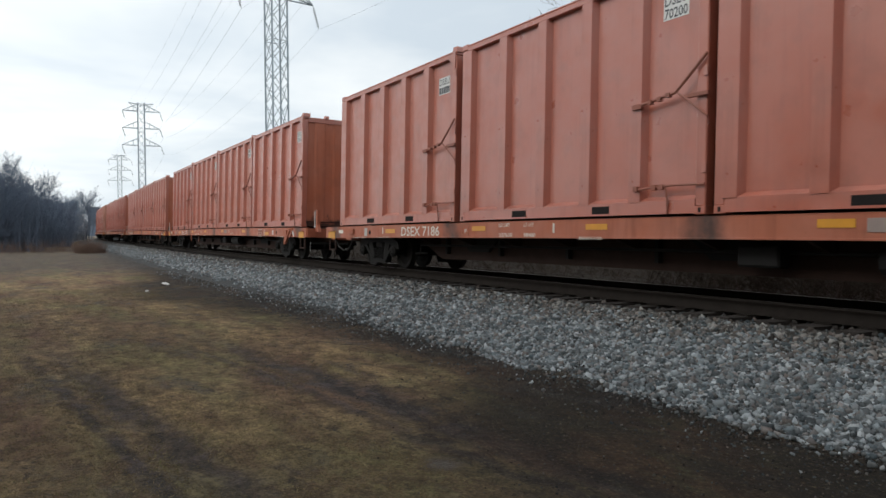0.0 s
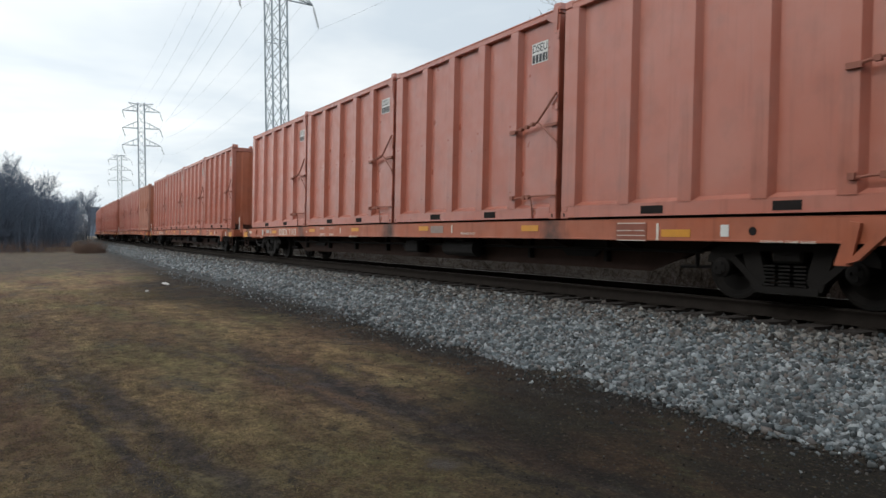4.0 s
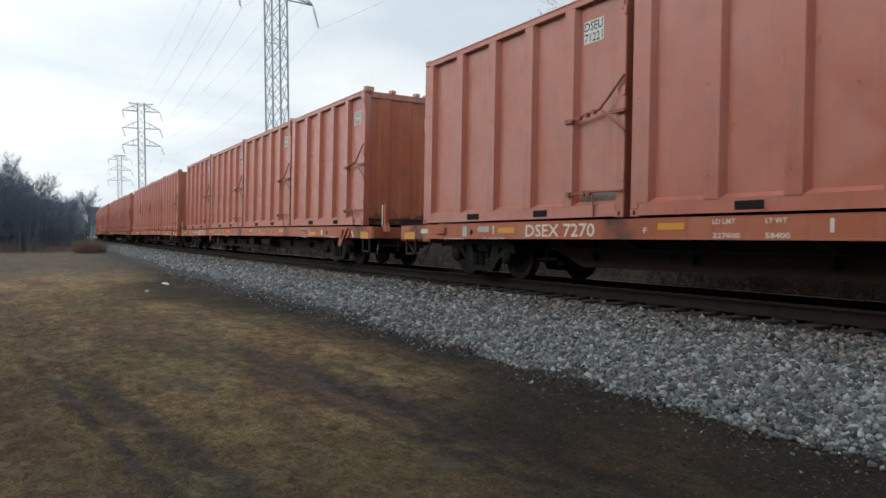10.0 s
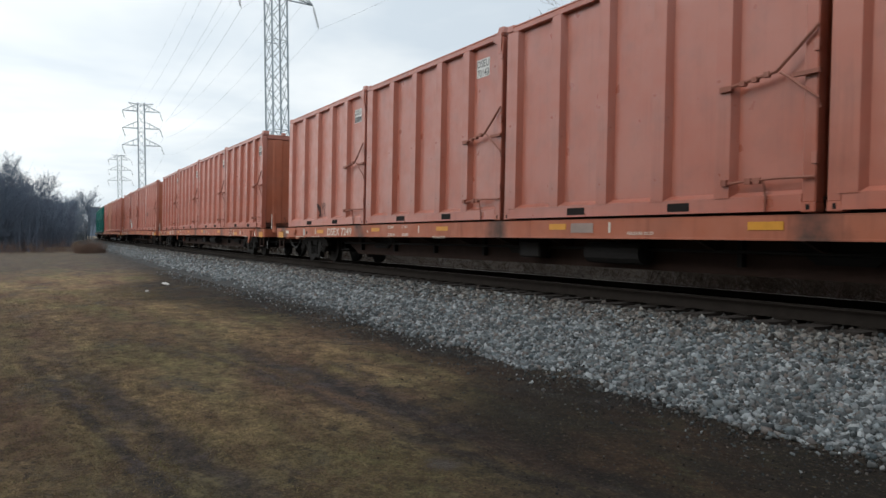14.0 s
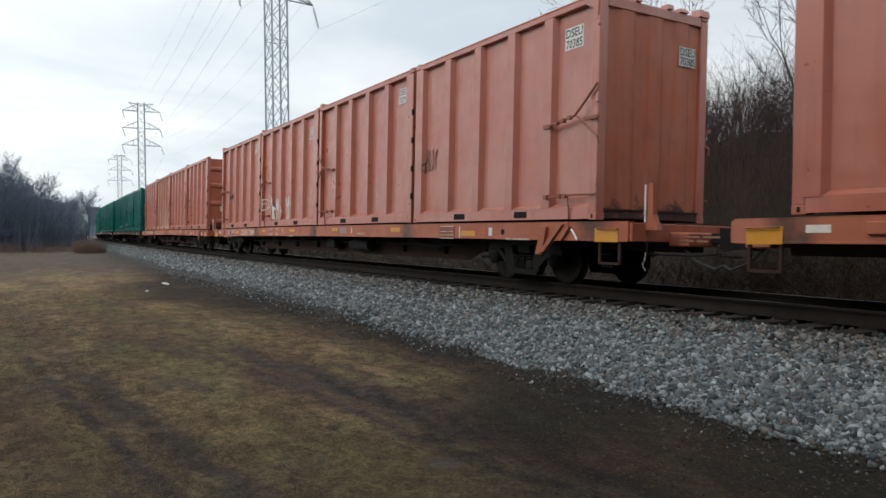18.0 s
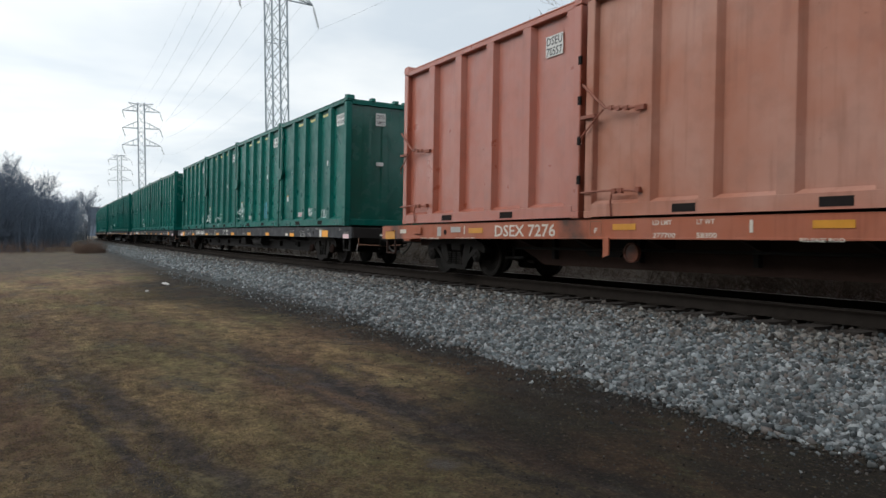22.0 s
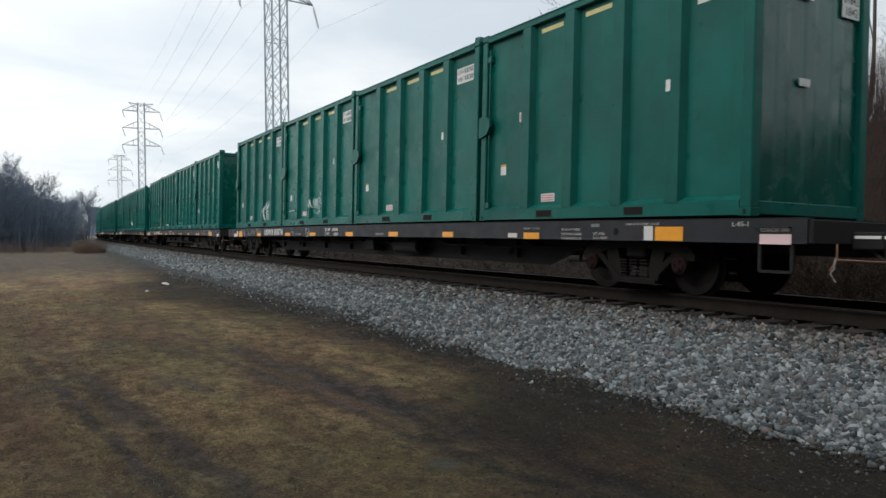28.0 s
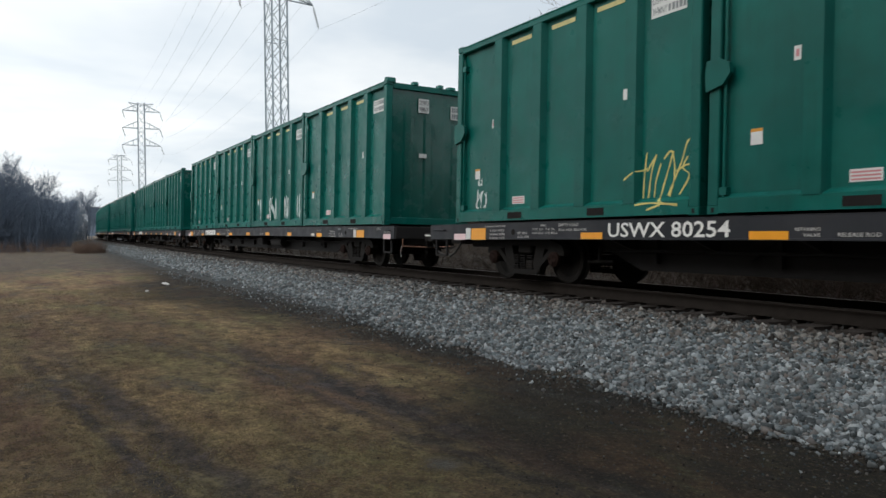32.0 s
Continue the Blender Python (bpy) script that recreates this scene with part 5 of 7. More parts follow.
        pl = plate("data_plate", X(4.12), X(4.72), B + 0.03, T - 0.03, y, MAT["hardware"], car, 0.005, "dark brown stencil panel with pale frame")
        bars("frame_line", [(B + 0.03, 0.012, 0.56), (T - 0.042, 0.012, 0.56), (B + 0.1, 0.01, 0.56), (B + 0.17, 0.01, 0.3, 0.04, 0.2)], X(4.70), y + 0.006, MAT["old_white"], pl)
        for u, w, z0, z1, mm in ((24.43, 0.29, 0.16, 0.25, "old_white"), (22.87, 0.16, 0.085, 0.285, "dim_white"), (2.75, 0.12, 0.1, 0.25, "label"), (9.83, 0.52, 0.13, 0.28, "grey_primer")):
            plate("tag_label", X(u), X(u + w), B + z0, B + z1, y, MAT[mm], car, 0.003)
        bm = bmesh.new()
        box(bm, X(23.68), X(24.03), SILL_Y - 0.01, SILL_Y + 0.05, B + 0.135, B + 0.275, 0.012)
        part("junction_box", bm, sill_mat, car, "small steel box on the sill")
        for u in (21.94, 15.46, 9.45):
            plate("tick", X(u), X(u + 0.045), B + 0.13, T - 0.03, y, mark_mat, car)
        plate("tick", X(3.9), X(3.94), B + 0.04, T - 0.04, y, mark_mat, car)
        pl = bars("plate_box", [(B + 0.095, 0.01, 0.25), (B + 0.305, 0.01, 0.25)], X(18.34), y, MAT["faint"], car)
        for a in (18.33, 18.09):
            plate("box_line", X(a), X(a) + 0.01, B + 0.1, B + 0.31, y, MAT["faint"], pl, 0.002)
        lettering("F", X(18.24), B + 0.13, y + 0.001, 0.07, 0.08, MAT["old_white"], pl)
        for words, u, z, w, h in (("LD LMT", 17.06, B + 0.24, 0.34, 0.065), ("LT WT", 16.3, B + 0.24, 0.28, 0.065), ("RELEASE ROD", 14.85, B + 0.02, 0.52, 0.045), ("RELEASE ROD", 9.11, B + 0.1, 0.52, 0.045),
                                  ("2 INCH HF COMP SHOES", 23.75, B + 0.03, 0.8, 0.032), ("LIFT AND JACK HERE", 22.3, B + 0.03, 0.7, 0.032), ("2 INCH HF COMP SHOES", 2.3, B + 0.03, 0.7, 0.03)):
            lettering(words, X(u), z, y + 0.0005, w, h, MAT["old_white"], car, "stencil")
        bars("stencil", [(T - 0.2, 0.03, 0.4, 0.05, 0.3), (T - 0.26, 0.03, 0.3, 0.05, 0.2)], X(-0.98), 0.56, MAT["faint"], car)
    else:
        for a, b2, z0, z1 in ((1.00, 1.49, 0.05, 0.24), (23.58, 24.07, 0.03, 0.25), (20.79, 21.27, 0.05, 0.15), (17.38, 17.9, 0.05, 0.15), (15.0, 15.5, 0.05, 0.15), (12.15, 12.65, 0.05, 0.16), (9.46, 9.96, 0.05, 0.16), (6.95, 7.38, 0.05, 0.16), (4.10, 4.54, 0.04, 0.15)):
            plate("reflector", X(a), X(b2), B + z0, B + z1, y, MAT["amber"], car, 0.004, "amber reflector")
        for a, b2, z0, z1, mm in ((24.28, 24.70, 0.03, 0.15, "pink"), (24.10, 24.265, 0.04, 0.26, "label"), (-0.57, -0.16, 0.03, 0.15, "pink"), (1.53, 1.70, 0.05, 0.25, "label"), (4.74, 5.01, 0.06, 0.14, "old_white")):
            plate("tag_label", X(a), X(b2), B + z0, B + z1, y, MAT[mm], car)
        plate("badge_plate", X(2.62), X(2.80), B + 0.24, B + 0.29, y, MAT["grey_ink"], car)
        for words, u, z, w, h in (("2 INCH HF COMP SHOES", 23.60, T - 0.055, 0.65, 0.032), ("36 INCH WHEELS", 23.45, T - 0.135, 0.46, 0.04), ("U84 BRAKE BEAMS", 23.46, T - 0.205, 0.5, 0.04), ("SEE BADGE PLATE", 23.46, T - 0.275, 0.48, 0.04),
                                  ("LIFT AND", 22.58, T - 0.19, 0.28, 0.045), ("JACK HERE", 22.58, T - 0.26, 0.34, 0.045), ("SPRS", 21.94, T - 0.06, 0.16, 0.035), ("7 OC D5", 22.16, T - 0.125, 0.28, 0.04), ("7 IC D5", 21.80, T - 0.125, 0.24, 0.04),
                                  ("2 OC B353", 22.16, T - 0.19, 0.30, 0.04), ("2 IC B354", 21.80, T - 0.19, 0.30, 0.04), ("EMPTY LOAD", 21.47, T - 0.065, 0.49, 0.05), ("7/16 ADJ. BLOCK", 21.47, T - 0.15, 0.68, 0.05),
                                  ("RETAINING", 17.3, B + 0.15, 0.3, 0.04), ("VALVE", 17.2, B + 0.085, 0.2, 0.04), ("RELEASE ROD", 16.8, B + 0.085, 0.46, 0.045), ("2 INCH HF COMP SHOES", 2.07, T - 0.055, 0.65, 0.034), ("36 INCH WHEELS", 3.51, T - 0.135, 0.46, 0.038), ("U84 BRAKE BEAMS", 3.51, T - 0.205, 0.49, 0.038), ("SEE BADGE PLATE", 3.51, T - 0.275, 0.48, 0.038),
                                  ("7 OC D5", 4.56, T - 0.115, 0.2, 0.035), ("7 IC D5", 4.3, T - 0.115, 0.2, 0.035), ("LIFT AND", 2.76, T - 0.20, 0.26, 0.045), ("JACK HERE", 2.76, T - 0.27, 0.32, 0.045), ("L-85-1", 0.23, T - 0.075, 0.23, 0.06), ("CUSHION UNIT", -0.17, T - 0.14, 0.39, 0.045), ("RELEASE ROD", 10.7, B + 0.085, 0.46, 0.045)):
            lettering(words, X(u), z, y + 0.0005, w, h, MAT["dim_white"], car, "stencil")
        bars("stencil", [(T - 0.2, 0.035, 0.3, 0.04, 0.3)], X(-0.84), 0.56, mark_mat, car)
        pl = bars("plate_box", [(B + 0.03, 0.012, 0.3), (T - 0.06, 0.012, 0.3)], X(15.88), y, mark_mat, car)
        for a in (15.865, 15.58):
            plate("box_line", X(a), X(a) + 0.014, B + 0.03, T - 0.048, y, mark_mat, pl, 0.002)
        lettering("F", X(15.77), B + 0.06, y + 0.001, 0.09, 0.09, mark_mat, pl)
    for u in (2.41 if orange else 2.26, 22.71):
        bm = bmesh.new()
        rod(bm, [(X(u), y - 0.002, B + 0.17), (X(u), y + 0.003, B + 0.17)], 0.055, 10)
        part("jack_hole", bm, MAT["hole"], car, "round jacking hole, a flat black disc for its shaded inside")
    sets = []
    for u in TRUCKS:
        tr, w = truck_parts(car, u, MAT["steel_dirty"], MAT["steel_dirty"] if orange else MAT["rust_cap"])
        sets += w
    return car, sets


# ---------------------------------------------------------------- the train
CAR_AT = (-6.12, 22.02, 50.18, 78.32, 106.45, 134.49, 162.52, 190.52, 218.70, 246.81, 275.11, 303.36, 331.45, 359.56, 387.71)
FIRST, LAST, FIRST_GREEN = -1, 18, 9


def car_start(k):
    """Where the leading container end of car k stands at 0 s, along the line."""
    return CAR_AT[k + 1] if k <= 13 else CAR_AT[-1] + 28.14 * (k - 13)


# small unevenness of its run: seconds and metres ahead of the mean
DRIFT = ((0, 0.11), (1, 0.0), (10, 0.0), (11, 0.06), (12, 0.0), (17, 0.0), (18, -0.04), (19, 0.0), (22, 0.0), (23, 0.10), (24, 0.14), (25, -0.05), (28, 0.0), (32, 0.0))


def gone(t):
    """How far the train has come by t seconds."""
    return 11.8131 * t - 0.007428 * t * t + 4.613e-5 * t ** 3 + float(np.interp(t, [a for a, _ in DRIFT], [b for _, b in DRIFT]))


def car_pose(k, t):
    """Pose of car k at t: its middle, on the chord between its two trucks."""
    s = car_start(k) - gone(t)
    (xa, ya, _), (xb, yb, _) = track_at(s + TRUCKS[0]), track_at(s + TRUCKS[1])
    d = Vector((xb - xa, yb - ya, 0)).normalized()
    mid = Vector((xa, ya, RAIL_Z)) + d * (MID - TRUCKS[0])
    return Matrix.Translation(mid) @ Matrix.Rotation(math.atan2(d.y, d.x), 4, "Z") @ Matrix.Rotation(CANT, 4, "X")


PITCH_BOX = 6.232
MARKS = {-1: "DSEX 7186", 0: "DSEX 7170", 1: "DSEX 7103", 2: "DSEX 7268", 3: "DSEX 7270", 4: "DSEX 7213", 5: "DSEX 7249", 6: "DSEX 7137",
         7: "DSEX 7088", 8: "DSEX 7276", 9: "USWX 80460", 10: "USWX", 11: "USWX 80376", 12: "USWX 80254"}
MARK_AT = {6: (21.07, 1.68), 7: (20.86, 1.84), 8: (20.91, 1.74)}     # from the near container end, and width
BOX_SHIFT = {(-1, 3): 0.09, (0, 3): 0.08, (9, 3): 0.14, (4, 3): 0.14, (4, 2): 0.05, (6, 3): 0.12, (6, 2): 0.05}
LOADS = {4: ("227700", "58300"), 7: ("227500", "58500"), 8: ("277700", "58300"), 11: ("224500", "61500"), 12: ("224600", "61400")}
BOX_NO = {(-1, 2): "70200", (0, 0): "70080", (0, 1): "70995", (0, 2): "70108", (0, 3): "71216", (1, 0): "70118", (2, 0): "70915", (2, 1): "70033", (2, 2): "70259", (2, 3): "70037",
          (3, 0): "70904", (3, 1): "70222", (3, 2): "71254", (3, 3): "71221", (4, 0): "70863", (4, 1): "70155", (4, 3): "70220", (5, 0): "71078", (5, 1): "71175", (5, 2): "70143",
          (6, 2): "70902", (6, 3): "70843", (7, 0): "70385", (7, 1): "70293", (7, 2): "70500", (7, 3): "71207", (8, 0): "70781", (8, 1): "70213", (8, 2): "70315", (8, 3): "70557"}
# far edge and top of the side label on the box
LABEL_AT = {(0, 1): (0.95, 3.17), (0, 2): (0.97, 3.16), (0, 3): (1.00, 3.14), (2, 1): (0.87, 3.10), (2, 2): (0.96, 3.22), (2, 3): (1.02, 3.24), (3, 0): (0.90, 3.13), (3, 1): (0.94, 3.25), (3, 2): (1.04, 3.14), (3, 3): (1.03, 3.17),
            (4, 0): (0.95, 3.08), (4, 1): (1.02, 3.11), (4, 3): (0.95, 3.20), (5, 0): (0.92, 3.00), (5, 1): (0.97, 3.20), (5, 2): (1.02, 3.20), (6, 2): (1.05, 3.10), (6, 3): (1.0, 3.20),
            (7, 0): (0.94, 3.18), (7, 1): (0.91, 3.22), (7, 2): (0.96, 3.09), (7, 3): (1.0, 3.24), (8, 0): (0.90, 3.09), (8, 1): (0.91, 3.11), (8, 2): (1.02, 3.16), (8, 3): (1.0, 3.16)}
GREEN_NO = {(9, 2): ("01041", "1041"), (10, 0): ("01850", "1850"), (12, 0): ("00701", "0701"), (11, 0): ("01842", "1842")}
letter_all(sorted({*MARKS.values(), *BOX_NO.values(), *"DSEU|F|LD LMT|LT WT|227600|58400|277700|58300|227700|227500|01041|1041|58500|224600|61400|224700|61300|224500|61500|2 INCH HF COMP SHOES|36 INCH WHEELS|U84 BRAKE BEAMS|SEE BADGE PLATE|LIFT AND|JACK HERE|SPRS|7 OC D5|7 IC D5|2 OC B353|2 IC B354|EMPTY LOAD|7/16 ADJ. BLOCK|1/4 ADJ. BLOCK|RETAINING|VALVE|RELEASE ROD|CUSHION UNIT|L-85-1|LIFT AND JACK HERE|DSWU|WMNY|01850|1850|00701|0701|01842|1842".split("|")}))

cars, boxes, wheels = {}, {}, {}
master_car = {"orange": flat_car("orange", 0)[0], "black": flat_car("black", 0)[0]}
master_box = {}
for i, m in enumerate(MAT["orange"]):
    master_box["orange", i] = orange_container(m)
master_box["faded", 0] = orange_container(MAT["faded"])
tagged(master_box["faded", 0], "sun-bleached pinkish orange ribbed steel waste container")
for i, m in enumerate(MAT["green"]):
    master_box["green", i] = green_container(m)

FADED = {(3, 0), (8, 2)}
TURNED = {(7, 1), (7, 2), (7, 3), (8, 0), (8, 1), (8, 2), (8, 3)}
used = set()


def take(master, key):
    """The master itself the first time, a copy after that."""
    if key not in used:
        used.add(key)
        return master
    return copy_thing(master, Matrix())


def number_label(thing, n, turned, at):
    """White label with the owner's letters and number on the side, and one on the door end."""
    far, top = at
    y = WID - DEPTH + 0.022
    lab = empty("number_label")
    lab.parent = thing
    if turned:
        lab.matrix_basis = Matrix.Rotation(math.pi, 4, "Z")
    x_left = -HALF + far
    plate("backing", x_left - 0.45, x_left, top - 0.36, top, y, MAT["label"], lab)
    lettering("DSEU", x_left - 0.02, top - 0.165, y + 0.004, 0.41, 0.145, MAT["ink"], lab)
    if n:
        lettering(n, x_left - 0.02, top - 0.345, y + 0.004, 0.41, 0.145, MAT["ink"], lab)
    else:
        bars("worn_number", [(top - 0.345, 0.14, 0.07, 0.025, 0.07, 0.025, 0.07, 0.025, 0.07, 0.02, 0.04)], x_left - 0.02, y + 0.004, MAT["ink"], lab)
    if not turned:
        x = -HALF + 0.0
        e = empty("end_label")
        e.parent = thing
        bm = bmesh.new()
        box(bm, x - 0.004, x + 0.004, -0.91, -0.53, 2.63, 2.95)
        part("backing", bm, MAT["label"], e)
        end_lettering("DSEU", -0.545, 2.80, x - 0.007, 0.35, 0.135, MAT["ink"], e)
        if n:
            end_lettering(n, -0.545, 2.645, x - 0.007, 0.35, 0.135, MAT["ink"], e)
        else:
            bm = bmesh.new()
            for c in range(5):
                box(bm, x - 0.008, x - 0.006, -0.60 - 0.072 * c, -0.55 - 0.072 * c, 2.645, 2.775)
            tagged(part("worn_number", bm, MAT["ink"], e), kind="stuff")


def green_print(thing, number):
    """Print on the side label and on the end labels of a green container."""
    holder = empty("label_print")
    holder.parent = thing
    y = WID - DEPTH + 0.025
    if number:
        lettering("DSWU", 0.95 - HALF, 3.04, y, 0.28, 0.12, MAT["ink"], holder)
        lettering(number[0], 0.655 - HALF, 3.04, y, 0.31, 0.12, MAT["ink"], holder)
        lettering("WMNY", 0.945 - HALF, 2.89, y, 0.27, 0.11, MAT["ink"], holder)
        lettering(number[1], 0.64 - HALF, 2.89, y, 0.28, 0.11, MAT["ink"], holder)
    else:
        for z in (3.05, 2.9):
            lettering("DSWU" if z > 3 else "WMNY", 0.945 - HALF, z, y, 0.27, 0.1, MAT["grey_ink"], holder)
            bars("worn_number", [(z, 0.1, 0.04, 0.025, 0.05, 0.02, 0.035, 0.025, 0.05, 0.02, 0.045)], 0.655 - HALF, y, MAT["grey_ink"], holder)
    x = -HALF + 0.04 - 0.0135
    end_lettering("DSWU", 0.30, 3.04, x, 0.26, 0.12, MAT["ink"], holder)
    end_lettering("WMNY", 0.30, 2.88, x, 0.26, 0.12, MAT["ink"], holder)
    if number:
        end_lettering(number[0], -0.64, 2.95, x, 0.34, 0.12, MAT["ink"], holder)
        end_lettering(number[1], -0.69, 2.79, x, 0.28, 0.12, MAT["ink"], holder)
    else:
        bm = bmesh.new()
        for z in (2.95, 2.79):
            for c in range(5):
                box(bm, x - 0.001, x + 0.001, -0.695 - 0.065 * c, -0.65 - 0.065 * c, z, z + 0.12)
        tagged(part("worn_number", bm, MAT["grey_ink"], holder), kind="stuff")


def ribbed_end(thing, n):
    """Papers, the slanting lock bar and the number label on a level-ribbed end."""
    fittings = empty("end_fittings")
    fittings.parent = thing
    fittings.matrix_basis = Matrix.Rotation(math.pi, 4, "Z")
    x = -HALF + 0.055
    bm = bmesh.new()
    rod(bm, [(x - 0.05, 0.42, 0.84), (x - 0.08, 0.25, 0.86), (x - 0.09, -0.75, 1.22), (x - 0.06, -1.0, 1.24)], 0.022)
    box(bm, x - 0.1, x, 0.25, 0.52, 0.78, 0.83)
    part("lock_bar", bm, MAT["hardware"], fittings, "slanting rusty lock bar")
    for y0, y1, z0, z1 in ((0.38, 0.23, 3.12, 3.3), (0.58, 0.40, 0.90, 1.16), (0.40, 0.18, 1.08, 1.22)):
        bm = bmesh.new()
        box(bm, x - 0.004, x + 0.004, y1, y0, z0, z1)
        part("paper_notice", bm, MAT["old_white"], fittings, "torn white paper notice")
    if n:
        bm = bmesh.new()
        box(bm, x - 0.004, x + 0.004, -0.94, -0.54, 2.46, 2.8)
        part("backing", bm, MAT["label"], fittings)
        end_lettering("DSEU", -0.56, 2.65, x - 0.007, 0.36, 0.12, MAT["ink"], fittings)
        end_lettering(n, -0.56, 2.49, x - 0.007, 0.36, 0.12, MAT["ink"], fittings)


for k in range(FIRST, LAST + 1):
    green = k >= FIRST_GREEN
    style = "black" if green else "orange"
    cars[k] = take(master_car[style], style)
    for j in range(4):
        if green:
            key = ("green", (k * 5 + j * 2) % 3)
        elif (k, j) in FADED:
            key = ("faded", 0)
        else:
            key = ("orange", (k * 3 + j * 7 + j // 2) % 4)
        boxes[k, j] = take(master_box[key], key)

# what differs from car to car and from box to box
for k, car in cars.items():
    green = k >= FIRST_GREEN
    y = SILL_Y + 0.0055
    mat = MAT["white"] if green else MAT["old_white"]
    if k in MARKS:
        text = MARKS[k]
        u0, w = (20.32, 2.15 if len(text) > 4 else 0.85) if green else (20.98, 1.74)
        if not green:
            u0, w = MARK_AT.get(k, (u0, w))
        lettering(text, u0 - MID, MARK_Z + 0.075, y, w, 0.215, mat, car, "reporting_mark", label="white reporting mark stencilled on the sill")
        if len(text) == 4:
            bars("worn_number", [(MARK_Z + 0.075, 0.215, 0.18, 0.06, 0.18, 0.06, 0.18, 0.06, 0.18, 0.06, 0.18)], u0 - 1.0 - MID, y, mat, car)
        if green:
            a, b = LOADS.get(k, ("224700", "61300"))
            for s, u, z, w in (("LD LMT", 14.2, 0.19, 0.42), (a, 13.66, 0.19, 0.44), ("LT WT", 14.2, 0.06, 0.34), (b, 13.56, 0.06, 0.36)):
                lettering(s, u - MID, MARK_Z + z, y, w, 0.085, mat, car, "stencil")
        else:
            for s, u, w in zip(LOADS.get(k, ("227600", "58400")), (17.05, 16.3), (0.4, 0.32)):
                lettering(s, u - MID, MARK_Z + 0.06, y, w, 0.07, mat, car, "stencil")
    else:
        bars("worn_number", [(MARK_Z + 0.075, 0.215, *([0.17, 0.07] * 9))], 20.32 - MID, y, mat, car)
    if k in (1, 3, 7, 8):
        plate("tag_label", 22.11 - MID, 22.48 - MID, MARK_Z + 0.165, MARK_Z + 0.275, y, MAT["dim_white"], car)
    if k == 4:
        lettering("EMPTY LOAD", 22.38 - MID, MARK_Z + 0.215, y, 0.5, 0.06, MAT["dim_white"], car, "stencil")
        lettering("1/4 ADJ. BLOCK", 22.46 - MID, MARK_Z + 0.13, y, 0.62, 0.06, MAT["dim_white"], car, "stencil")
    if k in (0, 4, 6, 8):
        # hand brake gear hung below the sill of some cars
        bm = bmesh.new()
        prism(bm, [(18.02 - MID, MARK_Z + 0.06), (17.90 - MID, MARK_Z + 0.06), (17.90 - MID, MARK_Z - 0.2), (18.02 - MID, MARK_Z - 0.24)], SILL_Y + 0.005, SILL_Y + 0.03)
        part("brake_bracket", bm, MAT["sill"], car)
        bm = bmesh.new()
        lathe(bm, [(SILL_Y - 0.24, 0.0), (SILL_Y - 0.24, 0.15), (SILL_Y - 0.17, 0.155), (SILL_Y - 0.165, 0.13), (SILL_Y - 0.185, 0.12), (SILL_Y - 0.18, 0.0)], 20)
        wheel = part("brake_drum", bm, MAT["sill"], car, "rusty orange round brake drum")
        wheel.location = (17.76 - MID, -0.12, MARK_Z - 0.16)
    for j in range(4):
        if green and k < 14:
            green_print(boxes[k, j], GREEN_NO.get((k, j)))
        if (k, j) in TURNED:
            # the far side's fork pockets and lock holes, which face the camera here
            for c, w in ((2.0, 0.2), (4.12, 0.2)):
                bm = bmesh.new()
                box(bm, c - HALF - w, c - HALF + w, -WID - 0.0035, -WID + 0.01, 0.05, 0.165)
                part("fork_pocket", bm, MAT["hole"], boxes[k, j], "fork pocket, a flat dark plate for its shaded inside")
            for sx in (1, -1):
                bm = bmesh.new()
                box(bm, sx * (HALF - 0.09) - 0.022, sx * (HALF - 0.09) + 0.022, -WID - 0.004, -WID - 0.0025, 0.028, 0.092)
                part("lock_hole", bm, MAT["hole"], boxes[k, j])
        if (k, j) in TURNED and j == 0:
            ribbed_end(boxes[k, j], BOX_NO.get((k, j)))
        if not green:
            number_label(boxes[k, j], BOX_NO.get((k, j)), (k, j) in TURNED, LABEL_AT.get((k, j), (0.86, 3.12)))
            if (k, j) in TURNED:
                for z in (0.62, 1.25, 1.9, 2.55):
                    bm = bmesh.new()
                    box(bm, HALF - 0.05, HALF + 0.014, -WID - 0.004, -WID + 0.03, z - 0.07, z + 0.07)
                    part("notch", bm, MAT["hole"], boxes[k, j])

bent = set()
for car in cars.values():
    bow(car, bent)

# reflectors that sit elsewhere on some cars: car, usual place, metres moved
for k, u, d in ((3, 6.84, 0.46), (8, 6.84, 0.17), (0, 6.84, 0.09), (8, 17.74, -0.13), (12, 21.03, -0.35), (11, 23.82, -0.14), (12, 7.16, 0.10)):
    for ob in cars[k].children:
        if ob.name.startswith("reflector") and abs(ob.data.vertices[0].co.x - (u - MID)) < 0.4:
            ob.location.x += d


def patch(k, j, outline, colour, label):
    """A scraped or primed patch on the recessed wall; outline in x and z on the box."""
    bm = bmesh.new()
    prism(bm, outline, WID - DEPTH + 0.0195, WID - DEPTH + 0.0225)
    part("patch", bm, MAT[colour], boxes[k, j], label)


patch(3, 3, [(-2.0, 0.24), (-2.03, 0.40), (-2.25, 0.45), (-2.6, 0.43), (-2.9, 0.38), (-2.96, 0.24)], "bare_steel", "scraped grey dirty patch near the door")
patch(6, 2, [(1.90, 0.32), (1.86, 0.90), (1.14, 0.92), (1.16, 0.34)], "pale_orange", "square paler touched-up patch")

bm = bmesh.new()
box(bm, HALF - 0.27, HALF - 0.19, WID + 0.012, WID + 0.015, 1.25, 2.2)
part("paper_strip", bm, MAT["old_white"], boxes[3, 0], "tall pale strip stuck on the rib")

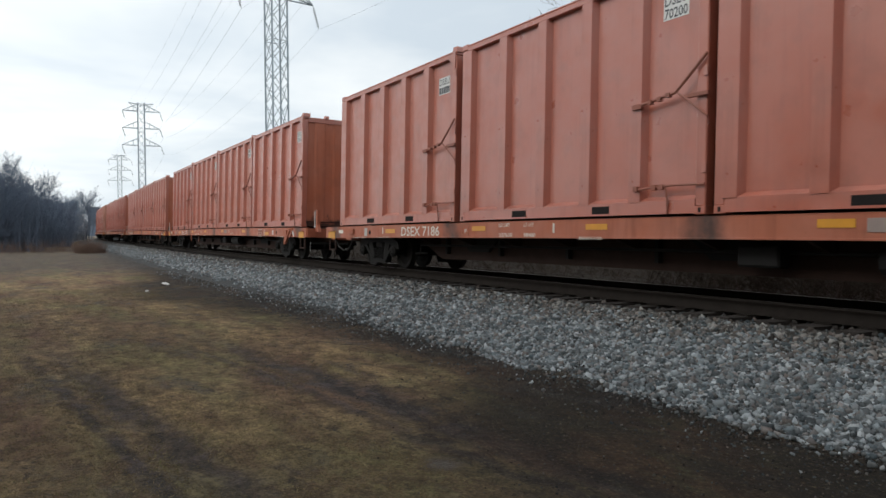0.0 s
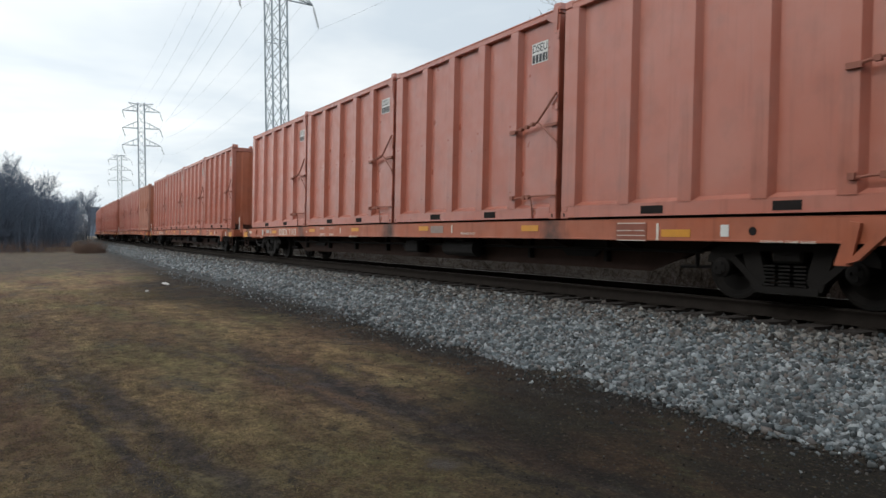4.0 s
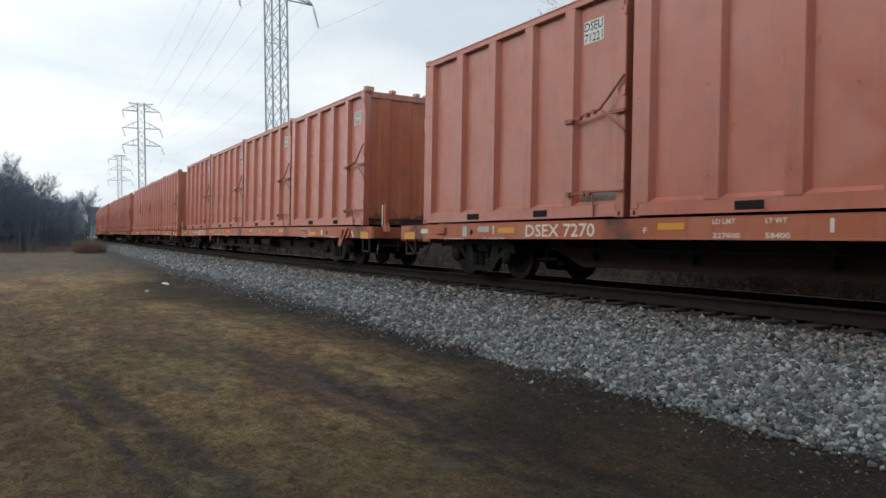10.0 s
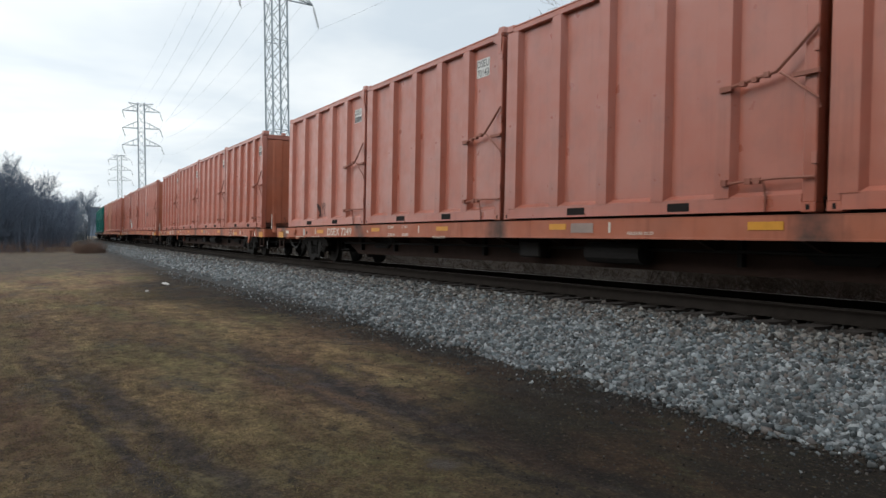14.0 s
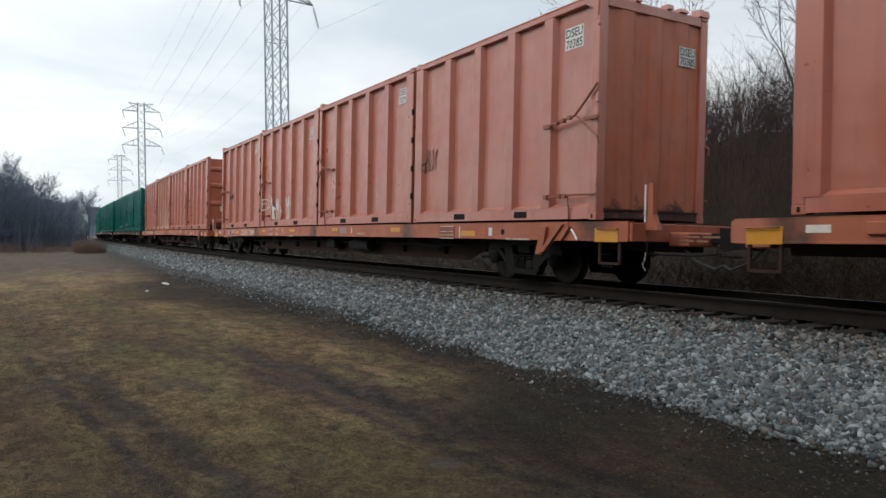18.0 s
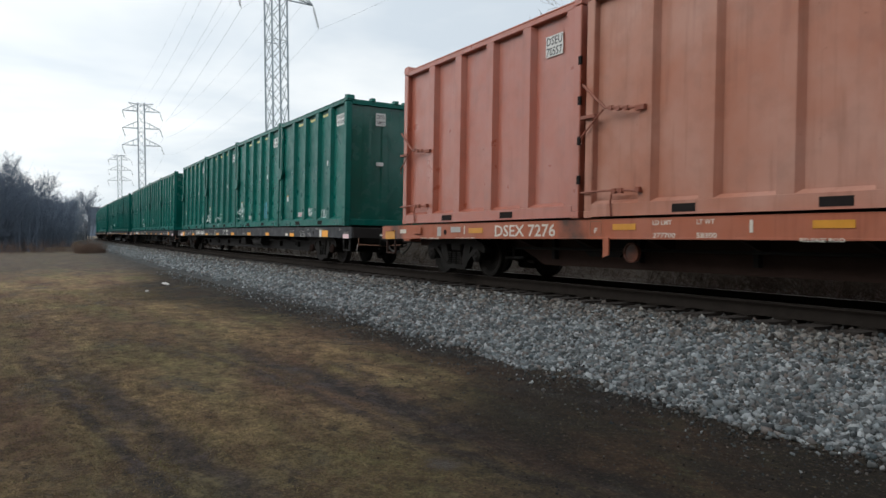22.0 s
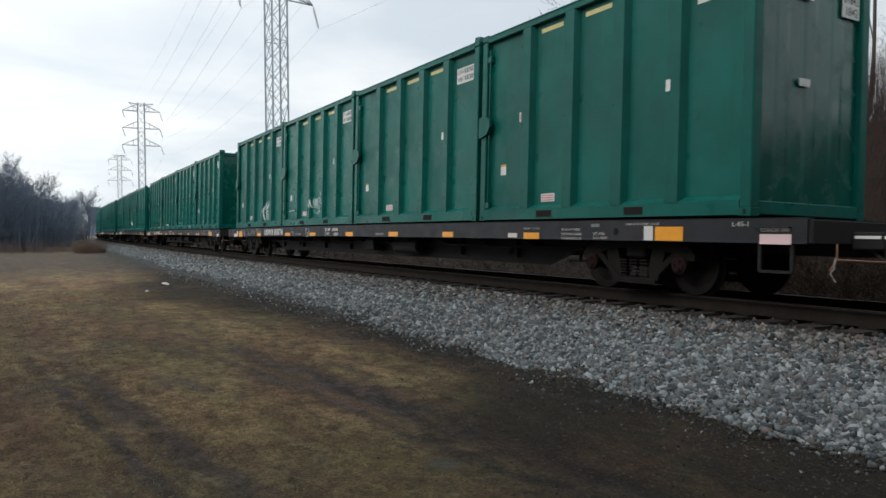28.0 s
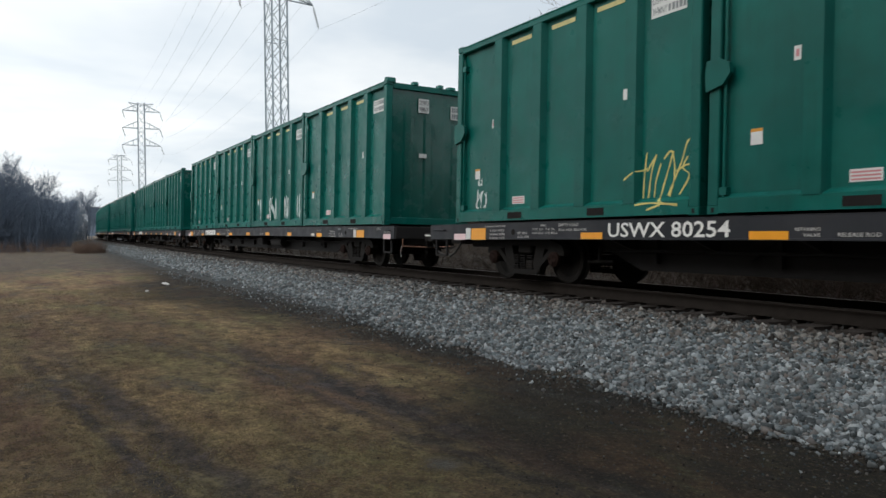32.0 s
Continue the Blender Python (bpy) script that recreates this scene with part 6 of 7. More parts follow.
# ---------------------------------------------------------------- sprayed tags
GRAFFITI = (
    # car, box, x from the box's middle, z, width, height, colour, seed, strokes, line width
    (7, 0, 2.44, 1.12, 0.6, 0.5, "spray_black", 15, 4, 0.022),
    (5, 3, 0.13, 0.25, 0.5, 0.45, "spray_black", 17, 3, 0.022),
    (9, 0, 0.07, 0.32, 0.36, 0.27, "spray_white", 21, 4, 0.016), (9, 0, -1.3, 0.23, 0.74, 0.28, "spray_white", 22, 6, 0.016),
    (9, 1, -1.23, 0.29, 0.48, 0.68, "spray_blue", 24, 4, 0.03),
        (10, 1, 0.6, 0.3, 0.5, 0.6, "spray_white", 32, 4, 0.02), (10, 2, 0.5, 0.3, 0.8, 0.7, "spray_white", 33, 5, 0.02),
        (12, 3, 2.26, 0.27, 0.4, 0.36, "spray_white", 52, 3, 0.025), (12, 3, 2.3, 0.72, 0.16, 0.14, "spray_white", 56, 2, 0.02),
    (12, 2, 0.26, 0.225, 0.7, 0.13, "spray_white", 57, 6, 0.018),
    (13, 1, 1.92, 0.25, 0.55, 0.8, "spray_white", 61, 3, 0.045), (13, 1, 0.32, 0.25, 0.6, 0.8, "spray_white", 62, 3, 0.045), (13, 1, -1.11, 0.25, 0.5, 0.8, "spray_white", 63, 3, 0.045), (13, 1, -2.5, 0.25, 0.5, 0.8, "spray_white", 64, 3, 0.045),
    (0, 1, 2.0, 0.4, 0.3, 0.5, "spray_blue", 72, 2, 0.04),
)


def sprayed(k, j, lines, line_w, colour):
    tag = empty("sprayed_tag")
    tag.parent = boxes[k, j]
    if (k, j) in TURNED:
        tag.matrix_basis = Matrix.Rotation(math.pi, 4, "Z")
    strokes("tag_stroke", lines, line_w, None, MAT[colour], tag, colour.split("_")[1] + " sprayed scrawl")


for k, j, x, z, w, h, colour, seed, n, line_w in GRAFFITI:
    sprayed(k, j, scrawl(x, z, w, h, seed, n), line_w, colour)


def glyph(lines, x, z, w, h):
    """Strokes in a unit box, read towards falling x."""
    return [[(x + w * (0.5 - a), z + h * b) for a, b in row] for row in lines]


K_LINES = [[(0.25, 0.95), (0.2, 0.5), (0.3, 0.0)], [(0.85, 1.0), (0.6, 0.6), (0.05, 0.25)], [(0.35, 0.42), (0.7, 0.3), (1.0, 0.32)]]
E_LINES = [[(0.85, 1.0), (0.45, 0.85), (0.2, 0.75)], [(0.3, 0.85), (0.2, 0.4), (0.05, 0.05)], [(0.2, 0.45), (0.6, 0.55), (1.0, 0.65)], [(0.05, 0.05), (0.5, 0.2), (0.95, 0.35)]]
S_LINES = [[(0.75, 0.9), (0.6, 1.0), (0.4, 0.85), (0.1, 0.4), (0.02, 0.2), (0.3, 0.3), (0.85, 0.6), (1.0, 0.55), (0.8, 0.25), (0.55, 0.02), (0.42, 0.1)]]
M_LINES = [[(0.0, 0.0), (0.1, 1.0), (0.5, 0.4), (0.9, 1.0), (1.0, 0.0)]]
O_LINES = [[(0.5, 1.0), (0.1, 0.7), (0.1, 0.3), (0.5, 0.0), (0.9, 0.3), (0.9, 0.7), (0.5, 1.0)]]
A_LINES = [[(0.0, 0.0), (0.5, 1.0), (1.0, 0.0)], [(0.2, 0.4), (0.8, 0.4)]]
T_LINES = [[(0.0, 0.95), (1.0, 1.0)], [(0.5, 1.0), (0.45, 0.0)]]
sprayed(10, 3, glyph(K_LINES, 2.38, 0.94, 0.46, 0.41) + glyph(E_LINES, 1.07, 0.91, 0.52, 0.39) + glyph(S_LINES, -0.13, 0.76, 0.47, 0.6), 0.02, "spray_white")
for i, g in enumerate((M_LINES, O_LINES, K_LINES, A_LINES)):
    sprayed(12, 1, glyph(g, -1.62 - 0.125 * i, 0.07, 0.11, 0.12), 0.016, "spray_white")
sprayed(12, 1, [[(-2.07, 0.13), (-2.16, 0.15)], [(-2.06, 0.1), (-2.3, 0.12), (-2.24, 0.16)], [(-2.3, 0.12), (-2.24, 0.08)]], 0.012, "spray_white")
sprayed(11, 2, [[(2.6, 0.5), (2.3, 0.53), (2.05, 0.52), (1.98, 0.42), (1.97, 0.3)]], 0.02, "spray_white")



def rounded(points, n=5):
    """A smooth line through a few points."""
    pts = [Vector(q) for q in (points[0], *points, points[-1])]
    out = []
    for a, b, c, d in zip(pts, pts[1:], pts[2:], pts[3:]):
        for i in range(n):
            t = i / n
            out.append(tuple(0.5 * (2 * b + (c - a) * t + (2 * a - 5 * b + 4 * c - d) * t * t + (3 * b - a - 3 * c + d) * t ** 3)))
    return out + [tuple(points[-1])]


def tag(k, j, x, z, w, h, line_w, colour, *lines):
    """A tag in its box: strokes in unit coordinates, rounded off."""
    sprayed(k, j, glyph([rounded(row) for row in lines], x, z, w, h), line_w, colour)


# wide drawn capitals on the orange box
tag(7, 2, 2.46, 0.60, 0.69, 0.45, 0.03, "spray_white", [(0.05, 0.95), (0.1, 0.5), (0.03, 0.02)], [(0.1, 0.9), (0.4, 1.0)], [(0.08, 0.55), (0.35, 0.62)], [(0.03, 0.02), (0.35, 0.15)],
    [(0.68, 0.95), (0.45, 0.8), (0.6, 0.45), (0.5, 0.15), (0.35, 0.3)], [(0.98, 0.85), (0.75, 0.7), (0.68, 0.25), (0.85, 0.3)], [(0.98, 0.32), (1.0, 0.3)])
tag(7, 2, 1.25, 0.27, 0.80, 0.75, 0.055, "spray_white", [(0.04, 0.85), (0.1, 0.98), (0.2, 0.5), (0.22, 0.0)], [(0.08, 0.85), (0.3, 0.45), (0.42, 0.9)], [(0.42, 0.95), (0.5, 0.5), (0.48, 0.0)],
    [(0.45, 0.02), (0.6, 0.95), (0.7, 0.5), (0.66, 0.02)], [(0.5, 0.5), (0.68, 0.55)], [(0.78, 0.98), (0.76, 0.5), (0.7, 0.02)], [(0.78, 0.95), (0.98, 0.7), (0.95, 0.35), (0.7, 0.02)])
tag(7, 2, 0.58, 0.27, 0.38, 0.5, 0.03, "spray_white", [(0.0, 0.45), (0.5, 0.5), (0.95, 0.52)], [(0.55, 0.85), (0.97, 0.52), (0.6, 0.0)], [(0.55, 0.85), (0.4, 0.75)])
tag(7, 2, -0.15, 0.27, 0.82, 0.83, 0.055, "spray_white", [(0.02, 0.75), (0.08, 0.85), (0.16, 0.4), (0.2, 0.0)], [(0.08, 0.8), (0.26, 0.5), (0.36, 0.9)], [(0.36, 0.85), (0.38, 0.4), (0.34, 0.0)],
    [(0.36, 0.0), (0.52, 0.95), (0.6, 0.4), (0.54, 0.02)], [(0.4, 0.45), (0.58, 0.5)], [(0.7, 0.98), (0.66, 0.5), (0.56, 0.02)], [(0.7, 0.95), (0.88, 0.75), (1.0, 0.58), (0.85, 0.3), (0.56, 0.02)])
tag(7, 3, 1.28, 1.10, 0.74, 0.56, 0.022, "spray_black", [(0.0, 0.45), (0.12, 0.6), (0.22, 0.3), (0.3, 0.75), (0.28, 0.3)], [(0.38, 0.35), (0.36, 0.95), (0.5, 0.4), (0.42, 0.6), (0.55, 0.65)], [(0.5, 0.25), (0.62, 0.9), (0.64, 0.3)],
    [(0.6, 0.55), (0.78, 0.6), (0.86, 0.95), (0.82, 0.4)], [(0.1, 0.4), (0.5, 0.5), (1.0, 0.62)], [(0.3, 0.1), (0.34, 0.5)], [(0.62, 0.05), (0.66, 0.4), (0.8, 0.3), (0.98, 0.35)], [(0.9, 0.85), (0.78, 0.55)])
# looping white tags on the green boxes
tag(9, 1, 2.27, 0.33, 0.88, 0.56, 0.034, "spray_white", [(0.22, 0.9), (0.08, 0.7), (0.02, 0.5), (0.2, 0.4), (0.25, 0.6), (0.14, 0.55)], [(0.26, 0.5), (0.34, 0.92), (0.38, 0.45)], [(0.28, 0.6), (0.4, 0.62)],
    [(0.46, 0.95), (0.47, 0.5)], [(0.56, 0.95), (0.55, 0.45)], [(0.46, 0.7), (0.56, 0.68)], [(0.62, 0.9), (0.63, 0.5)], [(0.62, 0.85), (0.74, 0.5), (0.76, 0.9)], [(0.88, 0.9), (0.78, 0.75), (0.88, 0.6), (0.8, 0.4)],
    [(0.94, 0.8), (0.93, 0.3)], [(0.88, 0.6), (1.0, 0.62)], [(0.35, 0.2), (0.55, 0.3), (0.75, 0.25)], [(0.42, 0.1), (0.62, 0.38)], [(0.03, 0.08), (0.06, 0.06)], [(0.1, 0.16), (0.12, 0.15)], [(0.55, 0.06), (0.57, 0.08)])
tag(9, 2, 0.06, 0.09, 0.74, 0.70, 0.018, "spray_white", [(0.4, 0.65), (0.35, 0.85), (0.5, 0.72), (0.58, 0.98), (0.66, 0.74), (0.78, 0.82), (0.72, 0.62)], [(0.02, 0.4), (0.2, 0.62), (0.24, 0.42)], [(0.08, 0.5), (0.25, 0.5)],
    [(0.36, 0.6), (0.28, 0.52), (0.4, 0.45), (0.3, 0.4)], [(0.45, 0.6), (0.45, 0.42), (0.58, 0.44), (0.58, 0.6)], [(0.64, 0.42), (0.66, 0.6), (0.78, 0.44), (0.8, 0.62)], [(0.86, 0.62), (0.88, 0.4)], [(1.0, 0.62), (0.88, 0.52), (1.0, 0.38)],
    [(0.55, 0.2), (0.3, 0.12), (0.52, 0.08), (0.3, 0.0)])
tag(9, 3, -2.42, 0.32, 0.79, 0.33, 0.018, "spray_white", [(0.05, 0.9), (0.08, 0.2)], [(0.02, 0.5), (0.2, 0.6), (0.22, 0.2)], [(0.28, 0.2), (0.32, 0.75), (0.4, 0.2)], [(0.46, 0.2), (0.48, 0.7), (0.58, 0.25), (0.6, 0.8)],
    [(0.66, 0.3), (0.7, 0.65), (0.78, 0.4), (0.68, 0.2)], [(0.84, 0.25), (0.95, 0.5), (0.86, 0.65), (0.88, 0.2), (1.0, 0.25)], [(0.75, 1.0), (0.78, 0.8)], [(0.1, 0.06), (0.5, 0.1), (0.95, 0.02)], [(0.12, 0.95), (0.3, 0.85), (0.55, 0.9)])
tag(9, 2, 2.25, 0.14, 0.93, 0.81, 0.022, "spray_white", [(0.05, 0.55), (0.1, 0.65), (0.04, 0.25), (0.2, 0.62), (0.18, 0.22)], [(0.1, 0.4), (0.22, 0.42)], [(0.28, 0.25), (0.3, 0.72), (0.42, 0.66), (0.3, 0.5), (0.45, 0.25)], [(0.5, 0.25), (0.48, 0.75)],
    [(0.36, 0.78), (0.6, 0.85), (0.92, 1.0)], [(0.58, 0.7), (0.92, 0.88)], [(0.55, 0.5), (0.62, 0.25), (0.66, 0.5), (0.58, 0.6)], [(0.72, 0.5), (0.9, 0.6), (0.86, 0.4), (0.98, 0.0), (0.84, 0.25)], [(0.0, 0.2), (0.12, 0.38), (0.3, 0.45)], [(0.18, 0.22), (0.62, 0.24)])
tag(11, 3, -0.98, 0.27, 0.86, 0.81, 0.026, "spray_white", [(0.0, 0.2), (0.25, 0.45), (0.6, 0.55), (0.95, 0.7)], [(0.35, 0.0), (0.32, 0.5), (0.48, 0.8), (0.5, 0.05)], [(0.6, 0.02), (0.58, 0.5), (0.7, 0.85), (0.68, 0.05)], [(0.8, 0.02), (0.76, 0.6), (0.9, 0.92)],
    [(0.9, 0.1), (0.98, 0.5), (0.88, 0.8)], [(0.35, 0.35), (0.8, 0.42)])
tag(11, 2, -0.01, 0.35, 0.93, 0.53, 0.022, "spray_white", [(0.0, 0.6), (0.1, 0.55), (0.12, 0.9), (0.18, 0.4), (0.26, 0.95), (0.3, 0.4)], [(0.12, 0.35), (0.14, 0.85)], [(0.34, 0.35), (0.42, 0.95), (0.46, 0.35)], [(0.36, 0.6), (0.46, 0.6)],
    [(0.5, 0.35), (0.52, 0.92), (0.6, 0.35), (0.64, 0.9)], [(0.68, 0.4), (0.68, 0.95), (0.84, 0.8), (0.82, 0.45), (0.66, 0.3)], [(0.5, 0.12), (0.6, 0.02), (0.72, 0.1), (1.0, 0.55)], [(0.28, 0.25), (0.38, 0.1)], [(0.76, 0.05), (0.86, 0.3), (0.88, 0.08)])
tag(11, 2, -0.61, 0.37, 0.28, 0.64, 0.02, "spray_white", [(0.3, 0.75), (0.2, 0.9), (0.5, 1.0), (0.7, 0.88), (0.55, 0.75), (0.3, 0.78)], [(0.25, 0.62), (0.6, 0.68), (0.35, 0.55), (0.75, 0.6)], [(0.05, 0.42), (0.4, 0.52), (0.98, 0.4)], [(0.3, 0.1), (0.45, 0.4), (0.55, 0.05)], [(0.2, 0.22), (0.6, 0.25)], [(0.75, 0.03), (0.8, 0.02)])
# a blue sketch and a pale yellow tag
tag(12, 1, 1.70, 0.10, 0.84, 0.51, 0.024, "spray_blue", [(0.0, 0.02), (0.12, 0.4), (0.45, 0.4), (0.4, 0.05), (0.0, 0.02)], [(0.2, 0.45), (0.22, 0.75), (0.3, 0.5)], [(0.35, 0.45), (0.3, 0.98)], [(0.42, 0.5), (0.45, 0.85), (0.32, 0.95)],
    [(0.48, 0.5), (0.6, 0.98), (0.45, 0.7)], [(0.45, 0.05), (0.5, 0.45), (0.85, 0.1), (0.5, 0.05)], [(0.55, 0.5), (0.6, 0.65), (0.85, 0.55), (1.0, 0.8)], [(0.55, 0.45), (0.8, 0.5), (0.95, 0.65)], [(0.42, 0.08), (0.42, 0.45)])
tag(12, 3, -2.28, 0.28, 1.40, 0.77, 0.026, "spray_yellow", [(0.02, 0.3), (0.2, 0.48), (0.34, 0.55)], [(0.33, 0.85), (0.3, 0.4), (0.29, 0.0)], [(0.46, 0.8), (0.4, 0.5), (0.36, 0.0)], [(0.34, 0.5), (0.46, 0.8)],
    [(0.52, 0.62), (0.46, 0.3), (0.44, 0.0)], [(0.68, 0.82), (0.6, 0.4), (0.52, 0.0)], [(0.56, 0.7), (0.66, 0.82), (0.7, 0.4), (0.64, 0.0)], [(0.88, 1.0), (0.84, 0.92), (0.78, 0.6), (0.62, 0.02)], [(0.72, 0.45), (0.85, 0.55), (1.0, 0.52)], [(0.86, 0.7), (0.8, 0.5), (0.88, 0.35), (0.76, 0.02)])
tag(12, 3, -2.30, 0.08, 0.83, 0.19, 0.028, "spray_yellow", [(0.02, 0.5), (0.4, 0.6), (0.98, 0.35)], [(0.5, 1.0), (0.62, 0.6), (0.98, 0.4)], [(0.3, 0.1), (0.6, 0.45)])

# ---------------------------------------------------------------- bare trees and brush
def limbs(rng, height, spread, levels, r0, lean=0.15, fork=(3, 5), up=0.25):
    """Tapered segments of a bare tree: rows of start, end, two radii, level."""
    segs = []

    def grow(p, d, length, r, level):
        n = 4 if level == 0 else 3
        step = length / n
        for i in range(n):
            d = (d + Vector(rng.normal(0, 0.10 + 0.05 * level, 3)) + Vector((0, 0, up * 0.12))).normalized()
            q = p + d * step
            r1 = r * (0.82 if level else 0.86)
            segs.append((tuple(p), tuple(q), r, r1, level))
            p, r = q, r1
            if level < levels and (i > 0 or level > 0):
                for _ in range(rng.integers(fork[0] - 1, fork[1]) if i == n - 1 else rng.integers(1, fork[1] - 1)):
                    a = rng.uniform(0, math.tau)
                    side = Vector((math.cos(a), math.sin(a), 0))
                    nd = (d * rng.uniform(0.5, 0.9) + side * rng.uniform(0.4, 0.9) * spread + Vector((0, 0, up))).normalized()
                    grow(p, nd, length * rng.uniform(0.42, 0.66), r * rng.uniform(0.42, 0.62), level + 1)

    grow(Vector((0, 0, -0.1)), Vector((rng.normal(0, lean), rng.normal(0, lean), 1)).normalized(), height * 0.55, r0, 0)
    return segs


def tube_mesh(name, segs, material):
    """All segments as thin tapered tubes in one mesh: three sides each."""
    a = np.array([s[0] for s in segs], float)
    b = np.array([s[1] for s in segs], float)
    r0 = np.array([s[2] for s in segs])[:, None]
    r1 = np.array([s[3] for s in segs])[:, None]
    d = b - a
    d /= np.maximum(np.linalg.norm(d, axis=1), 1e-6)[:, None]
    ref = np.where(np.abs(d[:, 2:3]) < 0.9, [[0, 0, 1.0]], [[1.0, 0, 0]])
    u = np.cross(d, ref)
    u /= np.linalg.norm(u, axis=1)[:, None]
    w = np.cross(d, u)
    n, k = len(segs), 3
    rings = []
    for c, r in ((a, r0), (b, r1)):
        for j in range(k):
            t = math.tau * j / k
            rings.append(c + u * r * math.cos(t) + w * r * math.sin(t))
    v = np.stack(rings, 1)
    f = np.array([(j, (j + 1) % k, k + (j + 1) % k, k + j) for j in range(k)])
    faces = f[None] + (np.arange(n) * 2 * k)[:, None, None]
    return mesh_np(name, v.reshape(-1, 3), faces.reshape(-1, 4), material)


def bare_tree(seed, height, r0, spread, levels, trunk_mat, twig_mat, label, twig_r=0.007, fork=(2, 4)):
    rng = np.random.default_rng(seed)
    segs = limbs(rng, height, spread, levels, r0, fork=fork)
    thing = tagged(empty("bare_tree"), label, "tree", "bare trees")
    top = max(s[1][2] for s in segs)
    f = height / top
    segs = [(tuple(f * c for c in p), tuple(f * c for c in q), a, b, lv) for p, q, a, b, lv in segs]
    crown = [(p, q, max(a, twig_r), max(b, twig_r * 0.7), lv) for p, q, a, b, lv in segs if s_level(lv)]
    part("trunk", tube_mesh("trunk", [s for s in segs if s[4] <= 1], trunk_mat), None, thing)
    part("crown", tube_mesh("crown", crown, twig_mat), None, thing)
    return thing


def s_level(level):
    return level >= 2


def stems(name, places, heights, rng, material, thick=0.008, branch=3, lean=0.25):
    """Thickets: bent stems with side twigs, joined into one mesh."""
    segs = []
    for (x, y, z), h in zip(places, heights):
        p, d = np.array((x, y, z - 0.05)), np.array((rng.normal(0, lean), rng.normal(0, lean), 1.0))
        r = thick * (0.7 + 0.6 * rng.random()) * (0.5 + h / 4)
        n = 4
        for i in range(n):
            d = d + rng.normal(0, 0.16, 3)
            d /= np.linalg.norm(d)
            q = p + d * h / n
            segs.append((tuple(p), tuple(q), r, r * 0.75, 0))
            for _ in range(branch if i else 1):
                e = d + rng.normal(0, 0.55, 3)
                e[2] = abs(e[2]) * 0.8
                e /= np.linalg.norm(e)
                m = q + e * h * rng.uniform(0.1, 0.24)
                segs.append((tuple(q), tuple(m), r * 0.55, r * 0.3, 1))
                g = m + (e + rng.normal(0, 0.4, 3)) * h * rng.uniform(0.06, 0.14)
                segs.append((tuple(m), tuple(g), r * 0.35, r * 0.2, 1))
            p, r = q, r * 0.75
    return tube_mesh(name, segs, material)


def make_trees():
    rng = np.random.default_rng(17)
    tall = [bare_tree(s, 13.0, 0.10, 0.75, 3, MAT["bark"], MAT["twig"], "tall bare grey tree behind the line", 0.010, (3, 5)) for s in (101, 102, 103)]
    broad = [bare_tree(s, 9.0, 0.15, 0.85, 4, MAT["bark_hazed"], MAT["twig_hazed"], "dark bare tree at the edge of the wood", 0.0115, (3, 4)) for s in (201, 202, 203)]
    # beyond the line, on the bank
    spots = [(16.0, -19.5), (24.5, -19.0), (31.5, -20.0), (14.5, -23.0), (4.0, -18.0), (6.0, -22.0), (20.5, -24.0), (23.0, -27.0), (1.0, -24.0), (9.5, -21.0), (12.0, -29.0), (44.0, -22.0)]
    for i, (s, side) in enumerate(spots):
        x, y = beside(s, side)
        m = pose(x, y, ground_height(x, y), 0, 0, 67 * i) @ Matrix.Scale(0.8 + 0.3 * rng.random(), 4)
        if i < 3:
            tall[i].matrix_world = m
        else:
            ob = copy_thing(tall[i % 3], Matrix())
            ob.matrix_basis = m
    # the dark wood ahead, to the left of the line: tall and close at its end, lower and farther along the track
    n = 0
    for i in range(54):
        near_end = i < 26
        az = radians(-4.0 + 6.6 * i / 25 if near_end else 2.2 + 3.0 * (i - 26) / 27)
        d = rng.uniform(72, 86) if near_end else rng.uniform(96, 138)
        x, y = d * math.sin(az), d * math.cos(az)
        if side_of(x, y)[0] < 6.5:
            continue
        deg = math.degrees(az)
        tall_m = rng.uniform(6.0, 7.4) if not near_end else rng.uniform(7.9, 9.2) if deg < 1.5 else rng.uniform(6.4, 7.6) if deg < 1.9 else rng.uniform(4.6, 5.8)
        m = pose(x, y, ground_height(x, y) - 0.05, 0, 0, 41 * i) @ Matrix.Scale(tall_m / 9.0, 4)
        if n < 3:
            broad[n].matrix_world = m
        else:
            copy_thing(broad[n % 3], Matrix()).matrix_basis = m
        n += 1
    # lower trees farther along, and an unseen wood added on the bank behind the camera
    for i in range(16):
        az, d = radians(3.1 + 2.5 * i / 15), rng.uniform(165, 225)
        x, y = d * math.sin(az), d * math.cos(az)
        copy_thing(broad[i % 3], Matrix()).matrix_basis = pose(x, y, 0, 0, 0, 53 * i) @ Matrix.Scale(rng.uniform(9.0, 12.0) / 9.0, 4)
    # never in view: these trees dim the sky light on the near cars
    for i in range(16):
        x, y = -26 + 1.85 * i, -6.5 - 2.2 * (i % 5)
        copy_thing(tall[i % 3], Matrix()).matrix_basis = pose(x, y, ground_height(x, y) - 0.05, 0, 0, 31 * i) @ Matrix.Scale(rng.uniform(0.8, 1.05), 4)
    # brush on the bank
    def brush(name, count, s0, s1, a0, a1, h0, h1, mat, label, thick=0.009, seed=1, branch=3, lean=0.25):
        r = np.random.default_rng(seed)
        pl, hs = [], []
        for _ in range(count):
            s, a = r.uniform(s0, s1), r.uniform(a0, a1)
            x, y = beside(s, a)
            if a > 0 and y > -6.5:
                continue
            pl.append((x, y, ground_height(x, y)))
            hs.append(r.uniform(h0, h1))
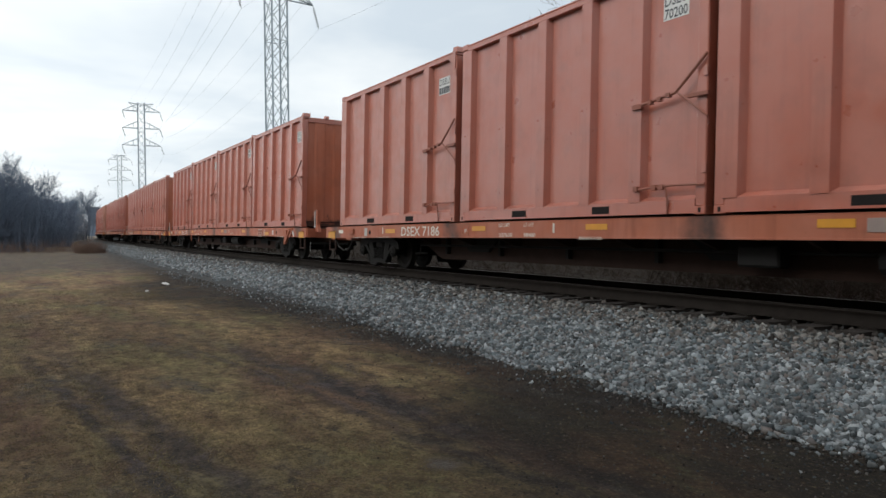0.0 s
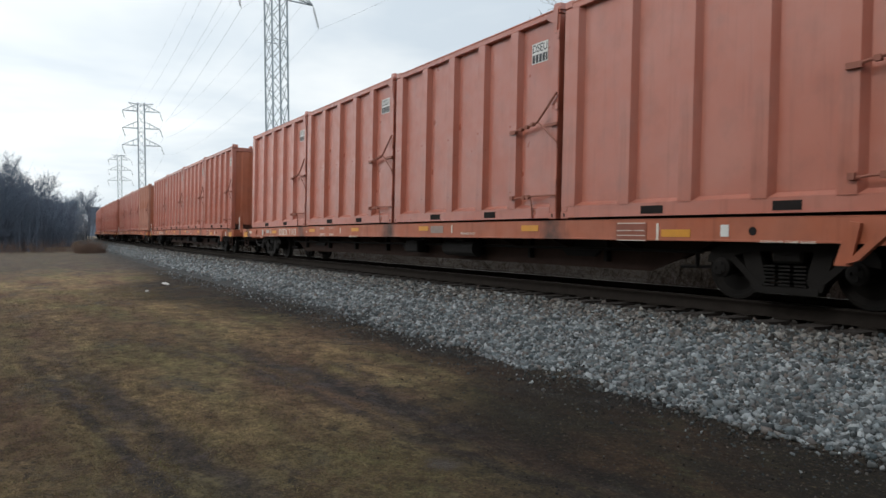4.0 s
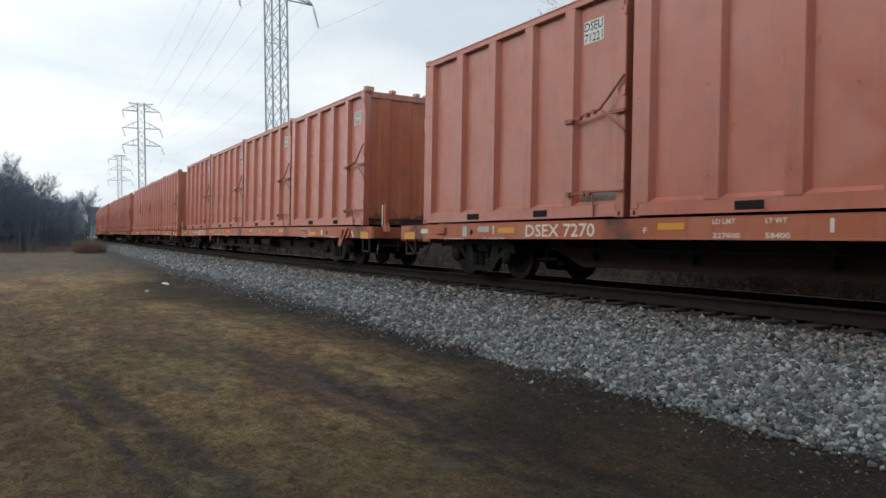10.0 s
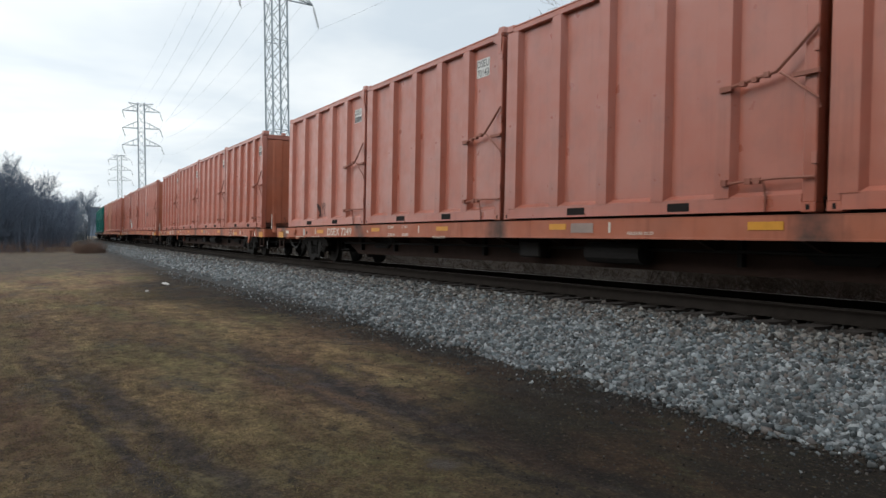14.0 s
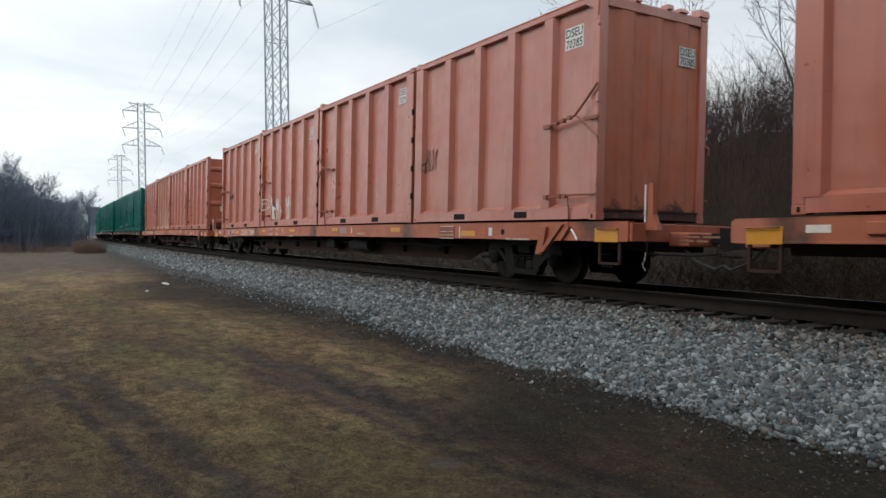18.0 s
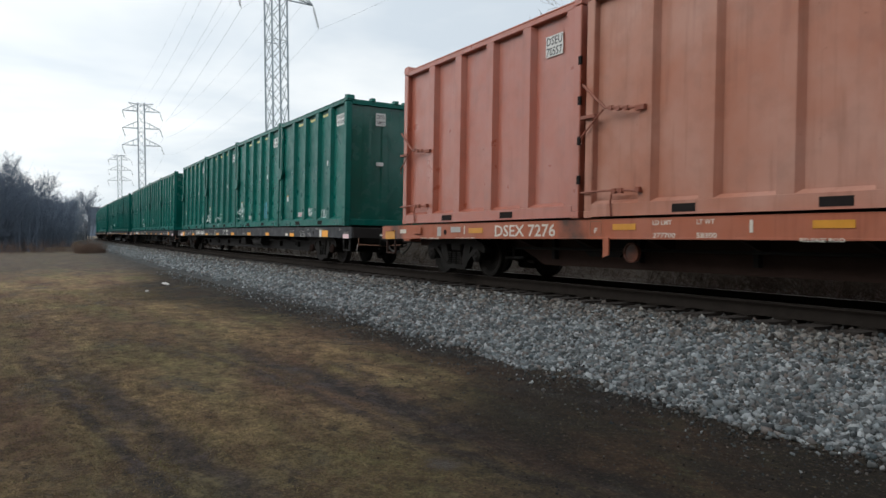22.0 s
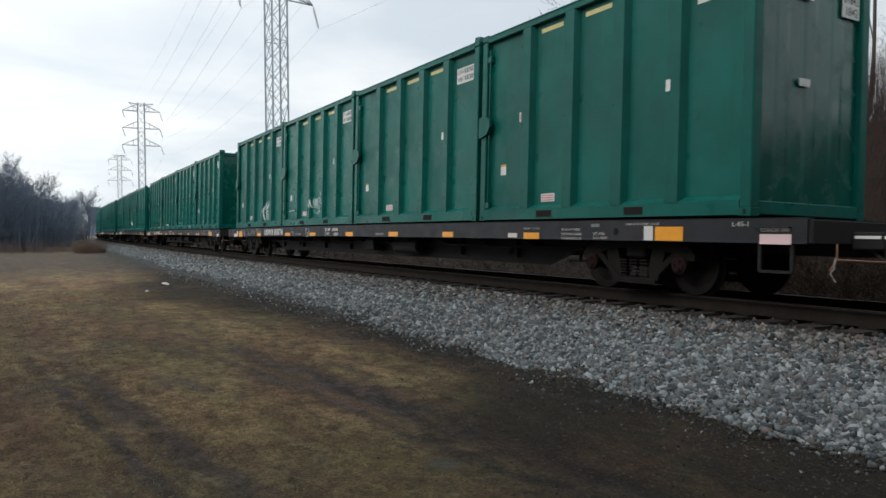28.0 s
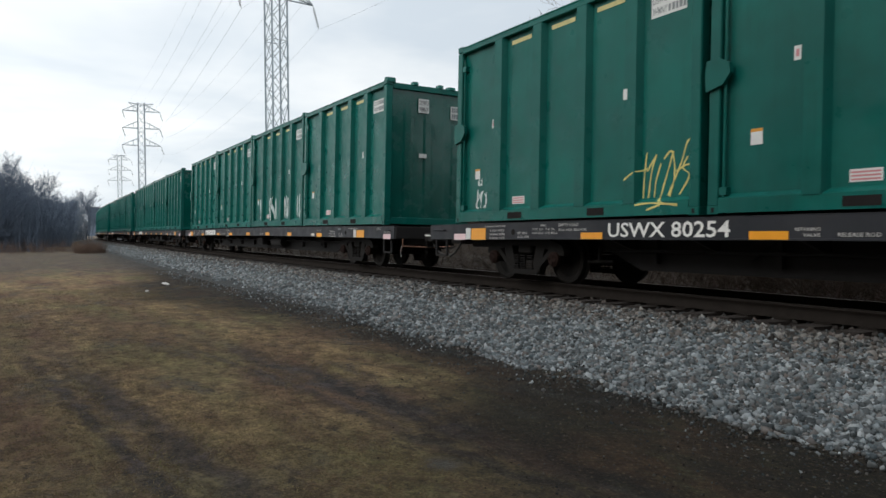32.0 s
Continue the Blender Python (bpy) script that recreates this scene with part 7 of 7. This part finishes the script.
        tagged(new(name, stems(name, pl, hs, r, mat, thick, branch, lean)), label, "brush", kind="stuff")
    brush("brush", 5200, 0, 55, -17.5, -9.5, 1.2, 2.8, MAT["twig_red"], "tangled reddish-brown winter brush on the bank", 0.011, 31, 3)
    brush("brush", 5200, 0, 55, -24, -12, 1.4, 3.2, MAT["twig"], "tangled grey-brown winter brush on the bank", 0.011, 32, 3)
    brush("near_brush", 1500, 1, 13, -10.5, -4.3, 0.4, 1.3, MAT["twig_black"], "dense brush close behind the line, coloured dark for shade", 0.014, 38, 3, 0.9)
    brush("near_brush", 500, 13, 40, -10.5, -4.3, 0.35, 1.2, MAT["twig_black"], "low brush close behind the line, coloured dark for shade", 0.014, 35, 3, 0.9)
    # out of view behind the camera, added to block sky light
    brush("thicket", 1200, -34, 3, 7.0, 34, 2.5, 5.0, MAT["twig"], "unseen bare thicket added on the bank to block sky light", 0.04, 36, 3)
    # added stems that make the gaps beneath the far cars read dark
    brush("far_brush", 1000, 40, 190, -11, -4.2, 0.7, 2.2, MAT["twig_black"], "low dark brush added to fill the gaps under far cars", 0.032, 37, 3, 0.6)
    brush("weeds", 700, 2, 34, -5.0, -3.6, 0.2, 0.6, MAT["twig_red"], "dry weeds beyond the line", 0.006, 33, 2)
    # undergrowth of the dark wood and the russet weeds before it
    r = np.random.default_rng(41)
    pl, hs = [], []
    while len(pl) < 4400:
        az, d = radians(r.uniform(-4, 5.6)), r.uniform(70, 140)
        x, y = d * math.sin(az), d * math.cos(az)
        if side_of(x, y)[0] > 5.5 and (az < radians(2.6) or d > 88):
            pl.append((x, y, 0.0))
            hs.append(r.uniform(1.5, 6.2) if az < radians(2.4) else r.uniform(1.5, 5.2))
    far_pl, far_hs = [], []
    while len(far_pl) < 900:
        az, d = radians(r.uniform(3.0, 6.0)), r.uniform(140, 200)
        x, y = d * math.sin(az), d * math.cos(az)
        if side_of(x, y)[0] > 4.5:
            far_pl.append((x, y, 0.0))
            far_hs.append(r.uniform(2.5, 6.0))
    tagged(new("far_undergrowth", stems("far_undergrowth", far_pl, far_hs, r, MAT["twig_far"], 0.038, 4)), "thicket beside the far track, blue-grey haze put into its colour", "brush", kind="stuff")
    tagged(new("undergrowth", stems("undergrowth", pl, hs, r, MAT["twig_hazed"], 0.021, 4)), "dense dark undergrowth of the bare wood", "brush", kind="stuff")
    pl, hs = [], []
    for _ in range(500):
        y = r.uniform(63, 74)
        x = r.uniform(-2, 6.5)
        if side_of(x, y)[0] > 4.4:
            pl.append((x, y, 0.0))
            hs.append(r.uniform(0.4, 1.1))
    tagged(new("russet_weeds", stems("russet_weeds", pl, hs, r, MAT["dry_weed"], 0.014, 3)), "strip of dry russet weeds before the wood", "weeds", kind="stuff")
    pl, hs = [], []
    for _ in range(550):
        a, d = r.uniform(0, math.tau), math.sqrt(r.random()) * 0.95
        pl.append((5.95 + 1.25 * d * math.cos(a), 61.5 + d * math.sin(a), 0.0))
        hs.append(1.1 * (1 - 0.5 * d * d) * r.uniform(0.45, 1.1))
    bush = tagged(empty("russet_bush"), "rounded bush of dry russet weeds beside the ballast", "bush")
    part("clump", stems("clump", pl, hs, r, MAT["dry_weed"], 0.009, 3, 0.3), None, bush)


make_trees()


# ---------------------------------------------------------------- pylons and wires
def pylon(name, scale=1.0):
    """Square lattice mast, 36 m, with three cross arms and a top bar; origin at the foot."""
    thing = tagged(empty(name), "tall grey steel lattice power pylon with three cross arms", "pylon", "pylons of the power line")
    H, half = 36.2, 0.84
    w = lambda z: half if z > 11 else half + (11 - z) / 11 * 1.9
    for sx in (1, -1):
        for sy in (1, -1):
            bm = bmesh.new()
            rod(bm, [(sx * w(0), sy * w(0), -0.3), (sx * half, sy * half, 11), (sx * half, sy * half, H)], 0.10, 4)
            part("leg", bm, MAT["lattice"], thing)
    bm = bmesh.new()
    z = 0.0
    flip = 0
    while z < H - 0.5:
        dz = min(2.1 if z > 11 else 2.75, H - z)
        a, b = w(z), w(z + dz)
        for sx in (1, -1):
            rod(bm, [(sx * a, -a, z), (sx * b, b, z + dz)], 0.04, 3)
            rod(bm, [(sx * a, a, z), (sx * b, -b, z + dz)], 0.04, 3)
            rod(bm, [(-a, sx * a, z), (b, sx * b, z + dz)], 0.04, 3)
            rod(bm, [(a, sx * a, z), (-b, sx * b, z + dz)], 0.04, 3)
        if flip % 4 == 0:
            for sx in (1, -1):
                rod(bm, [(sx * a, -a, z), (sx * a, a, z)], 0.045, 3)
                rod(bm, [(-a, sx * a, z), (a, sx * a, z)], 0.045, 3)
        z += dz
        flip += 1
    part("bracing", bm, MAT["lattice"], thing)
    for i, (z, reach) in enumerate(((24.8, 4.9), (29.4, 4.7), (34.0, 4.7))):
        for sx in (1, -1):
            bm = bmesh.new()
            tip = (sx * reach, 0, z)
            for sy in (1, -1):
                rod(bm, [(sx * half, sy * half, z), tip], 0.07, 4)
                rod(bm, [(sx * half, sy * half, z + 1.9), tip], 0.055, 4)
            for f in (0.3, 0.62):
                x = sx * (half + (reach - half) * f)
                y = half * (1 - f)
                rod(bm, [(x, y, z), (x, y, z + 1.9 * (1 - f))], 0.035, 3)
                rod(bm, [(x, -y, z), (x, -y, z + 1.9 * (1 - f))], 0.035, 3)
                rod(bm, [(x, y, z), (x, -y, z)], 0.035, 3)
            part("cross_arm", bm, MAT["lattice"], thing)
            bm = bmesh.new()
            foot = (sx * reach + 0.75, 0, z - 2.35)
            rod(bm, [tip, foot], 0.03, 4)
            for q in range(11):
                f = 0.12 + q * 0.075
                c = Vector(tip).lerp(Vector(foot), f)
                rod(bm, [c, c + Vector((0.02, 0, -0.06))], 0.15, 8, 0.11)
            part("insulator_string", bm, MAT["porcelain"], thing)
    bm = bmesh.new()
    for sy in (1, -1):
        rod(bm, [(-3.1, 0, 36.2), (-half, sy * half, 35.8), (half, sy * half, 35.8), (3.1, 0, 36.2)], 0.06, 4)
        rod(bm, [(-3.1, 0, 36.2), (-half, sy * half, 34.4)], 0.045, 4)
        rod(bm, [(3.1, 0, 36.2), (half, sy * half, 34.4)], 0.045, 4)
    part("top_bar", bm, MAT["lattice"], thing)
    return thing


def polar(az, d):
    return d * math.sin(radians(az)), d * math.cos(radians(az))


PYLONS = [(21.5, -52.0), polar(18.72, 76.0), polar(9.0, 212.0), polar(7.5, 352.0)]
FEET = [1.2, 0.9, 0.3, 0.0]
TURNS = [3, -19, 4, 6]
first = pylon("pylon")
first.matrix_world = pose(*PYLONS[1], FEET[1], 0, 0, -TURNS[1])
for i in (0, 2, 3):
    copy_thing(first, pose(*PYLONS[i], FEET[i], 0, 0, -TURNS[i]))
# the mast of the nearest one stands square to the line, its arms do not
for ob in first.children:
    if ob.name.startswith("leg") or ob.name.startswith("bracing"):
        ob.matrix_basis = Matrix.Rotation(radians(-11.7), 4, "Z")


def make_wires():
    tips = [(sx * r + 0.75, 0, z - 2.4) for z, r in ((24.8, 4.9), (29.4, 4.7), (34.0, 4.7)) for sx in (1, -1)] + [(sx * 3.1, 0, 36.2) for sx in (1, -1)]
    mats = [pose(*PYLONS[i], FEET[i], 0, 0, -TURNS[i]) for i in range(4)]
    for a, b in ((0, 1), (1, 2), (2, 3)):
        for i, tip in enumerate(tips):
            p, q = mats[a] @ Vector(tip), mats[b] @ Vector(tip)
            sag = 3.2 if i < 6 else 2.2
            pts = [p.lerp(q, f) - Vector((0, 0, 4 * sag * f * (1 - f))) for f in np.linspace(0, 1, 25)]
            bm = bmesh.new()
            rod(bm, pts, 0.013 if i < 6 else 0.009, 4)
            tagged(new("power_wire", mesh_of("power_wire", bm, MAT["wire"])), "thin sagging overhead power wire between pylons", "wire", "wires of the power line")


make_wires()


# ---------------------------------------------------------------- far building and litter
def make_far():
    x, y = polar(6.35, 430)
    thing = tagged(empty("far_building", pose(x, y, 0, 0, 0, -6)), "long flat-roofed blue-grey building beyond the trees", "building")
    bm = bmesh.new()
    box(bm, -7.4, 22, 0, 18, 0, 14.6)
    part("wall", bm, MAT["building"], thing)
    bm = bmesh.new()
    box(bm, -8.3, 22.3, -0.3, 18.3, 14.6, 15.4)
    part("roof", bm, MAT["porcelain"], thing)
    # a wooded skyline all round
    rng = np.random.default_rng(77)
    segs = []
    for i in range(2600):
        a = rng.uniform(0, math.tau)
        d = rng.uniform(520, 640)
        h = rng.uniform(6, 12)
        p = np.array((d * math.cos(a), d * math.sin(a), -0.5))
        q = p + (rng.normal(0, 1), rng.normal(0, 1), h)
        segs.append((tuple(p), tuple(q), 2.2, 0.5, 0))
    tagged(new("far_woods", tube_mesh("far_woods", segs, MAT["twig"])), "hazy far woods round the horizon", "woods", kind="stuff")


make_far()


def litter(x, y, w, d, turn, tilt, name="paper_scrap"):
    bm = bmesh.new()
    n = 5
    v = [[bm.verts.new((w * (i / n - 0.5), d * (j / n - 0.5), 0.02 + 0.03 * math.sin(i * 1.9 + j) * math.cos(j * 1.3))) for j in range(n + 1)] for i in range(n + 1)]
    for i in range(n):
        for j in range(n):
            bm.faces.new((v[i][j], v[i + 1][j], v[i + 1][j + 1], v[i][j + 1]))
    me = mesh_of(name, bm, MAT["paper"])
    ob = new(name, me)
    so = ob.modifiers.new("thickness", "SOLIDIFY")
    so.thickness = 0.006
    ob.matrix_world = pose(x, y, ground_height(x, y) + 0.02, tilt, 0, turn)
    return tagged(ob, "crumpled white scrap of paper on the mud", "litter")


litter(4.15, 22.45, 0.12, 0.24, 20, 10)
litter(3.23, 19.99, 0.08, 0.07, 60, 6)


# ---------------------------------------------------------------- short winter grass near the camera
def grass_material():
    m, nt, b = tree_of("grass_blades", 0.85, spec=0.2)
    geo = nt.nodes.new("ShaderNodeNewGeometry")
    col = ramp_node(nt, geo.outputs["Random Per Island"], [(0.0, (0.045, 0.030, 0.018)), (0.3, (0.125, 0.078, 0.040)), (0.6, (0.12, 0.112, 0.046)), (0.85, (0.20, 0.145, 0.07)), (1.0, (0.30, 0.235, 0.13))])
    nt.links.new(col, b.inputs["Base Color"])
    return m


def make_grass():
    rng = np.random.default_rng(9)
    places = []
    while len(places) < 95000:
        d = 2.2 + 20 * rng.random() ** 1.6
        a = radians(rng.uniform(-2, 68))
        x, y = d * math.sin(a), d * math.cos(a)
        side, s = side_of(x, y)
        if side < 4.6 or (side < 6.6 and y < 7.0):
            continue
        k = noise.noise((x * 0.8, y * 0.8, 2.0)) + 0.5 * noise.noise((x * 3, y * 3, 7.0))
        if k + min(0.35, (side - 5.6) * 0.3) + rng.uniform(-0.3, 0.3) > 0.05:
            places.append((x, y, ground_height(x, y) - 0.004, d))
    p = np.array(places)
    n = len(p)
    h = rng.uniform(0.006, 0.022, n) * (1 + p[:, 3] * 0.03)
    a = rng.uniform(0, math.tau, n)
    w = rng.uniform(0.0013, 0.0032, n) * (1 + p[:, 3] * 0.12)
    side = np.stack([np.cos(a) * w, np.sin(a) * w, np.zeros(n)], 1)
    tip = np.stack([rng.normal(0, 1.5, n) * h, rng.normal(0, 1.5, n) * h, h * 0.8], 1)
    v = np.stack([p[:, :3] - side, p[:, :3] + side, p[:, :3] + tip], 1)
    f = np.arange(n * 3).reshape(n, 3)
    tagged(new("grass", mesh_np("grass", v.reshape(-1, 3), f, grass_material())), "short trampled winter grass", "grass", kind="stuff")


make_grass()


# ---------------------------------------------------------------- everything that moves
def motions():
    times = [float(t) for t in range(0, 33)]
    for k, car in cars.items():
        walk(car, [(t, car_pose(k, t)) for t in times])
        for j in range(4):
            x = (j + 0.5) * PITCH_BOX - MID + 0.002 + BOX_SHIFT.get((k, j), 0.0)
            rise, fall = camber(x + HALF), camber(x - HALF)
            seat = Matrix.Translation((x, 0, FLOOR + (rise + fall) / 2)) @ Matrix.Rotation(-(rise - fall) / LEN, 4, "Y")
            if (k, j) in TURNED:
                seat = seat @ Matrix.Rotation(math.pi, 4, "Z")
            walk(boxes[k, j], [(t, car_pose(k, t) @ seat) for t in times])
        # wheels roll while the car is near
        near = [f / FPS for f in range(0, 32 * FPS + 1) if -12 < car_start(k) + MID - gone(f / FPS) < 45]
        if near:
            spin = [0.0] * (near[0] > 0.01) + near + [32.0] * (near[-1] < 31.99)
            for ws in [o for o in car.children_recursive if o.name.startswith("wheelset")]:
                at = ws.location.copy()
                rows = []
                for t in spin:
                    clamped = min(max(t, near[0]), near[-1])
                    rows.append((t, Matrix.Translation(at) @ Matrix.Rotation(-(gone(clamped) - gone(near[0])) / WHEEL_R, 4, "Y")))
                walk(ws, rows)


motions()
